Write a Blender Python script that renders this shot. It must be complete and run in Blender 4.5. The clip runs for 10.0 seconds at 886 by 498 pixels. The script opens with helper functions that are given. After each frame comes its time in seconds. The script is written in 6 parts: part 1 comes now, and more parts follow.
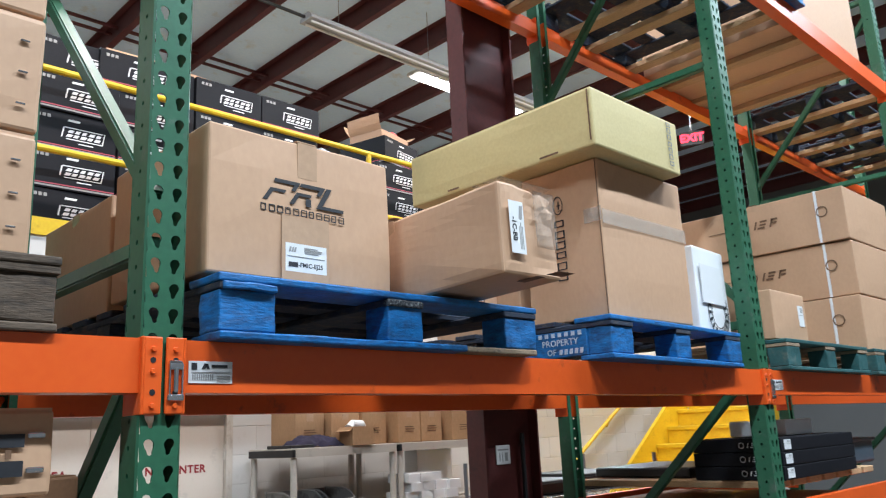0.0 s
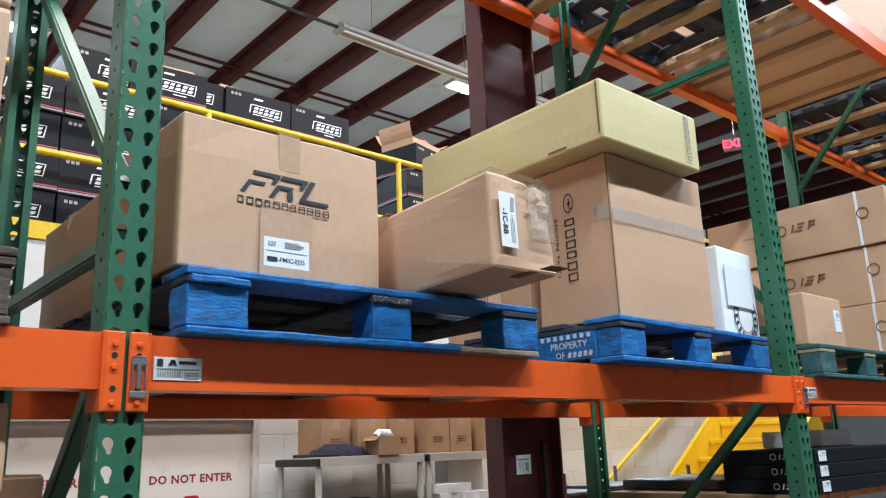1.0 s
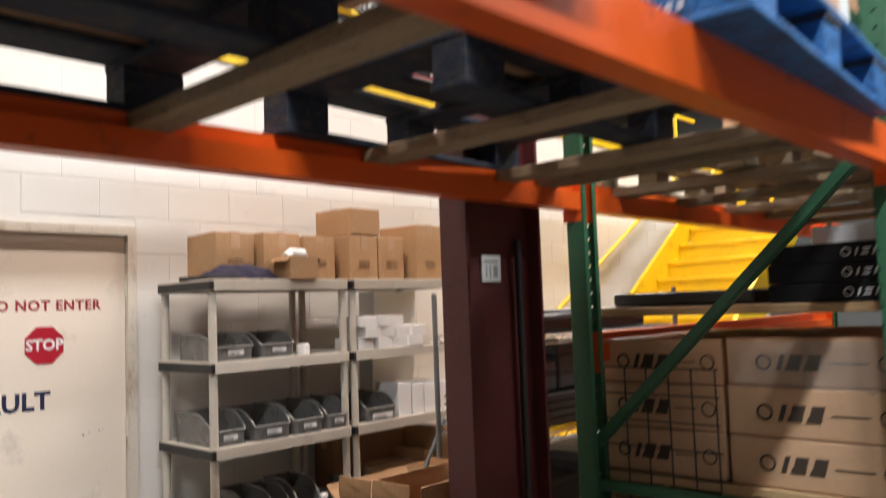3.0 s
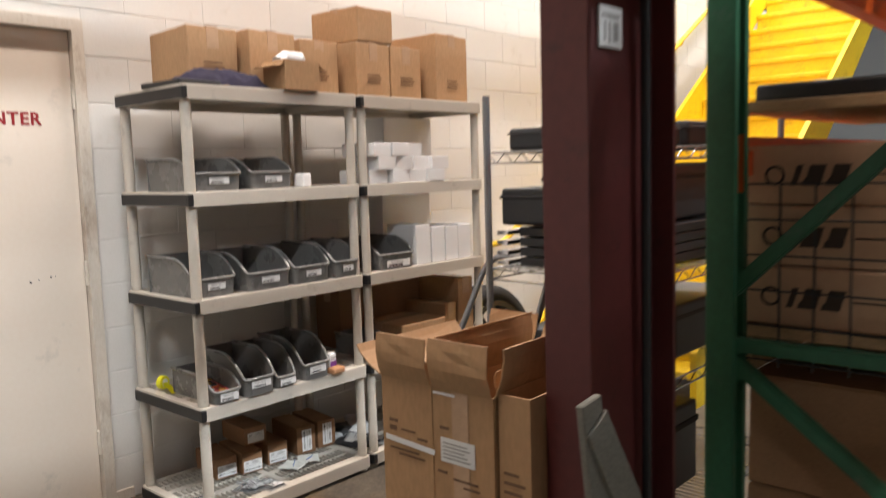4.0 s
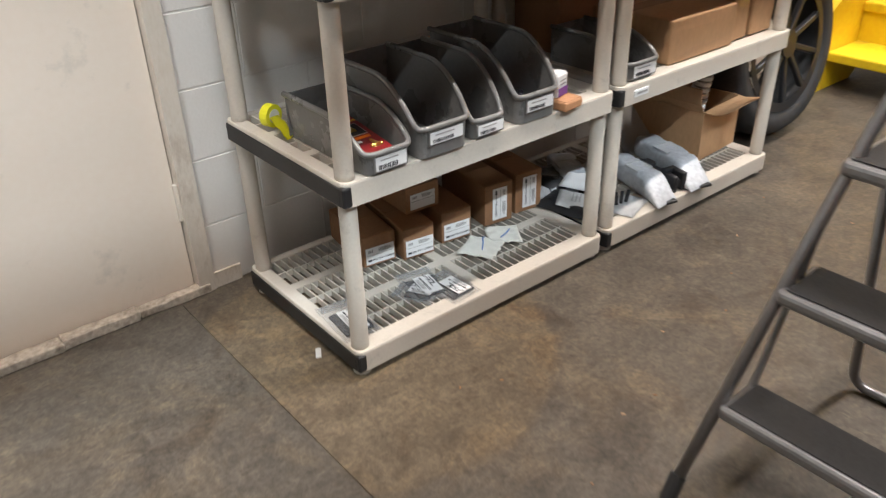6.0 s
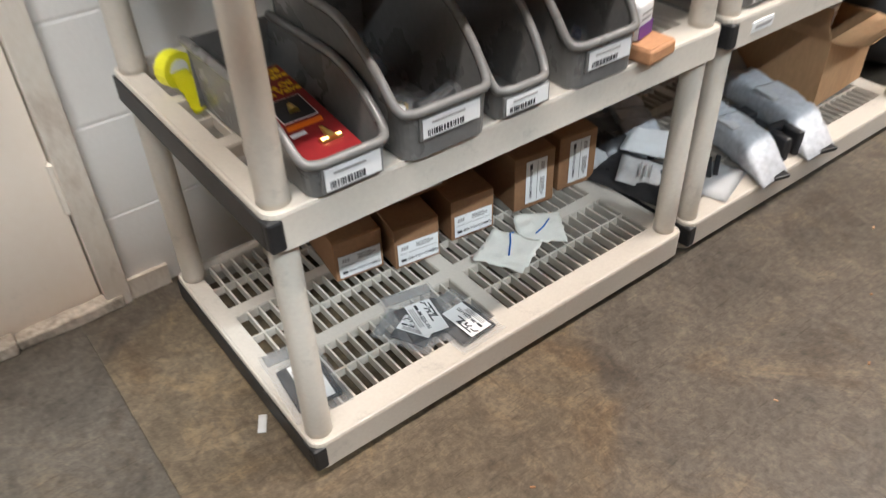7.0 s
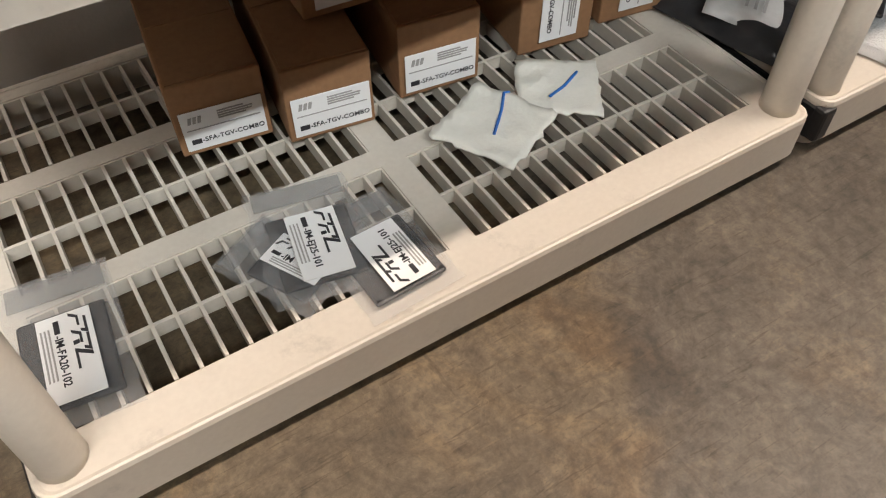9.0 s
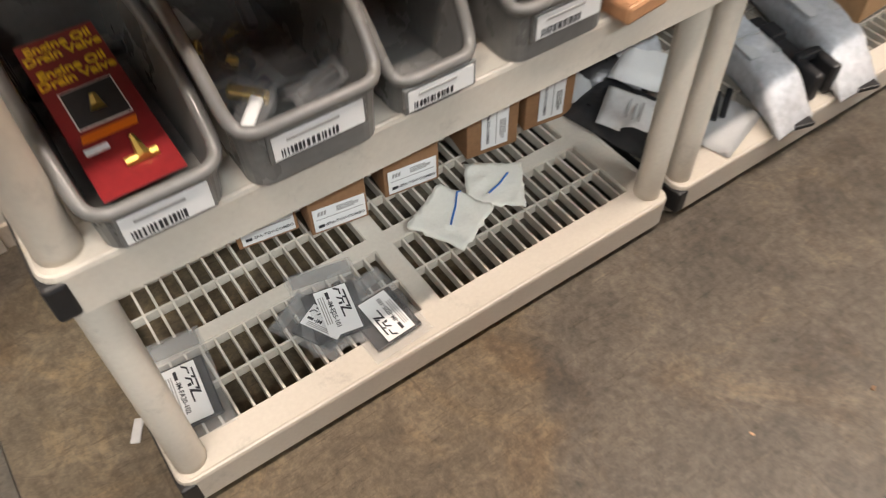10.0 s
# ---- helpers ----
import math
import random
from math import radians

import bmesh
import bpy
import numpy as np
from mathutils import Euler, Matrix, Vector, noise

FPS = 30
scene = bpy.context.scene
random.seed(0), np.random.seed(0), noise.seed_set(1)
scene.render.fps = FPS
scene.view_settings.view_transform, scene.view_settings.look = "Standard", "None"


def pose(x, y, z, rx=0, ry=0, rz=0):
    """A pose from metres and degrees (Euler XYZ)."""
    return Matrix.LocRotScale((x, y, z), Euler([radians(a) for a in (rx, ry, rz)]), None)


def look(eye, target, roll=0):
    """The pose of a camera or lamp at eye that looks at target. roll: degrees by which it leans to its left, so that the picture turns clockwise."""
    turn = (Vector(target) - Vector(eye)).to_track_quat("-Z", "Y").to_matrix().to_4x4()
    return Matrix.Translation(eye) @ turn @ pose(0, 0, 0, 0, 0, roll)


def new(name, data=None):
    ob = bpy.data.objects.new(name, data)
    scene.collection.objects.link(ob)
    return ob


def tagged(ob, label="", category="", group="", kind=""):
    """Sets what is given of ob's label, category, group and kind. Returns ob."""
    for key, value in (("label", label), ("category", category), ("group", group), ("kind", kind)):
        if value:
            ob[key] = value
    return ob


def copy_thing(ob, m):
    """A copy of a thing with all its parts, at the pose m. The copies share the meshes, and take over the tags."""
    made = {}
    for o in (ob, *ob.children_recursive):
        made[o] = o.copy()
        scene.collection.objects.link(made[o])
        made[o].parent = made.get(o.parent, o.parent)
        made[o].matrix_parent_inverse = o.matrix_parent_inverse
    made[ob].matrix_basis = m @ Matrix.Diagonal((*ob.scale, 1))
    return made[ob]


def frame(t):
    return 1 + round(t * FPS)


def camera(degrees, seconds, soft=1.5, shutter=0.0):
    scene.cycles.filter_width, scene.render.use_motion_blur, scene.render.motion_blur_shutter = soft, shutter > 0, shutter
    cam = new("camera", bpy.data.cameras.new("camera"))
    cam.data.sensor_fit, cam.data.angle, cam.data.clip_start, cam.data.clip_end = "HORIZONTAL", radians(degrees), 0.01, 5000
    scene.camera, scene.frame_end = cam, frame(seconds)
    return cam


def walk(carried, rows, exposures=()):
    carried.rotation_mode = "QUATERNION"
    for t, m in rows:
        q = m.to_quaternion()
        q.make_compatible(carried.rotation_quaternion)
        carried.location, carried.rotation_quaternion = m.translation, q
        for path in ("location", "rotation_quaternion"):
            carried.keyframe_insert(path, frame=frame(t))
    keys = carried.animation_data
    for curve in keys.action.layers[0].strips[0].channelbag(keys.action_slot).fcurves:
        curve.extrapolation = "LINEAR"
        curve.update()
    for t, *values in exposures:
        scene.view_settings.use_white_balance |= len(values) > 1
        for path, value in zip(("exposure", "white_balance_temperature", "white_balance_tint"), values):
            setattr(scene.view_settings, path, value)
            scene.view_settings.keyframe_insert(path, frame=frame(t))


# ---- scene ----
cam = camera(58.6, 10.0, soft=1.15, shutter=0.45)
PATH = [
    (0, (0.286, 0.25, 1.907), (1.652, 1.636, 2.365), -2.7),
    (0.5, (0.383, 0.247, 1.894), (1.688, 1.685, 2.372), -2.7),
    (1, (0.453, 0.226, 1.879), (1.729, 1.685, 2.373), -2.2),
    (1.5, (0.541, 0.326, 1.86), (1.842, 1.762, 2.354), -2.2),
    (2, (0.696, 0.621, 1.857), (2.054, 2.013, 2.327), -2.0),
    (2.5, (0.924, 0.898, 1.769), (2.346, 2.255, 2.138), -2.3),
    (3, (1.201, 1.201, 1.678), (2.654, 2.567, 1.823), -2.1),
    (3.2, (1.288, 1.377, 1.664), (2.75, 2.741, 1.699), -1.9),
    (4.3, (1.809, 2.239, 1.446), (3.252, 3.581, 1.107), -1.3),
    (4.5, (1.891, 2.406, 1.432), (3.273, 3.773, 0.959), -1.1),
    (5, (2.029, 2.768, 1.414), (3.297, 4.141, 0.702), -1.1),
    (5.5, (2.29, 3.161, 1.348), (3.453, 4.513, 0.444), -1.3),
    (5.7, (2.38, 3.304, 1.315), (3.51, 4.651, 0.361), -1.3),
    (6.8, (2.94, 3.987, 1.188), (3.91, 5.289, 0.02), -2.2),
    (7, (3.042, 4.084, 1.128), (3.966, 5.346, -0.12), -2.1),
    (7.5, (3.239, 4.305, 1.034), (4.06, 5.452, -0.384), -1.4),
    (8, (3.414, 4.422, 0.812), (4.162, 5.493, -0.703), -0.6),
    (8.5, (3.473, 4.483, 0.699), (4.18, 5.554, -0.835), -0.1),
    (9, (3.487, 4.476, 0.707), (4.166, 5.564, -0.827), -0.1),
    (9.5, (3.462, 4.421, 0.858), (4.139, 5.508, -0.678), -0.2),
    (10, (3.404, 4.311, 1.108), (4.102, 5.353, -0.449), -1.3),
]
EXPOSURES = [(0, 0.14, 6100, 10), (2.0, 0.14, 6150, 10), (3.0, 0.44, 7100, 15), (3.2, 0.50, 7100, 15), (4.5, 0.62, 6850, 13), (5.0, 0.62, 6850, 13), (5.5, 0.70, 6650, 11), (7.0, 0.82, 6600, 11), (8.5, 0.60, 7300, 14), (9.5, 0.60, 7300, 14), (10, 0.66, 7300, 14)]

walk(cam, [(t, look(eye, target, roll)) for t, eye, target, roll in PATH], EXPOSURES)

# ---- light ----
world = bpy.data.worlds.new("world")
scene.world = world
world.use_nodes = True
world.node_tree.nodes["Background"].inputs[0].default_value = (0.75, 0.85, 1.0, 1)
world.node_tree.nodes["Background"].inputs[1].default_value = 0.008


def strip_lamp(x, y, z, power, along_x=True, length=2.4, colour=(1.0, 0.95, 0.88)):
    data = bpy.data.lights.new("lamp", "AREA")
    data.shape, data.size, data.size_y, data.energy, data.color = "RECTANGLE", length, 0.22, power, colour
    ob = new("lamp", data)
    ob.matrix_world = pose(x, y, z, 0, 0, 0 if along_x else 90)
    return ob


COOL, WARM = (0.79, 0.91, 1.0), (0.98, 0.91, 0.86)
# Pair near y 8.5 is seen; the others are unseen fill added overhead.
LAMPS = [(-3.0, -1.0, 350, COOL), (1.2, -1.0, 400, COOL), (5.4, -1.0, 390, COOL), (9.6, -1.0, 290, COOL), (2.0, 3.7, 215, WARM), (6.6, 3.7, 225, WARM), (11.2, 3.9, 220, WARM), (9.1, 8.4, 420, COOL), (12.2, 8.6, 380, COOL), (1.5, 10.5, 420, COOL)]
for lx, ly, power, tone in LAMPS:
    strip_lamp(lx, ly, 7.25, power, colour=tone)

# ---- materials ----


def material(name, colour, rough=0.6, metal=0.0, vary=0.12, scale=6.0, grain=120.0, bump=0.15, dirt=None, dirt_amount=0.0, stretch=(1, 1, 1), coat=0.0, random_tint=0.0, spec=0.5):
    """A surface with broad stains, fine grain and relief, in object space."""
    m = bpy.data.materials.new(name)
    m.use_nodes = True
    nt = m.node_tree
    n, l = nt.nodes, nt.links
    bsdf = n["Principled BSDF"]
    bsdf.inputs["Roughness"].default_value = rough
    bsdf.inputs["Metallic"].default_value = metal
    bsdf.inputs["Coat Weight"].default_value = coat
    bsdf.inputs["Specular IOR Level"].default_value = spec
    co = n.new("ShaderNodeTexCoord")
    info = n.new("ShaderNodeObjectInfo")
    add = n.new("ShaderNodeVectorMath")
    add.operation = "MULTIPLY_ADD"
    comb = n.new("ShaderNodeCombineXYZ")
    for i in range(3):
        l.new(info.outputs["Random"], comb.inputs[i])
    add.inputs[1].default_value = stretch
    l.new(co.outputs["Object"], add.inputs[0])
    scale_r = n.new("ShaderNodeVectorMath")
    scale_r.operation = "SCALE"
    scale_r.inputs[3].default_value = 37.0
    l.new(comb.outputs[0], scale_r.inputs[0])
    l.new(scale_r.outputs[0], add.inputs[2])
    big = n.new("ShaderNodeTexNoise")
    big.inputs["Scale"].default_value, big.inputs["Detail"].default_value, big.inputs["Roughness"].default_value = scale, 5, 0.6
    fine = n.new("ShaderNodeTexNoise")
    fine.inputs["Scale"].default_value, fine.inputs["Detail"].default_value = grain, 3
    l.new(add.outputs[0], big.inputs["Vector"])
    l.new(add.outputs[0], fine.inputs["Vector"])
    mix = n.new("ShaderNodeMixRGB")
    mix.inputs[1].default_value = (*[c * (1 - vary) for c in colour], 1)
    mix.inputs[2].default_value = (*[min(1, c * (1 + vary)) for c in colour], 1)
    l.new(big.outputs["Fac"], mix.inputs[0])
    out = mix.outputs[0]
    mix2 = n.new("ShaderNodeMixRGB")
    mix2.blend_type = "OVERLAY"
    mix2.inputs[0].default_value = min(1.0, vary * 1.6)
    l.new(out, mix2.inputs[1])
    l.new(fine.outputs["Fac"], mix2.inputs[2])
    out = mix2.outputs[0]
    if random_tint:
        hsv = n.new("ShaderNodeHueSaturation")
        mr = n.new("ShaderNodeMapRange")
        mr.inputs[3].default_value, mr.inputs[4].default_value = 1 - random_tint, 1 + random_tint
        l.new(info.outputs["Random"], mr.inputs[0])
        l.new(mr.outputs[0], hsv.inputs["Value"])
        l.new(out, hsv.inputs["Color"])
        out = hsv.outputs[0]
    if dirt:
        spots = n.new("ShaderNodeTexNoise")
        spots.inputs["Scale"].default_value, spots.inputs["Detail"].default_value, spots.inputs["Roughness"].default_value = scale * 2.3, 8, 0.7
        l.new(add.outputs[0], spots.inputs["Vector"])
        ramp = n.new("ShaderNodeValToRGB")
        ramp.color_ramp.elements[0].position, ramp.color_ramp.elements[1].position = 0.62 - dirt_amount * 0.25, 0.74
        l.new(spots.outputs["Fac"], ramp.inputs[0])
        mixd = n.new("ShaderNodeMixRGB")
        mixd.inputs[2].default_value = (*dirt, 1)
        l.new(ramp.outputs[0], mixd.inputs[0])
        l.new(out, mixd.inputs[1])
        out = mixd.outputs[0]
    l.new(out, bsdf.inputs["Base Color"])
    rr = n.new("ShaderNodeMapRange")
    rr.inputs[3].default_value, rr.inputs[4].default_value = max(0.02, rough - 0.1), min(1, rough + 0.1)
    l.new(big.outputs["Fac"], rr.inputs[0])
    l.new(rr.outputs[0], bsdf.inputs["Roughness"])
    if bump:
        b = n.new("ShaderNodeBump")
        b.inputs["Strength"].default_value, b.inputs["Distance"].default_value = bump, 0.004
        summ = n.new("ShaderNodeMath")
        summ.operation = "MULTIPLY_ADD"
        summ.inputs[1].default_value = 0.35
        l.new(fine.outputs["Fac"], summ.inputs[0])
        l.new(big.outputs["Fac"], summ.inputs[2])
        l.new(summ.outputs[0], b.inputs["Height"])
        l.new(b.outputs[0], bsdf.inputs["Normal"])
    return m


def glow(name, colour, strength):
    m = bpy.data.materials.new(name)
    m.use_nodes = True
    b = m.node_tree.nodes["Principled BSDF"]
    b.inputs["Base Color"].default_value = (*colour, 1)
    b.inputs["Emission Color"].default_value = (*colour, 1)
    b.inputs["Emission Strength"].default_value = strength
    return m


def clear_plastic(name, tint=(0.95, 0.95, 0.95), alpha=0.35, rough=0.18):
    m = bpy.data.materials.new(name)
    m.use_nodes = True
    nt = m.node_tree
    b = nt.nodes["Principled BSDF"]
    b.inputs["Base Color"].default_value = (*tint, 1)
    b.inputs["Roughness"].default_value = rough
    b.inputs["Alpha"].default_value = alpha
    tex = nt.nodes.new("ShaderNodeTexNoise")
    tex.inputs["Scale"].default_value = 35
    bp = nt.nodes.new("ShaderNodeBump")
    bp.inputs["Strength"].default_value, bp.inputs["Distance"].default_value = 0.8, 0.01
    nt.links.new(tex.outputs["Fac"], bp.inputs["Height"])
    nt.links.new(bp.outputs[0], b.inputs["Normal"])
    return m


CARD = material("cardboard", (0.545, 0.330, 0.198), 0.60, vary=0.055, scale=3.0, grain=70, bump=0.07, stretch=(1, 1, 0.6), random_tint=0.06)
CARD_KRAFT = material("kraft_cardboard", (0.42, 0.245, 0.125), 0.74, vary=0.12, scale=3.5, grain=90, bump=0.10, stretch=(1, 1, 0.35), random_tint=0.07)
# For outer walls out of view; grey kept dark to cut bounced light.
OUTER_GREY = material("outer_wall_grey", (0.16, 0.16, 0.155), 0.6, vary=0.1, scale=1.0)
CARD_DARK = material("cardboard_brown", (0.27, 0.138, 0.066), 0.75, vary=0.12, scale=6, grain=120, bump=0.12, random_tint=0.08)
OLIVE = material("olive_card", (0.56, 0.455, 0.215), 0.6, vary=0.08, scale=3, grain=90, bump=0.10)
TAPE = material("packing_tape", (0.52, 0.34, 0.22), 0.18, vary=0.08, scale=12, grain=60, bump=0.25, coat=0.6)
CLEAR_TAPE = clear_plastic("clear_tape", (0.8, 0.72, 0.62), 0.28, 0.12)
STRAP = material("white_strap", (0.78, 0.78, 0.80), 0.4, vary=0.05)
WHITE_CARD = material("white_card", (0.80, 0.80, 0.80), 0.5, vary=0.05, scale=4)
LABEL = material("paper_label", (0.74, 0.74, 0.735), 0.55, vary=0.04, scale=20, bump=0.05)
PRINT = material("black_print", (0.022, 0.022, 0.026), 0.6, vary=0.2, bump=0)
PRINT_RED = material("red_print", (0.30, 0.015, 0.02), 0.55, vary=0.1, bump=0)
PRINT_NAVY = material("navy_print", (0.012, 0.018, 0.06), 0.55, vary=0.1, bump=0)
PRINT_GREY = material("grey_print", (0.32, 0.31, 0.30), 0.6, vary=0.1, bump=0)
PRINT_BROWN = material("brown_print", (0.16, 0.085, 0.045), 0.7, vary=0.2, bump=0)
PRINT_WHITE = material("white_print", (0.78, 0.78, 0.78), 0.5, vary=0.05, bump=0)
PRINT_FADED = material("faded_white_print", (0.40, 0.47, 0.56), 0.6, vary=0.3, scale=60, bump=0)
PRINT_BLUEGREY = material("bluegrey_print", (0.22, 0.24, 0.28), 0.6, vary=0.1, bump=0)
PINK = material("pink_print", (0.42, 0.06, 0.09), 0.5, vary=0.08, bump=0)
BLUE_INK = material("blue_ink", (0.01, 0.12, 0.42), 0.5, vary=0.1, bump=0)
BLACK_CARD = material("black_card", (0.008, 0.008, 0.011), 0.55, vary=0.25, scale=3, bump=0.06, spec=0.2)
BLACK = material("black_plastic", (0.018, 0.018, 0.020), 0.45, vary=0.2, scale=5, bump=0.1)
RUBBER = material("rubber", (0.02, 0.02, 0.021), 0.75, vary=0.25, scale=9, bump=0.3)
GREEN = material("green_steel", (0.026, 0.115, 0.058), 0.46, vary=0.14, scale=4, grain=60, bump=0.08, dirt=(0.10, 0.13, 0.10), dirt_amount=0.1)
ORANGE = material("orange_steel", (0.78, 0.105, 0.012), 0.36, vary=0.08, scale=3, grain=50, bump=0.06, dirt=(0.30, 0.05, 0.02), dirt_amount=0.1)
CHROME = material("zinc", (0.62, 0.62, 0.64), 0.24, 1.0, vary=0.1, bump=0.05)
STEEL_GREY = material("grey_steel", (0.28, 0.28, 0.29), 0.35, 0.7, vary=0.1)
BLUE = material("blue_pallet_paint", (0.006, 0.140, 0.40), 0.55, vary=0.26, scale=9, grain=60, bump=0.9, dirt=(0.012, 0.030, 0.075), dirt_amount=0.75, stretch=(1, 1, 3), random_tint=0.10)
# Worn inner wood, toned near black for the shade inside a pallet.
WORN_SHADED = material("worn_shaded_pallet_wood", (0.016, 0.026, 0.050), 0.8, vary=0.3, scale=9, grain=70, bump=0.8, dirt=(0.10, 0.08, 0.06), dirt_amount=0.5, stretch=(1, 1, 3))
WOOD_DARK = material("weathered_pallet_wood", (0.105, 0.072, 0.048), 0.85, vary=0.35, scale=6, grain=60, bump=0.8, stretch=(1, 6, 6), dirt=(0.03, 0.022, 0.017), dirt_amount=0.5, random_tint=0.2)
FRAYED = material("frayed_wood", (0.02, 0.022, 0.028), 0.8, vary=0.3, scale=60, grain=160, bump=0.9, dirt=(0.40, 0.42, 0.42), dirt_amount=0.5)
PAL_GREEN = material("green_pallet_paint", (0.02, 0.085, 0.085), 0.65, vary=0.2, scale=7, grain=70, bump=0.7, dirt=(0.10, 0.13, 0.11), dirt_amount=0.3, random_tint=0.1)
WOOD = material("pine_board", (0.46, 0.29, 0.15), 0.7, vary=0.22, scale=5, grain=60, bump=0.5, stretch=(6, 1, 6), dirt=(0.22, 0.13, 0.07), dirt_amount=0.15, random_tint=0.14)
WOOD_OLD = material("old_board", (0.29, 0.21, 0.135), 0.8, vary=0.3, scale=5, grain=60, bump=0.6, stretch=(6, 1, 6), dirt=(0.08, 0.06, 0.05), dirt_amount=0.3, random_tint=0.2)
MAROON = material("maroon_primer", (0.095, 0.018, 0.017), 0.5, vary=0.15, scale=3, grain=40, bump=0.08, dirt=(0.04, 0.012, 0.012), dirt_amount=0.2)
INSUL = material("roof_insulation", (0.62, 0.76, 0.92), 0.7, vary=0.10, scale=1.2, grain=18, bump=0.5, dirt=(0.55, 0.57, 0.58), dirt_amount=0.2)
WALL = material("painted_block", (0.70, 0.68, 0.645), 0.7, vary=0.05, scale=2.5, grain=110, bump=0.35, dirt=(0.62, 0.59, 0.54), dirt_amount=0.12, random_tint=0.025)
MORTAR = material("painted_joint", (0.69, 0.67, 0.635), 0.8, vary=0.06, scale=6, bump=0.3)
DOOR = material("door_paint", (0.79, 0.70, 0.60), 0.5, vary=0.05, scale=1.5, grain=50, bump=0.06, dirt=(0.55, 0.50, 0.43), dirt_amount=0.12)
TRIM = material("frame_paint", (0.66, 0.60, 0.52), 0.5, vary=0.10, scale=4, bump=0.2, dirt=(0.34, 0.25, 0.18), dirt_amount=0.45, stretch=(1, 1, 0.4))
SILL = material("chipped_mortar", (0.46, 0.40, 0.33), 0.85, vary=0.3, scale=9, grain=80, bump=0.9, dirt=(0.10, 0.075, 0.055), dirt_amount=0.6)
INK = material("dark_brown_print", (0.050, 0.030, 0.020), 0.65, vary=0.2, bump=0)
PURPLE = material("purple_print", (0.13, 0.03, 0.22), 0.45, vary=0.1, bump=0)
YELLOW = material("safety_yellow", (0.74, 0.50, 0.014), 0.45, vary=0.12, scale=3, grain=40, bump=0.1, dirt=(0.45, 0.27, 0.02), dirt_amount=0.25)
RESIN = material("grey_resin", (0.53, 0.485, 0.42), 0.45, vary=0.05, scale=5, grain=150, bump=0.06, dirt=(0.36, 0.33, 0.29), dirt_amount=0.12)
RESIN_DARK = material("dark_resin", (0.014, 0.014, 0.015), 0.5, vary=0.2, scale=6, bump=0.1)
BIN = material("bin_plastic", (0.160, 0.156, 0.150), 0.28, vary=0.12, scale=6, grain=90, bump=0.06)
FILM = clear_plastic("loose_film", (0.85, 0.83, 0.80), 0.22, 0.08)
POLY = clear_plastic("poly_bag", (0.9, 0.9, 0.9), 0.13, 0.05)
BUBBLE = clear_plastic("bubble_wrap", (0.84, 0.86, 0.87), 0.72, 0.25)
SLEEVE = material("foam_sleeve", (0.46, 0.48, 0.51), 0.4, vary=0.22, scale=16, grain=70, bump=0.9)
FOAM = material("foam_sheet", (0.66, 0.65, 0.59), 0.6, vary=0.06, scale=14, grain=160, bump=0.5)
CLOTH = material("purple_cloth", (0.016, 0.012, 0.034), 0.9, vary=0.3, scale=14, bump=0.5)
RED = material("red_card", (0.21, 0.013, 0.015), 0.35, vary=0.12, scale=8, bump=0.05)
GOLD_PRINT = material("yellow_print", (0.85, 0.55, 0.03), 0.4, vary=0.05, bump=0)
ORANGE_PRINT = material("orange_print", (0.75, 0.16, 0.01), 0.4, vary=0.05, bump=0)
BRASS = material("brass", (0.72, 0.50, 0.14), 0.28, 0.9, vary=0.2, scale=20)
HIVIS = material("yellow_tape_roll", (0.75, 0.72, 0.02), 0.4, vary=0.1, scale=20)
STOP_RED = material("stop_red", (0.42, 0.012, 0.03), 0.4, vary=0.06, bump=0)


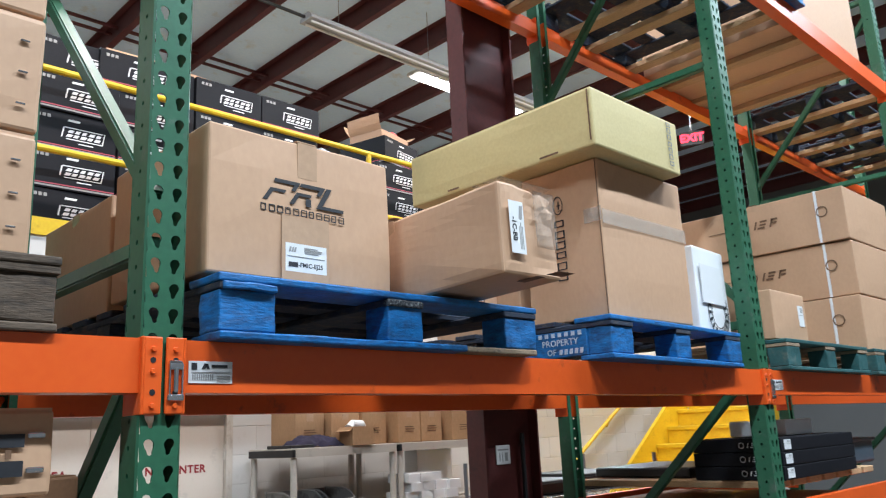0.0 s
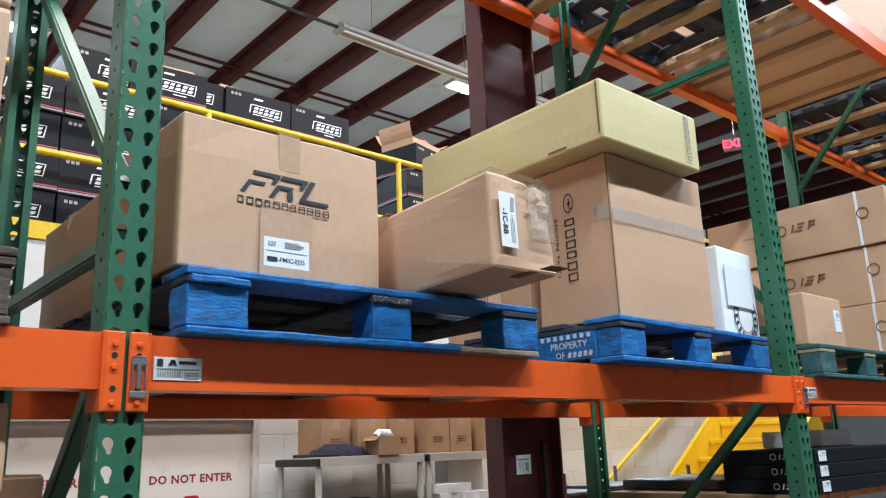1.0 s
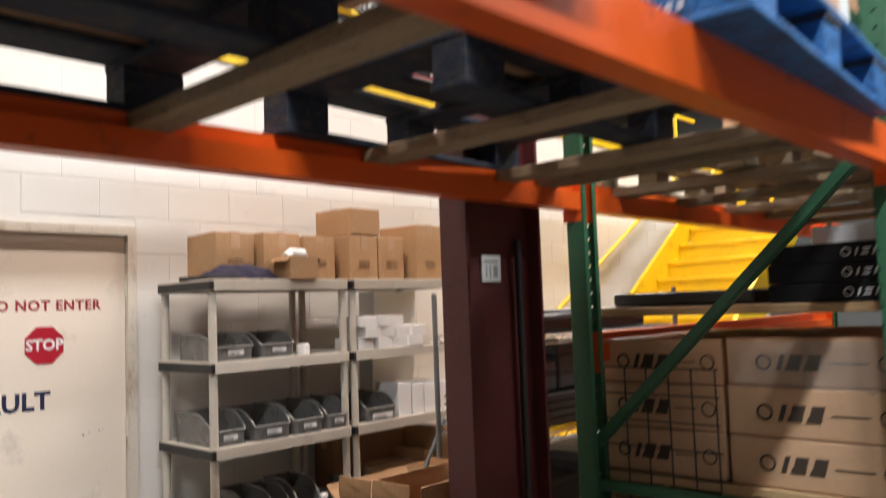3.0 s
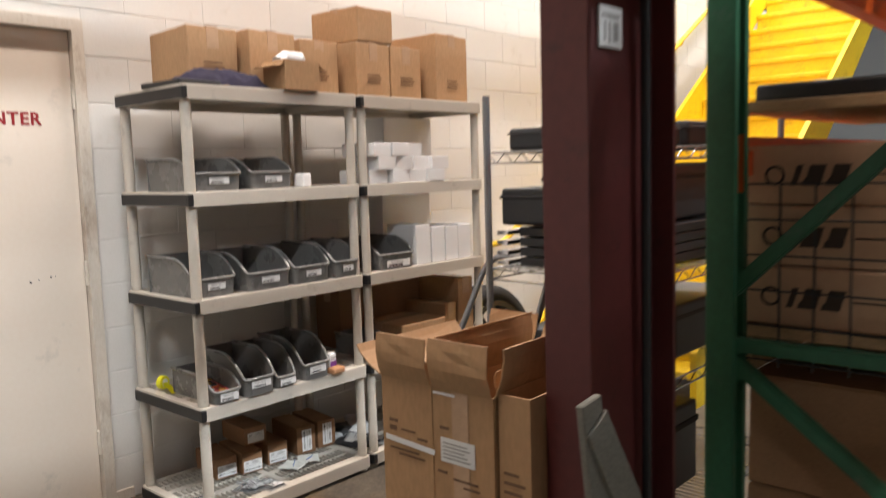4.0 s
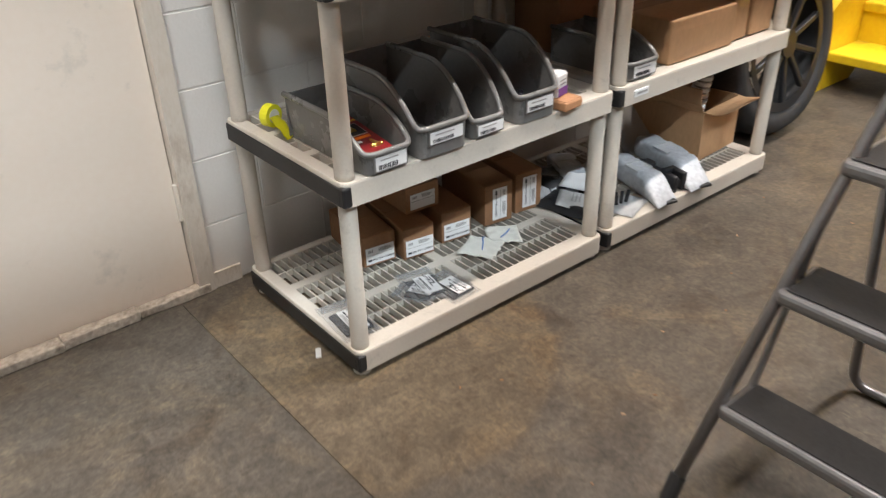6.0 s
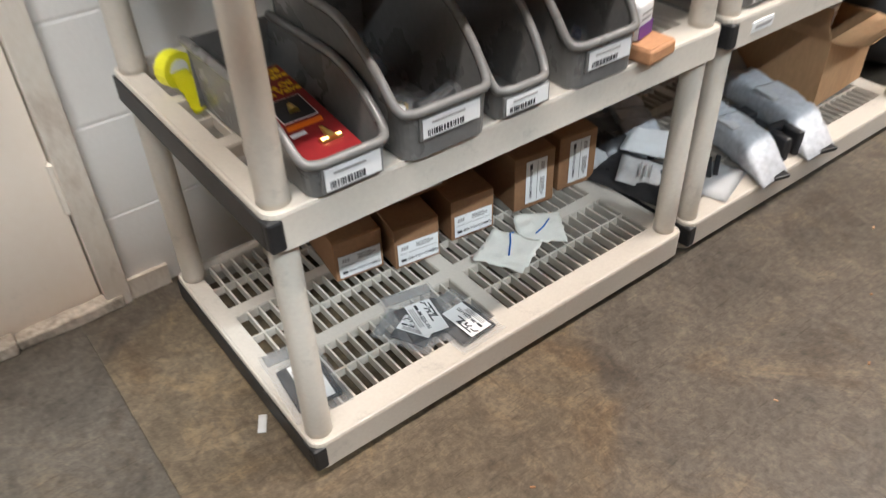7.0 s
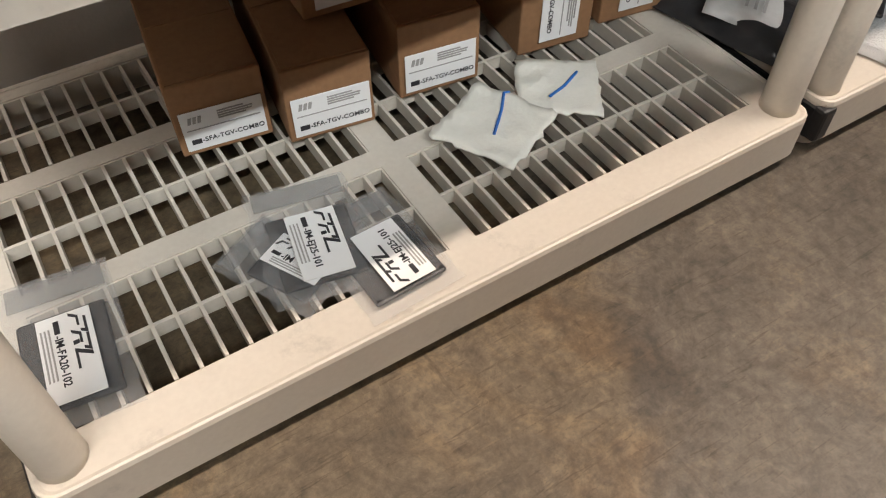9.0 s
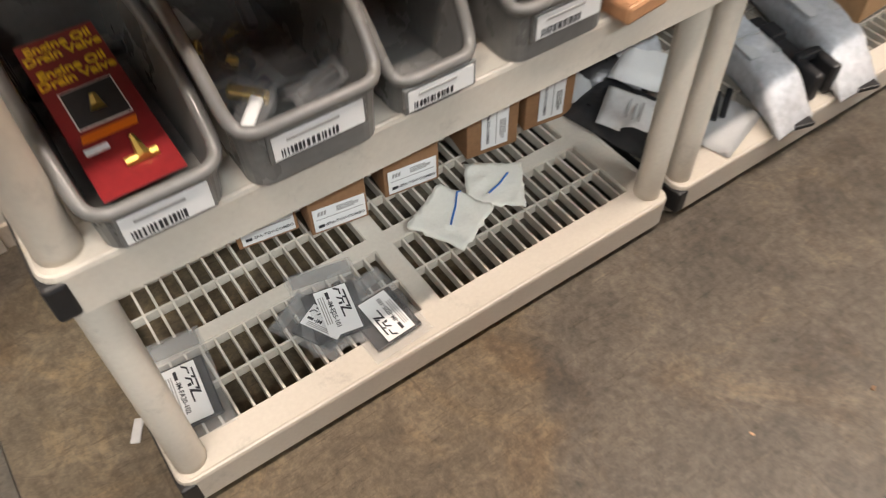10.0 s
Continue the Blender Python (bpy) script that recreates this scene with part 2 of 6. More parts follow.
def concrete():
    """Old sealed slab: broad brown stains, cloudy wear, fine speckle and scratches."""
    m = bpy.data.materials.new("concrete")
    m.use_nodes = True
    nt = m.node_tree
    n, l = nt.nodes, nt.links
    bsdf = n["Principled BSDF"]
    co = n.new("ShaderNodeTexCoord")

    def tex(scale, detail, rough, dist=0.0, stretch=None, turn=0.0):
        t = n.new("ShaderNodeTexNoise")
        t.inputs["Scale"].default_value, t.inputs["Detail"].default_value, t.inputs["Roughness"].default_value, t.inputs["Distortion"].default_value = scale, detail, rough, dist
        src = co.outputs["Object"]
        if stretch:
            mp = n.new("ShaderNodeMapping")
            mp.inputs["Scale"].default_value = stretch
            mp.inputs["Rotation"].default_value = (0, 0, radians(turn))
            l.new(src, mp.inputs[0])
            src = mp.outputs[0]
        l.new(src, t.inputs["Vector"])
        return t.outputs["Fac"]

    def ramp(fac, p0, p1, c0, c1):
        r = n.new("ShaderNodeValToRGB")
        r.color_ramp.elements[0].position, r.color_ramp.elements[1].position = p0, p1
        r.color_ramp.elements[0].color, r.color_ramp.elements[1].color = (*c0, 1), (*c1, 1)
        l.new(fac, r.inputs[0])
        return r.outputs[0]

    def mult(a, b, f=1.0, mode="MULTIPLY"):
        x = n.new("ShaderNodeMixRGB")
        x.blend_type = mode
        x.inputs[0].default_value = f
        l.new(a, x.inputs[1])
        l.new(b, x.inputs[2])
        return x.outputs[0]

    base = ramp(tex(0.9, 6, 0.6, 0.6), 0.32, 0.68, (0.082, 0.069, 0.055), (0.134, 0.111, 0.085))
    cloud = ramp(tex(5.5, 14, 0.80, 0.9), 0.36, 0.62, (0.66, 0.65, 0.64), (1.18, 1.165, 1.14))
    speck = mult(ramp(tex(70, 6, 0.75), 0.36, 0.62, (0.66, 0.66, 0.66), (1.14, 1.14, 1.14)), ramp(tex(19, 10, 0.78, 1.2), 0.38, 0.60, (0.70, 0.69, 0.68), (1.14, 1.13, 1.11)))
    scr1 = ramp(tex(1.0, 5, 0.7, 0.3, (4, 60, 4), 28), 0.60, 0.68, (1, 1, 1), (1.32, 1.28, 1.2))
    scr2 = ramp(tex(1.0, 5, 0.7, 0.3, (50, 5, 4), -12), 0.61, 0.68, (1, 1, 1), (0.70, 0.69, 0.67))
    c = mult(mult(mult(base, cloud), speck), scr1, 0.7)
    c = mult(c, scr2, 0.75)
    fine1 = ramp(tex(1.0, 6, 0.75, 0.8, (14, 190, 10), 64), 0.57, 0.63, (1, 1, 1), (0.55, 0.52, 0.48))
    worn = ramp(tex(2.6, 10, 0.8, 1.4), 0.50, 0.62, (0.94, 0.95, 0.98), (1.40, 1.30, 1.14))
    spill = ramp(tex(1.7, 9, 0.7, 2.2), 0.53, 0.62, (1, 1, 1), (0.62, 0.55, 0.49))
    c = mult(mult(mult(c, fine1, 0.8), worn, 0.75), spill, 0.8)
    # a rubbed tan patch with a ragged round edge before the shelves
    away = n.new("ShaderNodeVectorMath")
    away.operation = "DISTANCE"
    away.inputs[1].default_value = (3.42, 4.95, 0.0)
    l.new(co.outputs["Object"], away.inputs[0])
    ragged = n.new("ShaderNodeMath")
    ragged.operation = "MULTIPLY_ADD"
    ragged.inputs[1].default_value = 0.12
    l.new(tex(4.0, 6, 0.7), ragged.inputs[0])
    l.new(away.outputs["Value"], ragged.inputs[2])
    sep = n.new("ShaderNodeSeparateXYZ")
    l.new(co.outputs["Object"], sep.inputs[0])
    side = n.new("ShaderNodeMath")
    side.operation = "GREATER_THAN"
    side.inputs[1].default_value = 3.139
    l.new(sep.outputs["X"], side.inputs[0])
    patch = n.new("ShaderNodeMixRGB")
    patch.inputs[1].default_value = (0.90, 0.93, 0.97, 1)
    l.new(side.outputs[0], patch.inputs[0])
    l.new(ramp(ragged.outputs[0], 0.545, 0.575, (1.26, 1.16, 0.98), (1, 1, 1)), patch.inputs[2])
    c = mult(c, patch.outputs[0])
    l.new(c, bsdf.inputs["Base Color"])
    rr = n.new("ShaderNodeMapRange")
    rr.inputs[3].default_value, rr.inputs[4].default_value = 0.34, 0.62
    l.new(tex(4, 8, 0.7), rr.inputs[0])
    l.new(rr.outputs[0], bsdf.inputs["Roughness"])
    bp = n.new("ShaderNodeBump")
    bp.inputs["Strength"].default_value, bp.inputs["Distance"].default_value = 0.15, 0.003
    l.new(tex(45, 8, 0.7), bp.inputs["Height"])
    l.new(bp.outputs[0], bsdf.inputs["Normal"])
    return m


CONCRETE = concrete()

# ---- mesh helpers ----


def link_mesh(name, bm, mat, smooth=False):
    me = bpy.data.meshes.new(name)
    bm.to_mesh(me)
    bm.free()
    me.materials.append(mat)
    if smooth:
        for p in me.polygons:
            p.use_smooth = True
    return new(name, me)


def part(name, bm, mat, parent, label="", smooth=False):
    ob = link_mesh(name, bm, mat, smooth)
    ob.parent = parent
    if label:
        tagged(ob, label)
    return ob


def thing(name, label, category, at=(0, 0, 0), turn=0.0, group="", kind="", tilt=(0, 0)):
    ob = new(name)
    ob.empty_display_size = 0.05
    ob.matrix_world = pose(*at, tilt[0], tilt[1], turn)
    return tagged(ob, label, category, group, kind)


def structure(name, bm, mat, label, category):
    return tagged(link_mesh(name, bm, mat), label, category, "", "structure")


def add_box(bm, x0, y0, z0, x1, y1, z1, m=None):
    vs = [bm.verts.new((x, y, z)) for z in (z0, z1) for y in (y0, y1) for x in (x0, x1)]
    for f in ((0, 2, 3, 1), (4, 5, 7, 6), (0, 1, 5, 4), (2, 6, 7, 3), (0, 4, 6, 2), (1, 3, 7, 5)):
        bm.faces.new([vs[i] for i in f])
    if m:
        for v in vs:
            v.co = m @ v.co
    return vs


def slab(x0, y0, z0, x1, y1, z1, bevel=0.003, segments=2, m=None):
    bm = bmesh.new()
    add_box(bm, x0, y0, z0, x1, y1, z1)
    if bevel:
        bmesh.ops.bevel(bm, geom=bm.edges[:], offset=bevel, segments=segments, affect="EDGES", profile=0.5)
    if m:
        bm.transform(m)
    return bm


def rough_slab(x0, y0, z0, x1, y1, z1, amount=0.003, seed=0.0):
    """A sawn piece with bruised, uneven faces."""
    bm = slab(x0, y0, z0, x1, y1, z1, 0.004, 2)
    long_edges = [e for e in bm.edges if e.calc_length() > 0.05]
    bmesh.ops.subdivide_edges(bm, edges=long_edges, cuts=5, use_grid_fill=True)
    for v in bm.verts:
        p = v.co * 22 + Vector((seed * 3.1, seed, 0))
        v.co += Vector((noise.noise(p), noise.noise(p + Vector((9, 0, 0))), noise.noise(p + Vector((0, 9, 0))) * 0.6)) * amount
    return bm


def slabs(*boxes):
    bm = bmesh.new()
    for b in boxes:
        add_box(bm, *b)
    return bm


def sweep(bm, pts, r, segs=10, cap=True, r1=None):
    """A round bar along a line of points."""
    pts = [Vector(p) for p in pts]
    rings = []
    for i, p in enumerate(pts):
        d = (pts[min(i + 1, len(pts) - 1)] - pts[max(i - 1, 0)]).normalized()
        a = d.orthogonal().normalized() if not rings else (rings[-1][1] - d * rings[-1][1].dot(d)).normalized()
        b = d.cross(a)
        rad = r if r1 is None else r + (r1 - r) * i / (len(pts) - 1)
        rings.append(([bm.verts.new(p + (a * math.cos(2 * math.pi * k / segs) + b * math.sin(2 * math.pi * k / segs)) * rad) for k in range(segs)], a))
    for (u, _), (v, _) in zip(rings, rings[1:]):
        for k in range(segs):
            bm.faces.new((u[k], u[(k + 1) % segs], v[(k + 1) % segs], v[k]))
    if cap:
        bm.faces.new(rings[0][0][::-1])
        bm.faces.new(rings[-1][0])
    return bm


def bar(pts, r, segs=10, r1=None):
    return sweep(bmesh.new(), pts, r, segs, True, r1)


def arc_pts(pts, radius, n=5):
    """Rounds the inner corners of a line of points."""
    pts = [Vector(p) for p in pts]
    out = [pts[0]]
    for a, b, c in zip(pts, pts[1:], pts[2:]):
        u, w = (a - b).normalized(), (c - b).normalized()
        p, q = b + u * radius, b + w * radius
        for i in range(n + 1):
            s = i / n
            out.append(p * (1 - s) ** 2 + b * 2 * s * (1 - s) + q * s * s)
    return out + [pts[-1]]


def plate(points, y0, y1, plane="xz"):
    """A plate cut to an outline of (u, v) points, between two depths."""
    bm = bmesh.new()
    put = {"xz": lambda u, v, w: (u, w, v), "xy": lambda u, v, w: (u, v, w), "yz": lambda u, v, w: (w, u, v)}[plane]
    a = [bm.verts.new(put(u, v, y0)) for u, v in points]
    b = [bm.verts.new(put(u, v, y1)) for u, v in points]
    n = len(points)
    bm.faces.new(a)
    bm.faces.new(b[::-1])
    for i in range(n):
        bm.faces.new((a[i], b[i], b[(i + 1) % n], a[(i + 1) % n]))
    bmesh.ops.recalc_face_normals(bm, faces=bm.faces[:])
    return bm


def lettering(text, size, m, mat, parent, name="lettering", align="CENTER", label="", spacing=1.0, bold=0.012):
    """Built-in font as a thin mesh. The text lies in its own xy plane, then goes to m."""
    cu = bpy.data.curves.new(name, "FONT")
    cu.body, cu.size, cu.extrude, cu.align_x, cu.align_y, cu.space_character = text, size, 0.0004, align, "CENTER", spacing
    cu.resolution_u = 2
    cu.offset = size * bold
    tmp = bpy.data.objects.new("tmp", cu)
    scene.collection.objects.link(tmp)
    bpy.context.view_layer.update()
    me = bpy.data.meshes.new_from_object(tmp.evaluated_get(bpy.context.evaluated_depsgraph_get()))
    bpy.data.objects.remove(tmp)
    me.transform(m)
    me.materials.append(mat)
    ob = new(name, me)
    ob.parent = parent
    if label:
        tagged(ob, label)
    return ob


FRONT = lambda x, y, z, spin=0: Matrix.Translation((x, y, z)) @ pose(0, 0, 0, 90, 0, 0) @ pose(0, 0, 0, 0, 0, spin)  # reads from -y
LEFT = lambda x, y, z, spin=0: Matrix.Translation((x, y, z)) @ pose(0, 0, 0, 90, 0, -90) @ pose(0, 0, 0, 0, 0, spin)  # reads from -x
UP = lambda x, y, z, spin=0: pose(x, y, z, 0, 0, spin)  # reads from above


def marks(rects, m, mat, parent, name="print", label=""):
    """Thin printed bars: (u0, v0, u1, v1, slant) in a plane that goes to m."""
    bm = bmesh.new()
    for r in rects:
        u0, v0, u1, v1 = r[:4]
        s = r[4] if len(r) > 4 else 0.0
        vs = []
        for w in (0.0, 0.0008):
            vs += [bm.verts.new((u0, v0, w)), bm.verts.new((u1, v0, w)), bm.verts.new((u1 + s, v1, w)), bm.verts.new((u0 + s, v1, w))]
        for f in ((3, 2, 1, 0), (4, 5, 6, 7), (0, 1, 5, 4), (1, 2, 6, 5), (2, 3, 7, 6), (3, 0, 4, 7)):
            bm.faces.new([vs[i] for i in f])
    bm.transform(m)
    ob = part(name, bm, mat, parent, label)
    return tagged(ob, kind="stuff") if len(rects) > 2 else ob


def ring_bm(r0, r1, m, n=28, squash=1.0):
    bm = bmesh.new()
    vs = [[bm.verts.new((math.cos(2 * math.pi * i / n) * r * squash, math.sin(2 * math.pi * i / n) * r, w)) for i in range(n)] for r, w in ((r0, 0), (r0, 0.0008), (r1, 0.0008), (r1, 0))]
    for a, b in ((0, 1), (1, 2), (2, 3), (3, 0)):
        for i in range(n):
            bm.faces.new((vs[a][i], vs[a][(i + 1) % n], vs[b][(i + 1) % n], vs[b][i]))
    bmesh.ops.recalc_face_normals(bm, faces=bm.faces[:])
    bm.transform(m)
    return bm


def carton_bm(dx, dy, dz, bevel=0.005, bulge=0.004, seed=0, cuts=3):
    """A closed carton on its base centre, with soft corners and slightly bowed sides."""
    bm = bmesh.new()
    add_box(bm, -dx / 2, -dy / 2, 0, dx / 2, dy / 2, dz)
    bmesh.ops.bevel(bm, geom=bm.edges[:], offset=bevel, segments=2, affect="EDGES", profile=0.5)
    big = [e for e in bm.edges if e.calc_length() > 0.04]
    bmesh.ops.subdivide_edges(bm, edges=big, cuts=cuts, use_grid_fill=True)
    for v in bm.verts:
        p = v.co
        k = noise.noise(Vector((p.x * 5 + seed * 7.3, p.y * 5, p.z * 5)))
        c = Vector((p.x / dx, p.y / dy, (p.z - dz / 2) / dz))
        edge = 1 - max(0.0, sorted(abs(a) for a in c)[1] * 2) ** 3
        out = Vector([1.0 if abs(a) > 0.48 else 0.0 for a in c])
        sgn = Vector([math.copysign(1, a) for a in c])
        low = 0.0 if p.z < 0.01 else 1.0
        v.co += Vector([o * s for o, s in zip(out, sgn)]) * (bulge * edge * 0.6 + bulge * k * 0.8) * low
    return bm

# ---- the hall ----
X0, X1, Y0, Y1, ROOF = -9.0, 22.0, -7.0, 14.0, 8.15
WY = 5.52          # face of the block wall
bm = bmesh.new()
JX = 3.138   # saw joint in the slab
for a0, a1 in ((X0, JX - 0.0015), (JX + 0.0015, X1)):
    add_box(bm, a0, Y0, -0.2, a1, Y1, 0)
add_box(bm, X0, Y0, -0.25, X1, Y1, -0.004)
structure("floor", bm, CONCRETE, "worn brown-grey polished concrete slab with a saw joint", "floor")
# Unseen outer walls, added to close the hall and limit bounced light.
structure("wall_south", slabs((X0, Y0 - 0.2, 0, X1, Y0, ROOF + 1)), OUTER_GREY, "unseen plain grey outer wall added to close the hall", "wall")
structure("wall_far", slabs((X0, Y1, 0, X1, Y1 + 0.2, ROOF + 1)), OUTER_GREY, "plain grey outer wall added beyond the mezzanine to close the hall", "wall")
structure("wall_west", slabs((X0 - 0.2, Y0, 0, X0, Y1, ROOF + 1)), OUTER_GREY, "plain grey end wall added to close the hall", "wall")
structure("wall_east", slabs((X1, Y0, 0, X1 + 0.2, Y1, ROOF + 1)), OUTER_GREY, "plain grey end wall added to close the hall", "wall")
structure("ceiling", slabs((X0, Y0, ROOF + 0.305, X1, Y1, ROOF + 0.4)), INSUL, "white vinyl-faced roof insulation between purlins", "ceiling")
PITCH = 1.333
x = 5.93 - 11 * PITCH
purlins = thing("roof_purlins", "dark red primed steel roof purlins", "roof beam", (0, 0, ROOF), kind="structure")
pm = slabs((0, Y0, 0, 0.012, Y1, 0.302), (0.0125, Y0, 0, 0.105, Y1, 0.010), (0.087, Y0, 0.0105, 0.097, Y1, 0.03), (-0.09, Y0, 0.29, -0.0005, Y1, 0.302))
first = part("purlin", pm, MAROON, purlins)
first.location.x = x
x += PITCH
while x < X1:
    o = new("purlin", first.data)
    o.parent, o.location = purlins, (x, 0, 0)
    x += PITCH
for by in (11.55, 11.80):
    structure("roof_bridging", slabs((X0, by, ROOF + 0.10, X1, by + 0.035, ROOF + 0.106), (X0, by, ROOF + 0.106, X1, by + 0.005, ROOF + 0.145)), MAROON, "dark steel bridging angle between the roof purlins", "roof beam")
structure("roof_conduit", bar([(0.6, 6.97, 6.55), (4.93, 6.97, 6.55)], 0.02, 8), BLACK, "black conduit feeding a strip lamp", "conduit")


LAMP_GREY = material("grey_enamel", (0.42, 0.43, 0.45), 0.4, vary=0.08)


def strip_fixture(x, y, z, length):
    t = thing("strip_light", "white enamelled steel strip lamp housing hung below the roof", "ceiling light", (x, y, z), group="strip lights")
    part("housing", plate([(-0.11, 0), (0.11, 0), (0.11, 0.03), (0.05, 0.09), (-0.05, 0.09), (-0.11, 0.03)], -length / 2, length / 2, "yz"), LAMP_GREY, t)
    for sy in (-0.055, 0.055):
        part("tube", bar([(-length / 2 + 0.04, sy, -0.018), (length / 2 - 0.04, sy, -0.018)], 0.014, 8), WHITE_CARD, t, "unlit white tube")
    for sx in (-length * 0.4, length * 0.4):
        part("hanger", bar([(sx, 0, 0.09), (sx, 0, ROOF + 0.307 - z)], 0.004, 5), STEEL_GREY, t)
    return t


strip_fixture(7.2, 6.95, 6.5, 4.6)
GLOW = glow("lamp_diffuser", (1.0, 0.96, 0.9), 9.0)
# Housings drawn at every lamp position, the unseen added ones too.
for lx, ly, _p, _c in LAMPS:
    t = thing("high_bay_light", "lit white high-bay strip lamp, one of a set mostly added unseen", "ceiling light", (lx, ly, 7.27), group="high-bay lights")
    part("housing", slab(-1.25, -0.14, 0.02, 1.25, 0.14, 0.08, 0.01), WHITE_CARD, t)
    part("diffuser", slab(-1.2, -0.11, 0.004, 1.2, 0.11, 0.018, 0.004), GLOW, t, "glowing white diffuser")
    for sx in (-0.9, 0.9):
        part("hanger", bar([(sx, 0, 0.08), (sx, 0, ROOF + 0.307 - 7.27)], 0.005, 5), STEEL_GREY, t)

# block wall with the vault's double door, mezzanine on top
DX0, DX1, DZ = 1.33, 3.205, 2.14
MZ = 3.38
wall = structure("wall_north", slabs((X0, WY + 0.006, 0, DX0 - 0.05, WY + 0.2, MZ - 0.1), (DX1 + 0.05, WY + 0.006, 0, 12.5, WY + 0.2, MZ - 0.1), (DX0 - 0.05, WY + 0.006, DZ + 0.05, DX1 + 0.05, WY + 0.2, MZ - 0.1)), MORTAR, "white painted concrete block wall", "wall")
door = thing("door_1", "cream painted steel double door with red warning lettering", "door", (0, WY, 0), kind="structure")
part("frame", slabs((DX1, -0.012, 0, DX1 + 0.05, 0.16, DZ + 0.05), (DX0 - 0.05, -0.012, 0, DX0, 0.16, DZ + 0.05), (DX0, -0.012, DZ, DX1, 0.16, DZ + 0.05)), TRIM, door, "chipped cream steel frame")
MIDX = 2.265
leaf = part("door_leaf", slab(MIDX + 0.002, 0.022, 0.012, DX1 - 0.003, 0.066, DZ - 0.003, 0.002), DOOR, door)
leaf2 = part("door_leaf", slab(DX0 + 0.003, 0.022, 0.012, MIDX - 0.002, 0.066, DZ - 0.003, 0.002), DOOR, door)
for hz in (0.30, 1.08, 1.86):
    part("hinge", bar([(DX1 - 0.002, 0.012, hz - 0.055), (DX1 - 0.002, 0.012, hz + 0.055)], 0.009, 8), TRIM, leaf)
FZ = 0.021
lettering("DO NOT ENTER", 0.074, FRONT(2.772, FZ, 1.755), PRINT_RED, leaf, spacing=1.1, bold=0.03)
lettering("ED AREA", 0.074, FRONT(1.972, FZ, 1.765), PRINT_RED, leaf2, spacing=1.1, bold=0.03)
stop = part("stop_sign", plate([(2.772 + 0.103 * math.cos(math.pi / 8 + i * math.pi / 4), 1.552 + 0.103 * math.sin(math.pi / 8 + i * math.pi / 4)) for i in range(8)], 0.0185, 0.0215), STOP_RED, leaf, "red octagonal stop decal")
lettering("STOP", 0.078, FRONT(2.772, 0.0178, 1.552), PRINT_WHITE, stop, bold=0.03)
lettering("VAULT", 0.125, FRONT(2.60, FZ, 1.264), PRINT_NAVY, leaf, spacing=1.06, bold=0.035)
part("scuff", slab(2.585, 0.0205, 0.56, 2.592, 0.022, 0.63, 0.0005, 1), PRINT, leaf, "dark scuff mark")
marks([(2.965, 1.062, 2.972, 1.07), (3.0, 1.07, 3.004, 1.076), (3.05, 1.075, 3.056, 1.084), (3.07, 1.08, 3.074, 1.084)], FRONT(0, FZ, 0), PRINT, leaf, "nick")
structure("baseboard", slabs((DX1 + 0.05, WY - 0.006, 0, 3.345, WY + 0.004, 0.05), (-3, WY - 0.006, 0, DX0 - 0.05, WY + 0.004, 0.05)), TRIM, "scuffed narrow plinth at the foot of the block wall", "baseboard")
sill = bmesh.new()
for k in range(9):
    a0, a1 = DX0 - 0.04 + k * 0.2165, DX0 - 0.04 + (k + 1) * 0.2165 - 0.001
    piece = rough_slab(a0, WY - 0.030 + 0.006 * (k % 3), 0.0, a1, WY + 0.018, 0.026 + 0.004 * (k % 2), 0.006, k * 1.7)
    tmp_me = bpy.data.meshes.new("tmp")
    piece.to_mesh(tmp_me)
    piece.free()
    sill.from_mesh(tmp_me)
    bpy.data.meshes.remove(tmp_me)
structure("door_sill", sill, SILL, "crumbling pale mortar sill at the foot of the double door", "sill")
structure("mezzanine_floor", slabs((X0, WY + 0.03, MZ - 0.095, 12.5, Y1, MZ)), WOOD_OLD, "plywood mezzanine deck over the vault room", "mezzanine")
structure("mezzanine_edge", slabs((X0, WY - 0.01, MZ - 0.11, 12.5, WY + 0.028, MZ + 0.006)), YELLOW, "safety yellow painted steel edge of the mezzanine", "trim")

rail = thing("guard_rail", "safety yellow tubular steel guard rail along the mezzanine", "railing", (0, 5.56, MZ))
for rz in (0.49, 1.06):
    part("rail", bar([(-4, 0, rz), (10.5, 0, rz)], 0.024, 10), YELLOW, rail)
for px in (-2.6, -0.8, 1.0, 2.8, 4.62, 6.4, 8.2, 10.0):
    part("post", bar([(px, 0, 0), (px, 0, 1.06)], 0.024, 10), YELLOW, rail)

# maroon building column with a notice on its web
col = thing("column", "dark red primed steel H-section building column", "column", (3.085, 2.868, 0), kind="structure")
CW, CD = 0.40, 0.117
part("flange", slab(0, 0, 0, 0.014, CD, ROOF - 0.01, 0.002, 1), MAROON, col)
part("flange", slab(CW - 0.014, 0, 0, CW, CD, ROOF - 0.01, 0.002, 1), MAROON, col)
part("web", slabs((0.014, CD / 2 - 0.005, 0, CW - 0.014, CD / 2 + 0.005, ROOF - 0.01)), MAROON, col)
part("base_plate", slab(-0.06, -0.06, 0, CW + 0.06, CD + 0.06, 0.02, 0.003), MAROON, col)
notice = part("notice", slab(0.125, CD / 2 - 0.012, 1.755, 0.225, CD / 2 - 0.0055, 1.845, 0.001, 1), LABEL, col, "small faded grey paper notice")
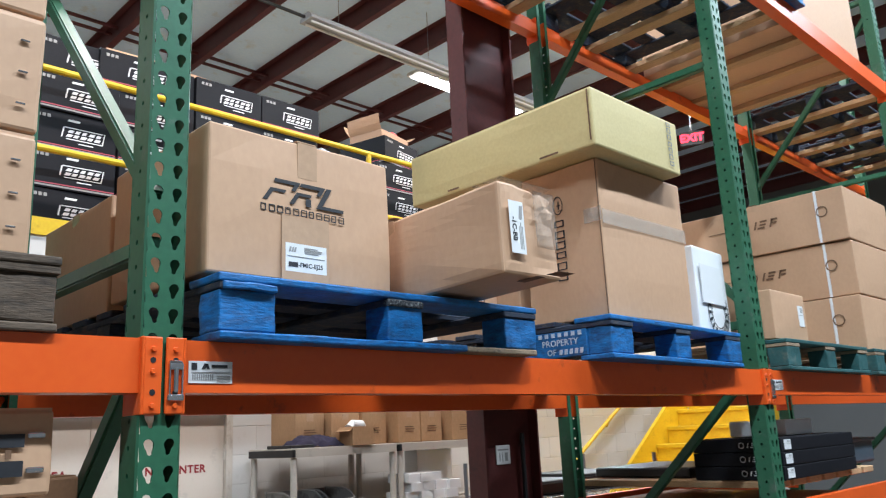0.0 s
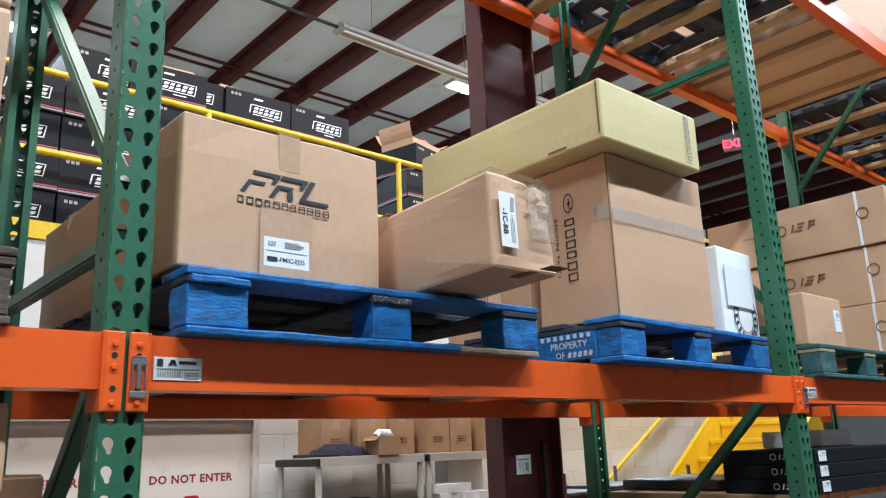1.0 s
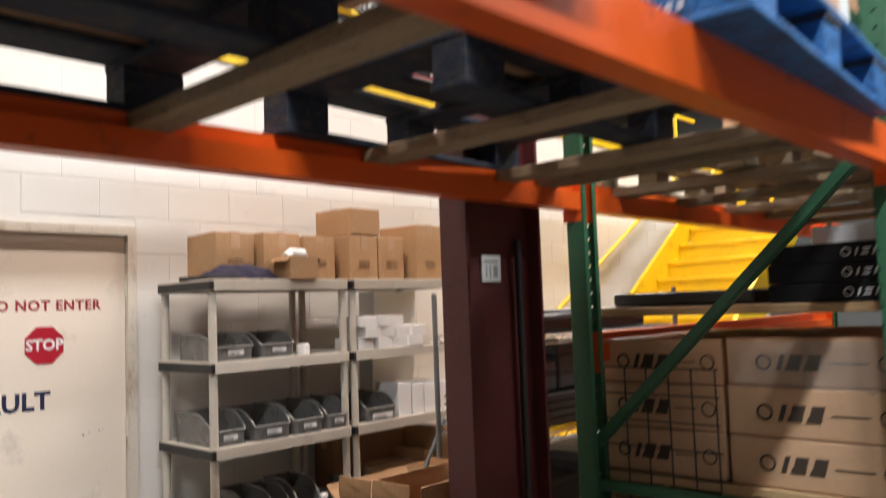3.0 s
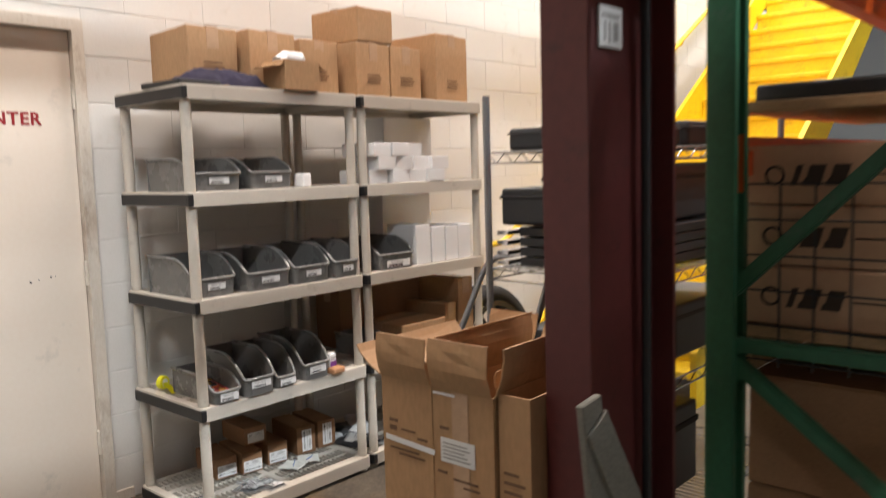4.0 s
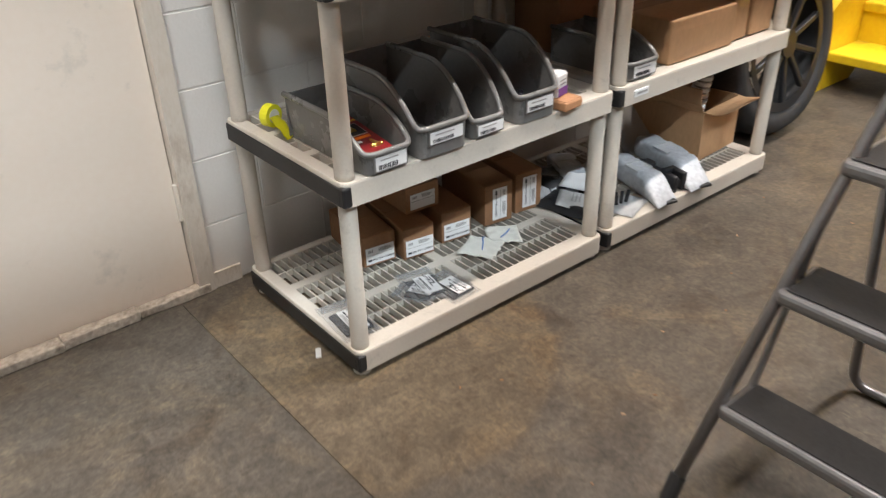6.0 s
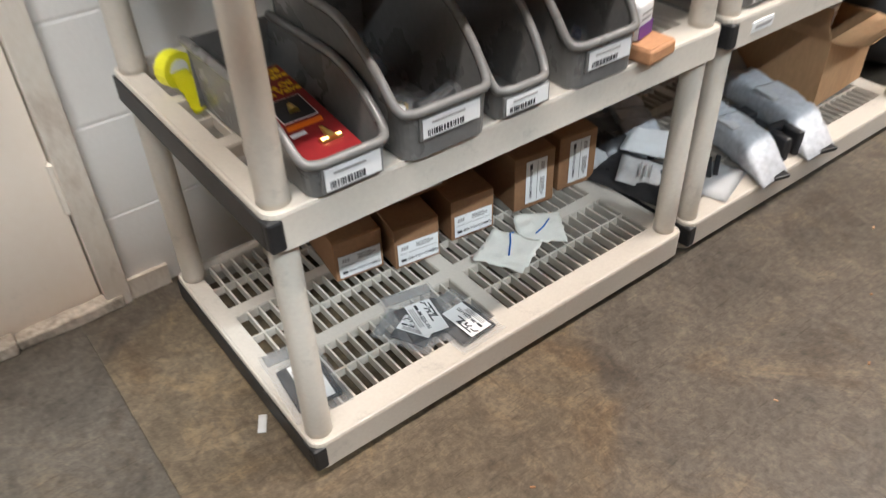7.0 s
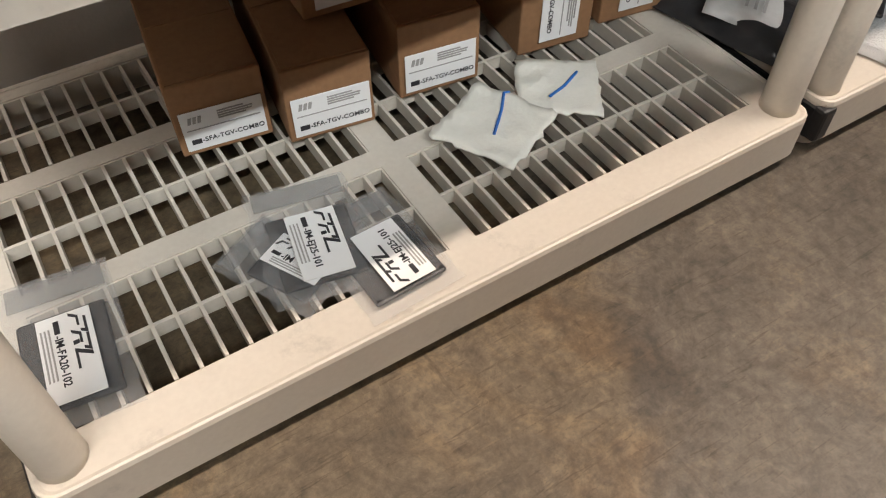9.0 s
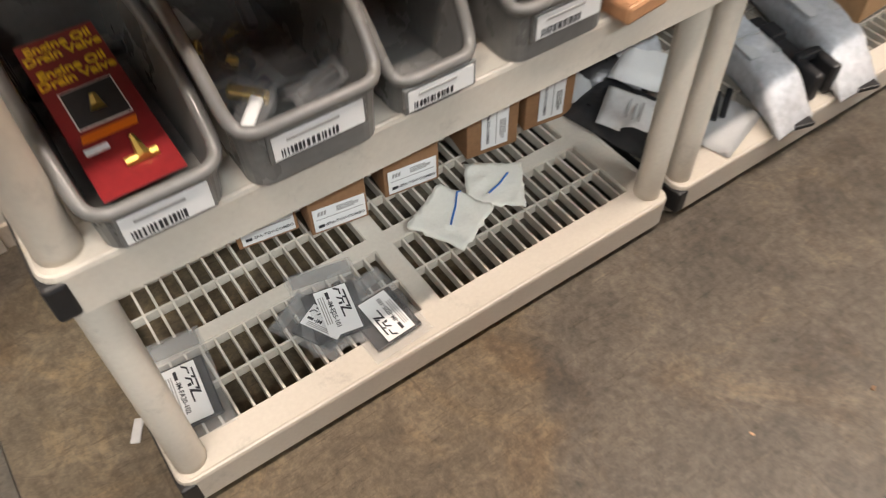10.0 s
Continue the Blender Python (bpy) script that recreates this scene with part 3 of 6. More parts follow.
marks([(0.135, 1.82, 0.21, 1.827), (0.145, 1.77, 0.150, 1.81), (0.165, 1.765, 0.169, 1.81), (0.185, 1.77, 0.205, 1.81)], FRONT(0, CD / 2 - 0.0125, 0), PRINT_GREY, notice)
part("conduit", bar([(0.30, CD / 2 - 0.03, 0.1), (0.30, CD / 2 - 0.03, 1.9)], 0.012, 8), BLACK, col, "black conduit")

# ---- pallet rack ----
PW, PD = 0.088, 0.076
RF, RB = 1.752, 2.86        # front and back faces of the frames
FRAMES = (-1.73, 0.977, 3.68, 6.365, 9.05)
TOP = 5.6
PITCH_H = 0.0508


def holed_strip(bm, u0, u1, z0, z1, hole, to):
    """A strip cell with one hole in it: hole is a ring of (u, z)."""
    n = len(hole)
    cu, cz = (u0 + u1) / 2, (z0 + z1) / 2
    outer = []
    for u, z in hole:
        dx, dz = u - cu, z - cz
        s = min((u1 - u0) / 2 / max(abs(dx), 1e-9), (z1 - z0) / 2 / max(abs(dz), 1e-9))
        outer.append((cu + dx * s, cz + dz * s))
    a = [bm.verts.new(to(*p)) for p in outer]
    b = [bm.verts.new(to(*p)) for p in hole]
    c = [bm.verts.new(to(p[0], p[1], 0.0025)) for p in hole]
    for i in range(n):
        j = (i + 1) % n
        bm.faces.new((a[i], a[j], b[j], b[i]))
        bm.faces.new((b[i], b[j], c[j], c[i]))
    corners = [(u0, z0), (u1, z0), (u1, z1), (u0, z1)]
    for q in corners:
        best = sorted(range(n), key=lambda i: (outer[i][0] - q[0]) ** 2 + (outer[i][1] - q[1]) ** 2)[:2]
        i, j = best
        if (i + 1) % n != j:
            i, j = j, i
        bm.faces.new((bm.verts.new(to(*q)), a[j], a[i]))


def post_bm(z_from, z_to):
    """A roll-formed rack post: face towards -y with pairs of teardrop holes, small round holes in the side."""
    bm = bmesh.new()
    tear = [(0, -0.0155), (0.0045, -0.013), (0.0055, -0.006), (0.0095, 0.001), (0.0105, 0.008), (0.006, 0.0145), (0, 0.016), (-0.006, 0.0145), (-0.0105, 0.008), (-0.0095, 0.001), (-0.0055, -0.006), (-0.0045, -0.013)]
    rnd = [(0.0055 * math.cos(i * math.pi / 4 + 0.3), 0.0055 * math.sin(i * math.pi / 4 + 0.3)) for i in range(8)]
    n = int((z_to - z_from) / PITCH_H)
    fw = PW / 2
    for i in range(n):
        z0 = z_from + i * PITCH_H
        zc = z0 + PITCH_H / 2
        for s in (-1, 1):
            tilt = s * 0.12
            ring = [(s * 0.0195 + u + tilt * w, zc + w) for u, w in tear]
            holed_strip(bm, *sorted((0, s * (fw - 0.004))), z0, z0 + PITCH_H, ring, lambda u, z, d=0.0: (u, d, z))
        for s in (-1, 1):
            ring = [(PD * 0.5 + u, zc + w) for u, w in rnd]
            if s < 0:
                holed_strip(bm, 0.004, PD, z0, z0 + PITCH_H, ring, lambda u, z, d=0.0: (-fw + d, u, z))
            else:
                bm.faces.new([bm.verts.new(p) for p in ((fw, 0.004, z0), (fw, PD, z0), (fw, PD, z0 + PITCH_H), (fw, 0.004, z0 + PITCH_H))])
        for s in (-1, 1):
            bm.faces.new([bm.verts.new(p) for p in ((s * (fw - 0.004), 0, z0), (s * fw, 0.004, z0), (s * fw, 0.004, z0 + PITCH_H), (s * (fw - 0.004), 0, z0 + PITCH_H))])
    z_end = z_from + n * PITCH_H
    for s in (-1, 1):   # returned lips at the open side, and the inside of the channel
        add_box(bm, *sorted((s * fw, s * (fw - 0.022)))[:1], PD - 0.0025, z_from, sorted((s * fw, s * (fw - 0.022)))[1], PD, z_end)
    bmesh.ops.remove_doubles(bm, verts=bm.verts[:], dist=0.0003)
    return bm


def brace_bm(y0, z0, y1, z1, w=0.038):
    bm = bmesh.new()
    d = Vector((0, y1 - y0, z1 - z0))
    m = Matrix.Translation((0, y0, z0)) @ d.to_track_quat("Y", "Z").to_matrix().to_4x4()
    add_box(bm, -w / 2, 0, -w / 2, w / 2, d.length, w / 2)
    bmesh.ops.bevel(bm, geom=bm.edges[:], offset=0.005, segments=2, affect="EDGES")
    bm.transform(m)
    return bm


ZP = 2.163 - PITCH_H / 2 - 42 * PITCH_H   # first hole row, so that the rows fall where they are seen
frame0 = thing("rack_upright", "green powder-coated steel pallet rack upright with teardrop holes", "rack upright", (FRAMES[0], 0, 0), group="pallet rack uprights")
front = part("post", post_bm(ZP, TOP), GREEN, frame0)
front.location = (0, RF, 0)
back = new("post.001", front.data)
back.parent, back.location, back.rotation_euler = frame0, (0, RB, 0), (0, 0, math.pi)
for py in (RF, RB):
    part("foot_plate", slab(-0.07, (py - 0.02 if py < 2 else py - 0.1), 0, 0.07, (py + 0.1 if py < 2 else py + 0.02), 0.008, 0.001, 1), GREEN, frame0)
YF, YB = RF + PD - 0.02, RB - PD + 0.02
for z in (0.16, 1.02, 2.32, 3.58, 4.93):
    part("horizontal_brace", brace_bm(YF, z, YB, z), GREEN, frame0)
for za, zb in ((0.22, 0.98), (2.13, 1.16), (2.42, 3.46), (4.80, 3.70)):
    part("diagonal_brace", brace_bm(YF, za, YB, zb), GREEN, frame0)
uprights = [frame0] + [copy_thing(frame0, pose(fx, 0, 0)) for fx in FRAMES[1:]]


def beam_profile(length, h=0.105):
    """A step beam along x from 0: tall front, lower shelf behind."""
    return plate([(0, 0), (0, h), (0.038, h), (0.038, h - 0.04), (0.066, h - 0.04), (0.066, 0)], 0, length, "yz")


def rack_beam(x0, x1, z_top, front_side, dull=False):
    t = thing("rack_beam", "orange powder-coated steel pallet rack step beam", "rack beam", (x0, RF if front_side else RB, z_top - 0.105), group="pallet rack beams")
    sgn = 1 if front_side else -1
    bm = beam_profile(x1 - x0)
    if not front_side:
        bm.transform(Matrix.Diagonal((1, -1, 1, 1)))
        bmesh.ops.reverse_faces(bm, faces=bm.faces[:])
    part("beam", bm, ORANGE, t)
    for end, xx in ((-1, 0.0), (1, x1 - x0)):
        # connector: a plate on the face of the post and one along its side
        u0, u1 = sorted((xx + end * 0.003, xx + end * 0.040))
        c = part("connector", slab(u0, min(-sgn * 0.012, -sgn * 0.004), -0.042, u1, max(-sgn * 0.012, -sgn * 0.004), 0.108, 0.003, 2), ORANGE, t)
        v0, v1 = sorted((xx + end * 0.004, xx - end * 0.001))
        part("connector", slab(v0, min(-sgn * 0.012, sgn * 0.07), -0.042, v1, max(-sgn * 0.012, sgn * 0.07), 0.108, 0.0015, 1), ORANGE, c)
        um = xx + end * 0.021
        if front_side:
            for rz in (0.083, 0.040, -0.026):
                part("rivet", bar([(um, -0.012, rz), (um, -0.017, rz)], 0.0065, 8, 0.0045), ORANGE, c)
            # Black discs stand in for the shade inside the connector holes.
            for rz in (0.062, 0.0):
                part("slot", plate([(um + 0.006 * math.cos(a), rz + 0.006 * math.sin(a)) for a in [i * math.pi / 4 for i in range(8)]], -0.0128, -0.0122), BLACK, c, "black disc in place of a shaded hole")
            if end < 0:
                clip = part("safety_clip", bar(arc_pts([(um - 0.013, -0.016, 0.06), (um - 0.013, -0.016, -0.008), (um + 0.013, -0.016, -0.008), (um + 0.013, -0.016, 0.06), (um - 0.013, -0.016, 0.06)], 0.008, 3), 0.0022, 6), CHROME, c, "bright zinc safety clip")
                part("spring", slab(um - 0.015, -0.0185, 0.044, um + 0.015, -0.013, 0.058, 0.002, 1), CHROME, clip)
                part("spring", slab(um - 0.017, -0.0185, -0.016, um + 0.017, -0.013, -0.004, 0.002, 1), CHROME, clip)
                part("spring", slab(um - 0.005, -0.019, 0.0, um + 0.005, -0.013, 0.05, 0.002, 1), CHROME, clip)
    return t


BEAM_Z = 2.117
UP_Z = 4.24
half = PW / 2
for a, b in zip(FRAMES, FRAMES[1:]):
    for z in (BEAM_Z, UP_Z):
        for fs in (True, False):
            rack_beam(a + half, b - half, z, fs)
for fs in (True, False):
    rack_beam(FRAMES[2] + half, FRAMES[3] - half, 1.56, fs)


def beam_label(x, z):
    t = thing("beam_label", "white printed load label stuck on an orange beam", "label", (x, RF - 0.0005, z))
    part("paper", slab(0, -0.0015, -0.045, 0.098, -0.0002, 0, 0.0005, 1), LABEL, t)
    marks([(0.006, -0.018, 0.018, -0.004), (0.028, -0.016, 0.036, -0.005, 0.006), (0.04, -0.016, 0.046, -0.005, -0.004), (0.05, -0.013, 0.086, -0.007)], FRONT(0, -0.0018, 0), PRINT, t)
    marks([(0.008 + 0.0048 * i, -0.038, 0.008 + 0.0048 * i + 0.0028, -0.026) for i in range(10)] + [(0.006, -0.0235, 0.092, -0.0218), (0.062, -0.031, 0.092, -0.029), (0.062, -0.036, 0.092, -0.034), (0.062, -0.041, 0.092, -0.039)], FRONT(0, -0.0018, 0), PRINT_GREY, t)
    return t


beam_label(1.032, 2.076)
beam_label(3.74, 2.076)

board = thing("support_board", "rough sawn timber board laid across the rack beams", "board", (0, 0, 0), group="rack support boards")
part("plank", slab(-0.045, RF + 0.042, 0, 0.045, RB - 0.042, 0.036, 0.003, 1), WOOD_OLD, board)
board.matrix_world = pose(1.36, 0, BEAM_Z - 0.0398)
rng = random.Random(3)
for bx in (1.98, 2.66, 3.22, 3.45, 3.95, 4.45, 4.95, 5.5, 6.0, 0.2, -0.5, -1.1):
    copy_thing(board, pose(bx, 0, BEAM_Z - 0.0398, 0, 0, rng.uniform(-0.6, 0.6)))
board2 = thing("support_board", "pale pine board laid across the upper rack beams", "board", (0, 0, 0), group="upper rack boards")
part("plank", slab(-0.045, RF + 0.042, 0, 0.045, RB - 0.042, 0.036, 0.003, 1), WOOD, board2)
board2.matrix_world = pose(3.93, 0, UP_Z - 0.0398)
for bx in (4.22, 4.64, 5.11, 5.49, 5.90, 6.53, 6.95, 7.38, 7.85, 8.3, 2.1, 2.55, 3.0, 3.4, 1.6, 1.2):
    copy_thing(board2, pose(bx, 0, UP_Z - 0.0398, 0, 0, rng.uniform(-0.8, 0.8)))

# ---- pallets ----
RACK_X = 0.04   # the rack's place along the aisle


def block_pallet(label, at, turn=0.0, w=1.016, d=1.219, mat=BLUE, worn=WORN_SHADED, seed=0, group="block pallets", bare=0.0):
    """A four-way block pallet: deck boards, stringer boards, nine blocks, bottom boards. Origin at its front left foot; front along x."""
    r = random.Random(seed)
    t = thing("pallet", label, "pallet", (at[0] + RACK_X, at[1], at[2]), turn, group)
    bw = [0.0, w / 2 - 0.058, w - 0.14]
    bl = [0.14, 0.116, 0.14]
    # By default the inner boards take the tone darkened for shade.
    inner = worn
    for fy in (0.0, d / 2 - 0.05, d - 0.10):
        edge = fy == 0.0
        make = (lambda *q: rough_slab(*q, 0.0035, seed + q[0])) if edge else (lambda *q: slab(*q, 0.003, 1))
        if edge and bare:
            part("bottom_board", make(0, fy, 0, bare, fy + 0.125, 0.017), mat, t)
            part("bottom_board", make(bare + 0.002, fy + 0.004, 0, w, fy + 0.12, 0.016), WOOD_OLD, t, "bare splintered board end")
            part("stringer_end", rough_slab(w / 2 - 0.060, -0.004, 0.1035, w / 2 + 0.060, 0.02, 0.1205, 0.007, seed), FRAYED, t, "frayed dark end grain")
            part("stringer_end", rough_slab(0.002, -0.003, 0.1035, 0.135, 0.02, 0.1205, 0.006, seed + 2), mat, t)
        else:
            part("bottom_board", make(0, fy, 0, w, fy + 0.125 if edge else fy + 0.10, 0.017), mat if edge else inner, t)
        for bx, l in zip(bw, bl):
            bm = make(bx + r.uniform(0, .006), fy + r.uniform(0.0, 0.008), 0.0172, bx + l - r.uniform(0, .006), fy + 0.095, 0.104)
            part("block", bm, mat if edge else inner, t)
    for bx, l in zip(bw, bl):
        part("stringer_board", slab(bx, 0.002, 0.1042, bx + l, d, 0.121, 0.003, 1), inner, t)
    n = 7
    pos = 0.0
    for i in range(n):
        wd = 0.14 if i in (0, n - 1) else 0.10
        gap = (d - 0.14 * 2 - 0.10 * (n - 2)) / (n - 1)
        bm = rough_slab(-0.002, pos, 0.1212, w + 0.002, pos + wd, 0.139, 0.003, seed + 5) if i == 0 else slab(-0.002, pos, 0.1212, w + 0.002, pos + wd, 0.139, 0.003, 1)
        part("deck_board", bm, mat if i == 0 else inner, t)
        pos += wd + gap
    return t


p1 = block_pallet("worn blue painted timber pallet on the orange beams", (1.035, 1.704, BEAM_Z + 0.001), seed=1, bare=0.72)
p2 = block_pallet("worn blue painted timber pallet with stencilled white lettering", (2.358, 1.652, BEAM_Z + 0.001), 3.5, seed=2)
marks([(-0.33 + 0.026 * i, 0.086, -0.33 + 0.026 * i + 0.014, 0.100) for i in range(8)], LEFT(-0.0006, -0.02, 0), PRINT_FADED, p2, "stencil")
lettering("PROPERTY", 0.030, LEFT(-0.001, 0.20, 0.066), PRINT_FADED, p2, "stencil")
lettering("OF", 0.028, LEFT(-0.001, 0.235, 0.036), PRINT_FADED, p2, "stencil")
marks([(-0.205 + 0.020 * i, 0.027, -0.205 + 0.020 * i + 0.012, 0.044, 0.003) for i in range(5)], LEFT(-0.001, 0, 0), PRINT_FADED, p2, "stencil")
p2side = part("stringer_block", slab(0.0, 0.0955, 0.0172, 0.02, 0.40, 0.104, 0.003, 1), BLUE, p2)
p3 = block_pallet("dark green painted timber pallet on the orange beams", (3.79, 1.70, BEAM_Z + 0.001), mat=PAL_GREEN, worn=WOOD_OLD, seed=3)
p4 = block_pallet("dark green painted timber pallet under strapped boxes", (4.93, 1.70, BEAM_Z + 0.001), mat=PAL_GREEN, worn=WOOD_OLD, seed=9)
p0 = block_pallet("weathered brown timber pallet at the rack edge", (-0.28, 1.74, BEAM_Z + 0.001), mat=WOOD_DARK, worn=WOOD_DARK, seed=4)
pu = [block_pallet("blue painted timber pallet on the upper rack level", (px, 1.70, UP_Z + 0.001), seed=5 + i, group="upper pallets") for i, px in enumerate((2.48, 3.72, 6.40, 7.55))]

# ---- cartons ----


def carton(label, dx, dy, dz, at, turn=0.0, mat=CARD, seed=0, group="", name="carton", tape="x", tape_mat=None, bulge=0.004, bevel=0.005, tilt=(0, 0), cuts=3, shift=0.04):
    t = thing(name, label, "box", (at[0] + shift, at[1], at[2]), turn, group, tilt=tilt)
    part("body", carton_bm(dx, dy, dz, bevel, bulge, seed, cuts), mat, t)
    tm = tape_mat or TAPE
    if tape == "x":
        part("tape", slabs((-dx / 2 - 0.0012, -0.028, dz - 0.07, -dx / 2 - 0.0004, 0.028, dz), (-dx / 2, -0.028, dz + bulge, dx / 2, 0.028, dz + bulge + 0.0006), (dx / 2 + 0.0004, -0.028, dz - 0.07, dx / 2 + 0.0012, 0.028, dz)), tm, t, "glossy packing tape")
    elif tape == "":
        for sy in (-1, 1):
            part("flap", slabs((-dx / 2 + 0.004, min(sy * 0.002, sy * (dy / 2 - 0.004)), dz - 0.003, dx / 2 - 0.004, max(sy * 0.002, sy * (dy / 2 - 0.004)), dz + bulge * 0.5 + 0.0008)), mat, t)
    elif tape == "y":
        part("tape", slabs((-0.028, -dy / 2 - 0.0012 - bulge * .4, dz - 0.09, 0.028, -dy / 2 - 0.0004, dz), (-0.028, -dy / 2, dz + bulge * .6, 0.028, dy / 2, dz + bulge + 0.0006)), tm, t, "glossy packing tape")
    return t


def paper(parent, u0, v0, u1, v1, m, lines=(), bold="", size=0.012, logo=True, brand=0.0, mat=LABEL, rng_seed=1):
    """A white stuck-on label with printed bars, and a bold line of characters along its foot."""
    lab = part("label", slab(u0, v0, 0.0, u1, v1, 0.0009, 0.0003, 1, m), mat, parent, "white printed paper label")
    h, w = v1 - v0, u1 - u0
    up = m @ Matrix.Translation((0, 0, 0.0010))
    r = random.Random(rng_seed)
    rows = []
    if logo:
        for i in range(3):
            rows.append((u0 + w * (0.08 + 0.06 * i), v1 - h * 0.30, u0 + w * (0.12 + 0.06 * i), v1 - h * 0.14, w * 0.02))
    for i in range(4):
        rows.append((u0 + w * 0.45, v1 - h * (0.14 + 0.06 * i), u0 + w * (0.75 + 0.15 * r.random()), v1 - h * (0.11 + 0.06 * i)))
    rows.append((u0 + w * 0.05, v1 - h * 0.47, u1 - w * 0.05, v1 - h * 0.45))
    marks(rows, up, PRINT_GREY, lab)
    if bold:
        if brand:
            marks([(u0 + w * 0.07, v0 + h * 0.17, u0 + w * (0.07 + brand), v0 + h * 0.17 + size * 0.72)], up, PRINT, lab)
        lettering(bold, size, up @ Matrix.Translation((u0 + w * (0.08 + brand), v0 + h * 0.17 + size * 0.36, 0)), PRINT, lab, align="LEFT")
    return lab


def slant_logo(parent, u, v, w, h, m, mat=PRINT):
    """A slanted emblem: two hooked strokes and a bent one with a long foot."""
    lean = h * 0.75

    def stroke(*pts):
        bm_ = plate([(u + w * a + lean * (b - 0.5) * 0.5, v + h * b) for a, b in pts], 0.0, 0.0008, "xy")
        bm_.transform(m)
        part("printed_logo", bm_, mat, parent)

    for x in (0.02, 0.36):
        stroke((x, 0.84), (x + 0.26, 0.84), (x + 0.25, 0.58), (x + 0.30, 0.58), (x + 0.33, 1.0), (x, 1.0))
        stroke((x - 0.06, 0.0), (x - 0.005, 0.0), (x + 0.03, 0.42), (x + 0.18, 0.42), (x + 0.185, 0.56), (x - 0.015, 0.56))
    stroke((0.52, 0.0), (0.59, 0.0), (0.55, 0.36), (0.48, 0.36))
    stroke((0.66, 0.0), (1.04, 0.0), (1.03, 0.15), (0.735, 0.15), (0.78, 1.0), (0.71, 1.0))


def block_row(parent, u, v, w, h, n, m, mat=PRINT, fill=0.74):
    """A row of small open frames standing in for a name."""
    st = w / n
    rects = []
    for i in range(n):
        a = u + st * i
        b = a + st * (fill if i % 3 else fill * 0.86)
        k, g = h * 0.14, st * 0.10
        rects += [(a, v, a + g, v + h), (b - g, v, b, v + h), (a, v + h - k, b, v + h), (a, v, b, v + k)]
    marks(rects, m, mat, parent, "printed_name")


# first pallet
DZ0 = BEAM_Z + 0.1415
b = carton("large tan cardboard box with a slanted black logo", 0.52, 0.50, 0.345, (1.297, 2.03, DZ0 + 0.012), 0.6, seed=1, tape="y", bulge=0.005)
m = FRONT(-0.26, -0.2555, 0)
slant_logo(b, 0.152, 0.185, 0.215, 0.056, m)
block_row(b, 0.128, 0.158, 0.245, 0.017, 11, m)
paper(b, 0.195, 0.022, 0.312, 0.090, m, bold="-FMIC-EJ25", size=0.0155, brand=0.22)
part("lower_tape", slabs((-0.075, -0.2562, 0.0, 0.06, -0.2552, 0.155)), TAPE, b, "brown packing tape")
b = carton("tall plain cardboard box behind the front boxes", 0.60, 0.52, 0.325, (1.35, 2.60, DZ0 + 0.002), 0, seed=2, tape="x")
b = carton("plain cardboard box on the blue pallet", 0.42, 0.5, 0.30, (1.83, 2.56, DZ0 + 0.002), 0, seed=3)
b = carton("battered cardboard box sticking out over the pallet edge", 0.215, 0.86, 0.235, (1.768, 1.895, DZ0 + 0.008), -1.5, seed=4, tape="x", bulge=0.009, bevel=0.008, tilt=(-1.6, 0), cuts=11)
for v in b.children[0].data.vertices:
    near = max(0.0, 1 - (Vector((v.co.x - 0.11, v.co.y + 0.43, v.co.z - 0.225)).length / 0.17))
    n3 = Vector((noise.noise(v.co * 34), noise.noise(v.co * 31 + Vector((5, 0, 0))), noise.noise(v.co * 29 + Vector((0, 7, 0)))))
    v.co += (n3 * 0.016 + Vector((-0.008, 0.012, -0.014))) * near + n3 * 0.0005
lab = part("label", slab(-0.085, 0.050, 0, -0.032, 0.185, 0.0009, 0.0003, 1, FRONT(0, -0.4405, 0)), LABEL, b, "white printed paper label")
lettering("-1C-BB", 0.021, FRONT(-0.070, -0.4418, 0.112, -90), PRINT, lab, bold=0.02)
marks([(-0.052 + 0.005 * i, 0.062, -0.0505 + 0.005 * i, 0.12 + 0.01 * (i % 2)) for i in range(3)] + [(-0.051, 0.140, -0.040, 0.174, 0.004)], FRONT(0, -0.4416, 0), PRINT_GREY, lab)
def wrinkled(w, h, amount, seed, nx=14, ny=14):
    """A thin creased sheet in its own xy plane."""
    bm_ = bmesh.new()
    q = [[bm_.verts.new((-w / 2 + w * a / nx, -h / 2 + h * c / ny, amount * (noise.noise(Vector((a * 0.7, c * 0.35, seed))) + 0.6 * noise.noise(Vector((a * 1.3, c * 1.1, seed + 4)))))) for c in range(ny + 1)] for a in range(nx + 1)]
    for a in range(nx):
        for c in range(ny):
            bm_.faces.new((q[a][c], q[a + 1][c], q[a + 1][c + 1], q[a][c + 1]))
    bmesh.ops.solidify(bm_, geom=bm_.faces[:], thickness=0.0006)
    return bm_


tp = wrinkled(0.085, 0.15, 0.0035, 3)
tp.transform(FRONT(0.052, -0.4415, 0.150))
part("torn_tape", tp, CLEAR_TAPE, b, "crumpled clear tape", True)
tp = wrinkled(0.20, 0.10, 0.004, 8)
tp.transform(UP(0.0, -0.385, 0.2445))
part("torn_tape", tp, CLEAR_TAPE, b, "crumpled clear tape", True)
marks([(-0.03, 0.30, 0.0, 0.37), (-0.02, 0.24, 0.04, 0.28)], UP(0.02, -0.75, -0.003), PRINT_BROWN, b, "ink_stain")
b = carton("cardboard box lying behind with printed arrows", 0.34, 0.42, 0.13, (1.98, 2.15, DZ0 + 0.002), 0, seed=5)
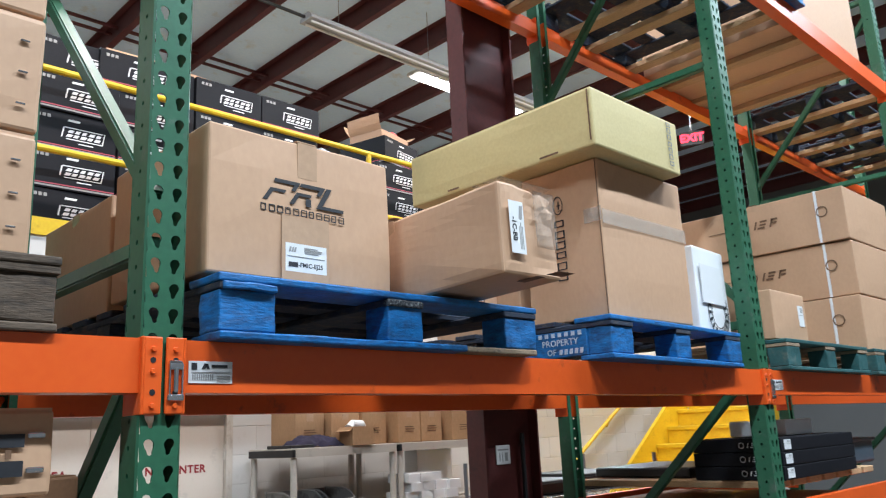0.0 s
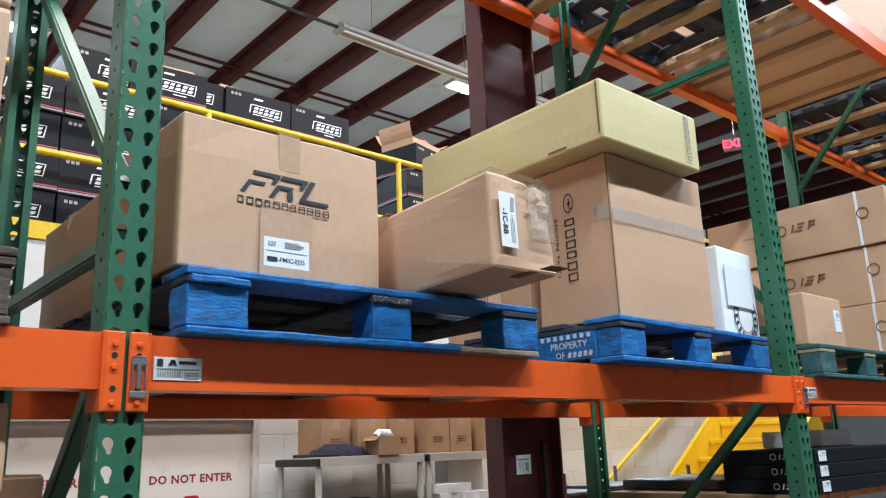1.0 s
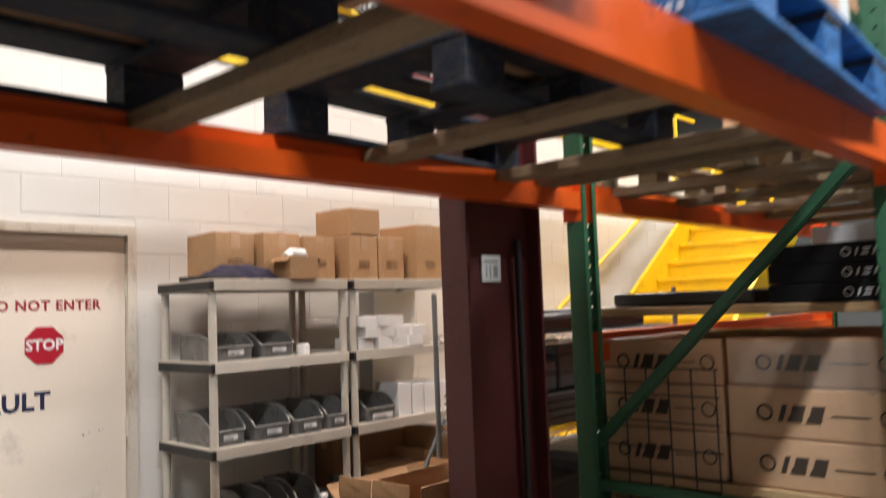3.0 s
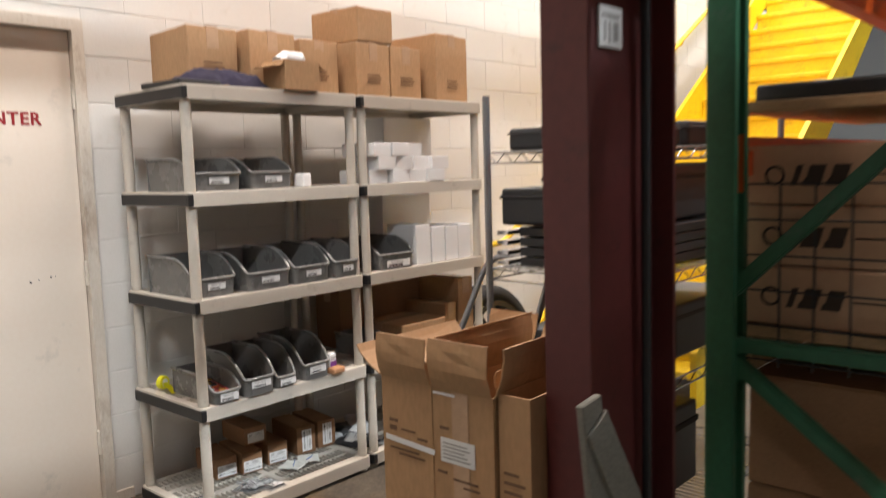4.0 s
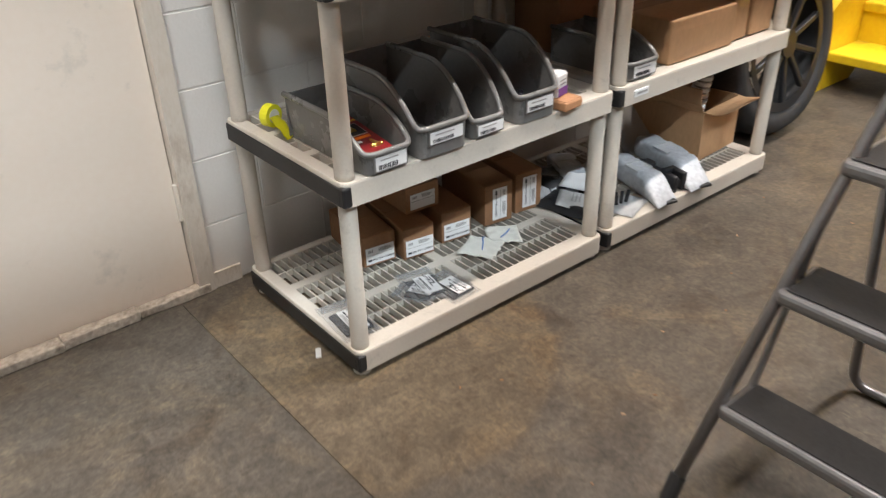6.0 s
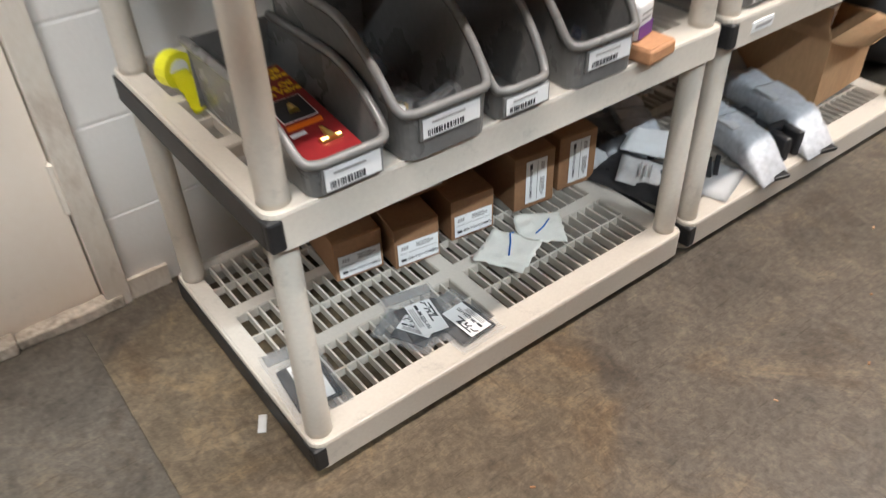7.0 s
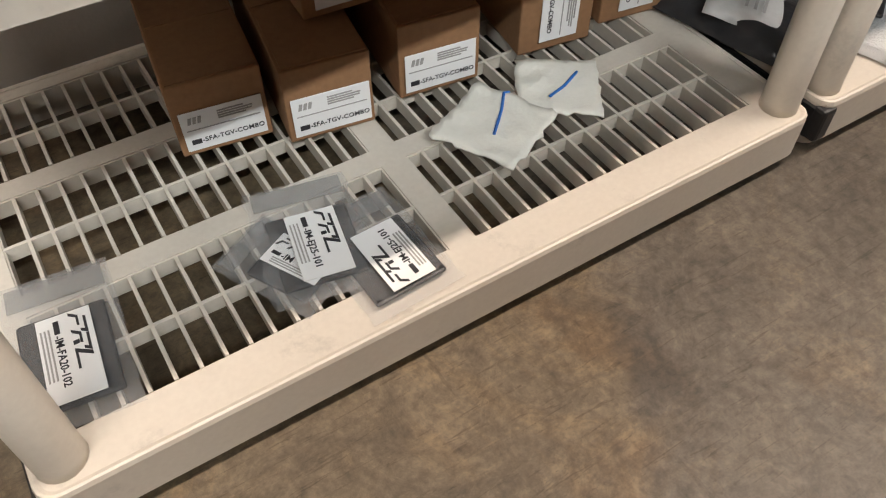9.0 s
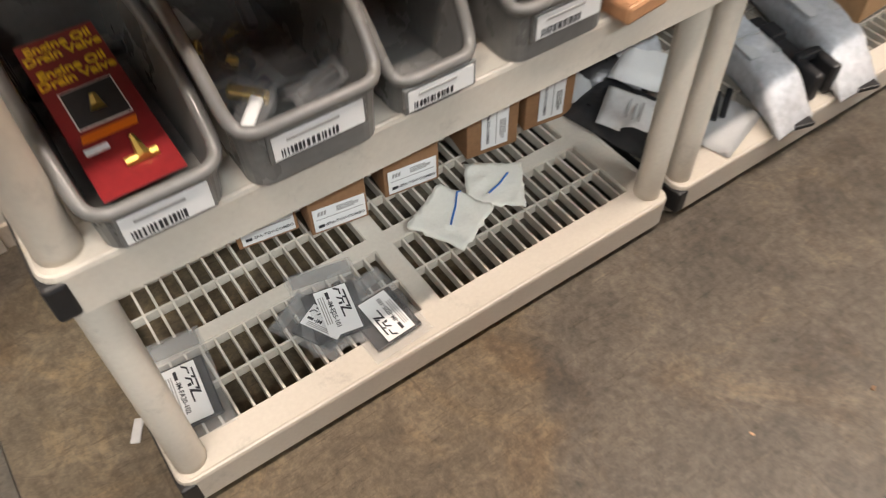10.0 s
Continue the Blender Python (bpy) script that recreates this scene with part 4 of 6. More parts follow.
marks([(0.06, 0.03, 0.063, 0.1), (0.06, 0.097, 0.1, 0.1), (0.1, 0.03, 0.103, 0.1), (0.06, 0.03, 0.1, 0.033), (0.075, 0.05, 0.078, 0.09), (0.087, 0.05, 0.09, 0.09)], FRONT(0, -0.2145, 0), PRINT_BROWN, b)
b = carton("white poly mailer with a pink label behind the boxes", 0.20, 0.30, 0.30, (1.78, 2.50, DZ0 + 0.307), 20, mat=WHITE_CARD, seed=6, tape="", name="poly_mailer", bulge=0.02, bevel=0.03)
marks([(-0.09, 0.17, -0.02, 0.24, 0.03)], FRONT(0, -0.172, 0), material("pink_label", (0.75, 0.10, 0.16), 0.5), b, "pink_label")

# second pallet
SBX, SBY = 2.435, 1.705
b = carton("tall cardboard box with an oval star emblem printed on its side", 0.545, 0.335, 0.545, (SBX + 0.2725, SBY + 0.1675, DZ0 + 0.004), 0, seed=7, tape="", bulge=0.005)
part("side_tape", slabs((-0.2705, -0.1735, 0.315, 0.2755, -0.1715, 0.365), (-0.2765, -0.172, 0.325, -0.2755, -0.10, 0.375)), CLEAR_TAPE, b, "glossy clear tape")
part("flap_seam", slabs((-0.2768, -0.165, 0.0, -0.2748, -0.162, 0.545)), PRINT_BROWN, b)
mS = LEFT(-0.2785, 0, 0)
part("printed_emblem", ring_bm(0.034, 0.030, LEFT(-0.2785, 0.005, 0.415), squash=0.62), PRINT, b)
marks([(-0.006, 0.400, -0.0015, 0.43), (-0.012, 0.412, 0.004, 0.4165)] + [(-0.008 + 0.008 * (i % 3), 0.392 + 0.009 * (i // 3), -0.004 + 0.008 * (i % 3), 0.396 + 0.009 * (i // 3)) for i in range(4)], LEFT(-0.2785, -0.002, 0), PRINT, b, "printed_emblem")
block_row(b, -0.115, -0.021, 0.225, 0.042, 6, LEFT(-0.2785, 0.005, 0.245, -90), PRINT, 0.74)
lettering("GENUINE PARTS", 0.018, LEFT(-0.2785, 0.065, 0.27, -90), PRINT, b, spacing=1.7)
OBX, OBY = 2.335, 1.635
b = carton("long olive-yellow cardboard box lying on a taller box", 0.555, 0.90, 0.205, (OBX + 0.2775, OBY + 0.45, DZ0 + 0.004 + 0.552), 0, mat=OLIVE, seed=8, tape="", bulge=0.004, bevel=0.007)
part("lid_edge", slabs((-0.2815, -0.44, 0.02, -0.2795, -0.435, 0.2), (-0.2815, 0.18, 0.012, -0.2795, 0.24, 0.018), (-0.2815, -0.30, 0.012, -0.2795, -0.22, 0.018)), PRINT_BROWN, b)
block_row(b, -0.09, -0.012, 0.18, 0.026, 7, FRONT(0.21, -0.4545, 0.115, 90), PRINT_BLUEGREY)
b = carton("cardboard box under the long olive box", 0.50, 0.45, 0.54, (2.70, 2.32, DZ0 + 0.002), 0, seed=9)
b = carton("white box with a round black seal printed on it", 0.31, 0.33, 0.375, (3.405, 2.0, DZ0 + 0.002), 4, mat=WHITE_CARD, seed=10, tape="")
part("printed_seal", ring_bm(0.105, 0.100, FRONT(0.03, -0.1705, 0.10)), PRINT, b)
part("printed_seal", ring_bm(0.068, 0.064, FRONT(0.03, -0.1705, 0.10)), PRINT, b)
bmm = bmesh.new()
for i in range(18):
    a = math.radians(200 + i * 20)
    add_box(bmm, -0.006, -0.011, 0, 0.006, 0.011, 0.0008, FRONT(0.03, -0.1705, 0.10) @ pose(0.084 * math.cos(a), 0.084 * math.sin(a), 0, 0, 0, math.degrees(a) - 90))
part("printed_seal", bmm, PRINT, b)
part("folded_sheet", slabs((-0.12, -0.176, 0.135, 0.10, -0.172, 0.30)), LABEL, b, "folded white paper")

# next bay, upper level: long boxes with white straps
rng = random.Random(8)
for i in range(3):
    bz = DZ0 + 0.002 + i * 0.325
    b = carton("long cardboard box bound with a white strap", 0.75, 1.10, 0.318, (5.05 + 0.375 + 0.02 * (i % 2), 1.77 + 0.55, bz), 0, seed=20 + i, group="strapped long boxes")
    part("strap", slabs((-0.3815, -0.40, 0, -0.379, -0.385, 0.318)), STRAP, b, "white plastic strap")
    m = LEFT(-0.3815, 0, 0)
    marks([(0.0, 0.16, 0.012, 0.21, 0.016), (0.025, 0.16, 0.07, 0.172), (0.04, 0.18, 0.08, 0.19), (0.045, 0.2, 0.09, 0.212), (0.10, 0.16, 0.112, 0.21, 0.016), (0.115, 0.2, 0.155, 0.212), (0.12, 0.18, 0.15, 0.19), (-0.3, 0.183, -0.1, 0.187)], m, PRINT_BROWN, b, "printed_logo")
    part("printed_logo", ring_bm(0.034, 0.027, m @ Matrix.Translation((-0.06, 0.185, 0))), PRINT_BROWN, b)
    part("printed_logo", ring_bm(0.034, 0.027, m @ Matrix.Translation((0.42, 0.185, 0))), PRINT_BROWN, b)
b = carton("small cardboard box with a white label on the green pallet", 0.37, 0.30, 0.225, (3.985, 1.90, DZ0 + 0.002), 0, seed=30)
paper(b, 0.09, 0.07, 0.15, 0.17, FRONT(0, -0.1535, 0), logo=False)

# big cartons on the upper level
carton("large cardboard box lying on the upper boards", 1.10, 1.04, 0.95, (5.36, 2.31, UP_Z - 0.0035), 0, seed=44, group="upper boxes")

# left bay: riveted boxes on the weathered pallet
for i in range(4):
    b = carton("tan cardboard box closed with metal staples", 0.50, 0.60, 0.235, (0.445, 2.10, DZ0 + 0.004 + i * 0.243), 0, seed=50 + i, group="stapled boxes", tape="", bulge=0.006, bevel=0.008)
    for k in range(3):
        part("staple", slab(0.205, -0.3085, 0.05 + 0.065 * k, 0.222, -0.3035, 0.054 + 0.065 * k, 0.001, 1), CHROME, b)
b = carton("tan cardboard box with a dark printed panel below the beam", 0.50, 0.6, 0.15, (0.51, 2.10, 1.835), 0, seed=56, tape="", bulge=0.005, bevel=0.007)
marks([(0.06, 0.035, 0.20, 0.062), (0.06, 0.085, 0.20, 0.108)], FRONT(0, -0.306, 0), PRINT, b, "printed_panel")
marks([(0.07 + 0.02 * i, 0.066, 0.08 + 0.02 * i, 0.081) for i in range(6)], FRONT(0, -0.306, 0), PRINT_BROWN, b, "printed_panel")
for k in range(2):
    part("staple", slab(0.205, -0.3065, 0.04 + 0.06 * k, 0.235, -0.3035, 0.05 + 0.06 * k, 0.002, 1), CHROME, b)
b = carton("small brown carton beside the stapled boxes", 0.10, 0.5, 0.26, (0.82, 2.22, 1.60), 0, seed=57, mat=CARD_DARK, tape="")
for i in range(6):
    b = carton("tan cardboard box in the lower stack", 0.52, 0.6, 0.255, (0.51, 2.10, 0.145 + 0.2815 * i), 0, seed=58 + i, tape="", group="lower stacked boxes")
block_pallet("weathered brown timber pallet on the floor", (0.0, 1.76, 0.0), mat=WOOD_OLD, worn=WOOD_OLD, seed=14)

# ---- resin shelving units ----
UX, UY = 3.338, 4.862      # front left corner of the first unit
UW, UD = 0.922, 0.575
TIERS = (0.02, 0.484, 0.934, 1.374, 1.804)   # undersides
TH = 0.058


SLOT_Y = (0.058, 0.199, 0.232, 0.373, 0.405, 0.546)
SLOT_X = ((0.041, 0.431), (0.467, 0.866))
RIBS = [0.0655 + 0.02455 * i for i in range(15)] + [0.485 + 0.0262 * i for i in range(15)]


def tier_bm():
    """A moulded shelf plate with six slotted windows."""
    bm = bmesh.new()
    xs = [0.006, SLOT_X[0][0], SLOT_X[0][1], SLOT_X[1][0], SLOT_X[1][1], UW - 0.006]
    ys = [0.006, *SLOT_Y, UD - 0.006]
    g = [[bm.verts.new((x, y, TH)) for y in ys] for x in xs]
    for i in range(len(xs) - 1):
        for j in range(len(ys) - 1):
            if i in (1, 3) and j in (1, 3, 5):
                continue
            bm.faces.new((g[i][j], g[i + 1][j], g[i + 1][j + 1], g[i][j + 1]))
    ext = bmesh.ops.extrude_face_region(bm, geom=bm.faces[:])
    for v in ext["geom"]:
        if isinstance(v, bmesh.types.BMVert):
            v.co.z -= 0.022
    bmesh.ops.recalc_face_normals(bm, faces=bm.faces[:])
    edges = [e for e in bm.edges if e.is_manifold and e.calc_face_angle(0) > 1.0 and all(abs(v.co.z - TH) < 1e-5 for v in e.verts)]
    bmesh.ops.bevel(bm, geom=edges, offset=0.002, segments=2, affect="EDGES")
    return bm


def skirt_bm():
    """The rounded rim that runs round a shelf, with a bead on its top edge."""
    bm = bmesh.new()

    def loop(inset, z, rad):
        out = []
        for cx, cy, a0 in ((UW, 0, -90), (UW, UD, 0), (0, UD, 90), (0, 0, 180)):
            sx, sy = (-1 if cx else 1), (-1 if cy else 1)
            for k in range(5):
                a = radians(a0 + 22.5 * k)
                out.append(bm.verts.new((cx + sx * rad + (rad - inset) * math.cos(a), cy + sy * rad + (rad - inset) * math.sin(a), z)))
        return out

    rings = [loop(0.0, 0.0, 0.022), loop(0.0, TH - 0.004, 0.022), loop(0.0015, TH + 0.001, 0.022), loop(0.004, TH + 0.002, 0.022), loop(0.008, TH + 0.0005, 0.022), loop(0.008, 0.0, 0.022)]
    for p, q in zip(rings, rings[1:] + rings[:1]):
        for k in range(len(p)):
            bm.faces.new((p[k], p[(k + 1) % len(p)], q[(k + 1) % len(p)], q[k]))
    bmesh.ops.recalc_face_normals(bm, faces=bm.faces[:])
    return bm


def long_ribs(bm):
    for y0, y1 in zip(SLOT_Y[::2], SLOT_Y[1::2]):
        for x0, x1 in SLOT_X:
            add_box(bm, x0, (y0 + y1) / 2 - 0.0022, TH - 0.019, x1, (y0 + y1) / 2 + 0.0022, TH - 0.0012)


def rib_places():
    for y0 in SLOT_Y[::2]:
        for x in RIBS:
            yield x, y0



def plain_mesh(name, bm, mat):
    me_ = bpy.data.meshes.new(name)
    bm.to_mesh(me_)
    bm.free()
    me_.materials.append(mat)
    return me_


PLATE, SKIRT = plain_mesh("shelf", tier_bm(), RESIN), plain_mesh("rim", skirt_bm(), RESIN)
RIB = plain_mesh("slat", slabs((-0.0020, 0, TH - 0.020, 0.0020, SLOT_Y[1] - SLOT_Y[0], TH - 0.0006)), RESIN)
CROSS = plain_mesh("cross_rib", slabs((-0.004, (SLOT_Y[1] - SLOT_Y[0]) / 2 - 0.0022, TH - 0.019, SLOT_X[1][1] - SLOT_X[1][0] + 0.002, (SLOT_Y[1] - SLOT_Y[0]) / 2 + 0.0022, TH - 0.0012)), RESIN)
gb = bmesh.new()
long_ribs(gb)
for rx_, ry_ in rib_places():
    add_box(gb, rx_ - 0.002, ry_, TH - 0.020, rx_ + 0.002, ry_ + SLOT_Y[1] - SLOT_Y[0], TH - 0.0006)
GRID = plain_mesh("slats", gb, RESIN)


def shelf_unit(label, x, detailed=False, group="resin shelving units"):
    t = thing("shelving_unit", label, "shelf", (x, UY, 0), group=group)
    for k, z in enumerate(TIERS):
        s = new("shelf", PLATE)
        s.parent, s.location = t, (0, 0, z)
        for nm, me_ in (("rim", SKIRT),):
            o = new(nm, me_)
            o.parent = s
        if detailed and k < 2:
            for rx, ry in rib_places():
                o = new("slat", RIB)
                o.parent, o.location = s, (rx, ry, 0)
            for y0 in SLOT_Y[::2]:
                for x0, x1 in SLOT_X:
                    o = new("cross_rib", CROSS)
                    o.parent, o.location = s, (x0, y0, 0)
        else:
            o = new("slats", GRID)
            o.parent = s
            tagged(o, kind="stuff")
        for ex in (-0.003, UW - 0.006):
            part("end_trim", slab(ex, 0.012, 0.002, ex + 0.009, UD - 0.012, TH - 0.008, 0.002, 1), RESIN_DARK, s, "dark grey clip-on end trim")
        part("corner_trim", slab(-0.0025, -0.0025, 0.002, 0.022, 0.018, TH - 0.006, 0.005, 2), RESIN_DARK, s, "dark grey corner trim")
    for px in (0.029, UW - 0.026):
        for py in (0.036, UD - 0.036):
            for z0, z1 in zip(TIERS, TIERS[1:]):
                part("post", bar([(px, py, z0 + TH - 0.002), (px, py, z0 + TH + 0.012), (px, py, z1 - 0.02), (px, py, z1 + 0.004)], 0.0235, 18, 0.0215), RESIN, t, smooth=True)
            part("foot", bar([(px, py, 0.001), (px, py, 0.006), (px, py, 0.022)], 0.024, 14, 0.016), RESIN, t)
    return t


unit1 = shelf_unit("grey resin five-tier shelving unit with bins and small boxes", UX, True)
unit2 = shelf_unit("grey resin five-tier shelving unit with white boxes and cartons", UX + UW + 0.022)
U2 = UX + UW + 0.022
plate_ = part("maker_plate", slab(0.062, -0.0025, TIERS[1] + 0.019, 0.128, 0.001, TIERS[1] + 0.041, 0.001, 1), LABEL, unit2, "small pale plate on the rim")
marks([(0.070, TIERS[1] + 0.027, 0.118, TIERS[1] + 0.034, 0.004)], FRONT(0, -0.0027, 0), PRINT_GREY, plate_)
TOPS = [z + TH + 0.0025 for z in TIERS]


def bin_rim(y, h, front):
    """Height of a bin's side at depth y: low lip in front, sweeping up to the back."""
    u = min(1.0, max(0.0, (y - 0.012) / 0.150))
    return front + (h - front) * math.sin(math.pi / 2 * u) ** 0.8


def bin_path(w, l, h, front, rc=0.022):
    """Outline of a bin in plan, round the front from back left to back right."""
    a = w / 2 - 0.010
    side = [l, l * 0.75, 0.19, 0.165, 0.14, 0.115, 0.09, 0.07, 0.05, 0.036]
    left = [(-a, y, -1.0, 0.0) for y in side]
    for i in range(6):
        t = math.pi / 2 * i / 5
        left.append((-a + rc - rc * math.cos(t), rc - rc * math.sin(t), -math.cos(t), -math.sin(t)))
    return left + [(-x, y, -nx, ny) for x, y, nx, ny in reversed(left)]


def bin_bm(w, l, h, front=0.055):
    """A stacking hopper bin with rounded front corners: front towards -y, origin under the front edge."""
    bm = bmesh.new()
    tk = 0.0035
    path = bin_path(w, l, h, front)
    rows = [[], [], [], []]
    for x, y, nx, ny in path:
        z = bin_rim(y, h, front)
        f = 0.010 * z / h
        rows[0].append(bm.verts.new((x, y, 0.0)))
        rows[1].append(bm.verts.new((x + nx * f, y + ny * f, z)))
        rows[2].append(bm.verts.new((x + nx * (f - tk), y + ny * (f - tk), z)))
        rows[3].append(bm.verts.new((x - nx * tk, y - ny * tk, tk)))
    n = len(path)
    for a, b in zip(rows, rows[1:]):
        for i in range(n - 1):
            bm.faces.new((a[i], a[i + 1], b[i + 1], b[i]))
    bm.faces.new(rows[0][::-1])
    bm.faces.new(rows[3])
    add_box(bm, -w / 2 + 0.001, l - tk, 0.0, w / 2 - 0.001, l, h)
    bmesh.ops.recalc_face_normals(bm, faces=bm.faces[:])
    return bm


def bin_rim_bm(w, l, h, front):
    pts = []
    for x, y, nx, ny in bin_path(w, l, h, front):
        z = bin_rim(y, h, front)
        f = 0.010 * z / h + 0.001
        pts.append((x + nx * f, y + ny * f, z))
    return sweep(bmesh.new(), pts, 0.0072, 8)


def hopper_bin(label, x, y, tier, w=0.14, l=0.30, h=0.125, front=0.055, mat=None, seed=0, turn=0.0, lab=(0.33, 0.010, 0.034)):
    """lab: half width of the label as a share of the bin, its foot and its height."""
    t = thing("storage_bin", label, "bin", (x, y, TOPS[tier]), turn, group="grey storage bins")
    part("tray", bin_bm(w, l, h, front), mat or BIN, t)
    part("rim", bin_rim_bm(w, l, h, front), mat or BIN, t, "", True)
    hw, v0, v1 = w * lab[0], lab[1], lab[1] + lab[2]
    m = FRONT(0, -0.0075, 0)
    part("label_holder", slab(-hw - 0.004, v0 - 0.004, -0.006, hw + 0.004, v1 + 0.003, -0.0005, 0.001, 1, m), mat or BIN, t)
    lb = part("label", slab(-hw, v0, 0, hw, v1, 0.0012, 0.0003, 1, m), LABEL, t, "white barcode label")
    r = random.Random(seed)
    bars, u = [], -hw * 0.85
    while u < hw * 0.35:
        d = r.choice((0.0012, 0.002, 0.003))
        bars.append((u, v0 + 0.003, u + d, v0 + lab[2] * 0.42))
        u += d + r.choice((0.0015, 0.0025))
    marks(bars, m @ Matrix.Translation((0, 0, 0.0013)), PRINT, lb, "barcode")
    marks([(-hw * 0.7, v1 - lab[2] * 0.30, hw * 0.45, v1 - lab[2] * 0.20)], m @ Matrix.Translation((0, 0, 0.0013)), PRINT_GREY, lb, "printed_line")
    return t


b1 = hopper_bin("open grey plastic bin holding red carded parts", 3.464, 4.858, 1, 0.138, 0.33, 0.115, 0.052, seed=1, lab=(0.31, 0.011, 0.033))
b2 = hopper_bin("open grey plastic bin with loose sensors in bags", 3.622, 4.852, 1, 0.165, 0.33, 0.178, 0.074, seed=2, lab=(0.30, 0.034, 0.029))
b3 = hopper_bin("narrow dark grey plastic bin with a barcode label", 3.768, 4.858, 1, 0.115, 0.33, 0.168, 0.048, seed=3, lab=(0.36, 0.012, 0.026))
b4 = hopper_bin("open dark grey plastic bin with a barcode label", 3.940, 4.858, 1, 0.160, 0.34, 0.186, 0.072, seed=4, lab=(0.29, 0.030, 0.030))
for i, (bx, bw) in enumerate(((3.46, 0.205), (3.715, 0.235), (3.955, 0.215), (4.165, 0.16))):
    hopper_bin("dark grey plastic hopper bin with a small white label", bx, 4.90 if i == 0 else 4.875, 2, bw, 0.37, 0.16, 0.075, BIN, seed=5 + i, lab=(0.20, 0.030, 0.026))
for i, (bx, bw) in enumerate(((3.50, 0.235), (3.775, 0.225))):
    hopper_bin("dark grey plastic hopper bin with a small white label", bx, 4.90, 3, bw, 0.37, 0.135, 0.07, BIN, seed=9 + i, lab=(0.20, 0.028, 0.026))
hopper_bin("dark grey plastic hopper bin among white boxes", 4.515, 4.885, 2, 0.25, 0.37, 0.15, 0.075, BIN, seed=12)
hopper_bin("small grey plastic bin beside open cartons", 4.405, 4.885, 1, 0.15, 0.30, 0.11, 0.05, BIN, seed=13)
b = carton("small white box standing beside the bins", 0.055, 0.06, 0.06, (3.955, 4.92, TOPS[3]), 8, WHITE_CARD, seed=70, tape="", shift=0, bulge=0.001)
b = carton("small white and purple box standing on an orange carton", 0.052, 0.05, 0.062, (4.05, 4.905, TOPS[1] + 0.028), 14, WHITE_CARD, seed=71, tape="", shift=0, bulge=0.001)
marks([(-0.024, 0.003, 0.024, 0.026, 0.0)], FRONT(0, -0.0262, 0), PURPLE, b, "printed_band")
marks([(-0.018, 0.034, 0.012, 0.037), (-0.018, 0.044, 0.018, 0.047)], FRONT(0, -0.0262, 0), PRINT_GREY, b)
b = carton("small orange carton at the shelf edge", 0.075, 0.12, 0.026, (4.055, 4.90, TOPS[1]), 6, material("orange_card", (0.44, 0.22, 0.11), 0.55), seed=72, tape="", shift=0, bulge=0.001)
b = carton("small brown carton at the back of the shelf", 0.16, 0.14, 0.13, (4.03, 5.25, TOPS[1]), 10, CARD, seed=73, shift=0)

# red hang card in the first bin
card = thing("parts_card", "red printed card with yellow lettering lying in a bin", "packaging", (3.461, 4.885, TOPS[1] + 0.036), 1, tilt=(9, 0))
part("sheet", slab(-0.041, 0, 0, 0.041, 0.225, 0.0025, 0.0008, 1), RED, card)
for yy in (0.196, 0.158):
    lettering("Engine Oil", 0.0165, UP(0.0, yy + 0.0145, 0.0030), GOLD_PRINT, card, bold=0.03)
    lettering("Drain Valve", 0.0165, UP(0.0, yy, 0.0030), GOLD_PRINT, card, bold=0.03)
marks([(-0.027, 0.088, 0.027, 0.142)], UP(0, 0, 0.0026), PRINT_WHITE, card, "printed_picture")
marks([(-0.0255, 0.0895, 0.0255, 0.1405)], UP(0, 0, 0.0030), PRINT, card, "printed_picture")
part("printed_picture", bar([(0, 0.106, 0.0038), (0.002, 0.124, 0.0038)], 0.008, 8, 0.004), BRASS, card)
marks([(-0.031, 0.071, 0.024, 0.082, 0.003)], UP(0, 0, 0.0026), ORANGE_PRINT, card, "printed_band")
marks([(-0.033, 0.056, -0.010, 0.064)], UP(0, 0, 0.0026), PRINT_WHITE, card, "printed_band")
part("printed_valve", bar([(0.012, 0.026, 0.004), (0.012, 0.058, 0.004)], 0.008, 8, 0.003), BRASS, card)
part("printed_valve", bar([(-0.006, 0.030, 0.004), (0.026, 0.030, 0.004)], 0.005, 8), BRASS, card)
tag = thing("tape_roll", "bright yellow tape roll hung at the shelf side", "tape", (3.400, 5.285, TOPS[1]), 20)
part("roll", bar([(0, -0.012, 0.032), (0, 0.012, 0.032)], 0.030, 16), HIVIS, tag)
part("core", bar([(0, -0.0135, 0.032), (0, 0.0135, 0.032)], 0.018, 14), PRINT_WHITE, tag, "white core")
bm = bmesh.new()
tail = [[bm.verts.new((-0.02 - 0.035 * v / 5 + 0.006 * noise.noise(Vector((u, v, 4))) + 0.034 * u / 3, -0.012 - 0.085 * v / 5, 0.034 - 0.032 * v / 5 + 0.010 * noise.noise(Vector((u * 0.9, v * 0.8, 1))))) for u in range(4)] for v in range(6)]
for a, b_ in zip(tail, tail[1:]):
    for j in range(3):
        bm.faces.new((a[j], a[j + 1], b_[j + 1], b_[j]))
bmesh.ops.solidify(bm, geom=bm.faces[:], thickness=0.0015)
part("tail", bm, HIVIS, tag, "crumpled loose tape", True)
rng = random.Random(11)
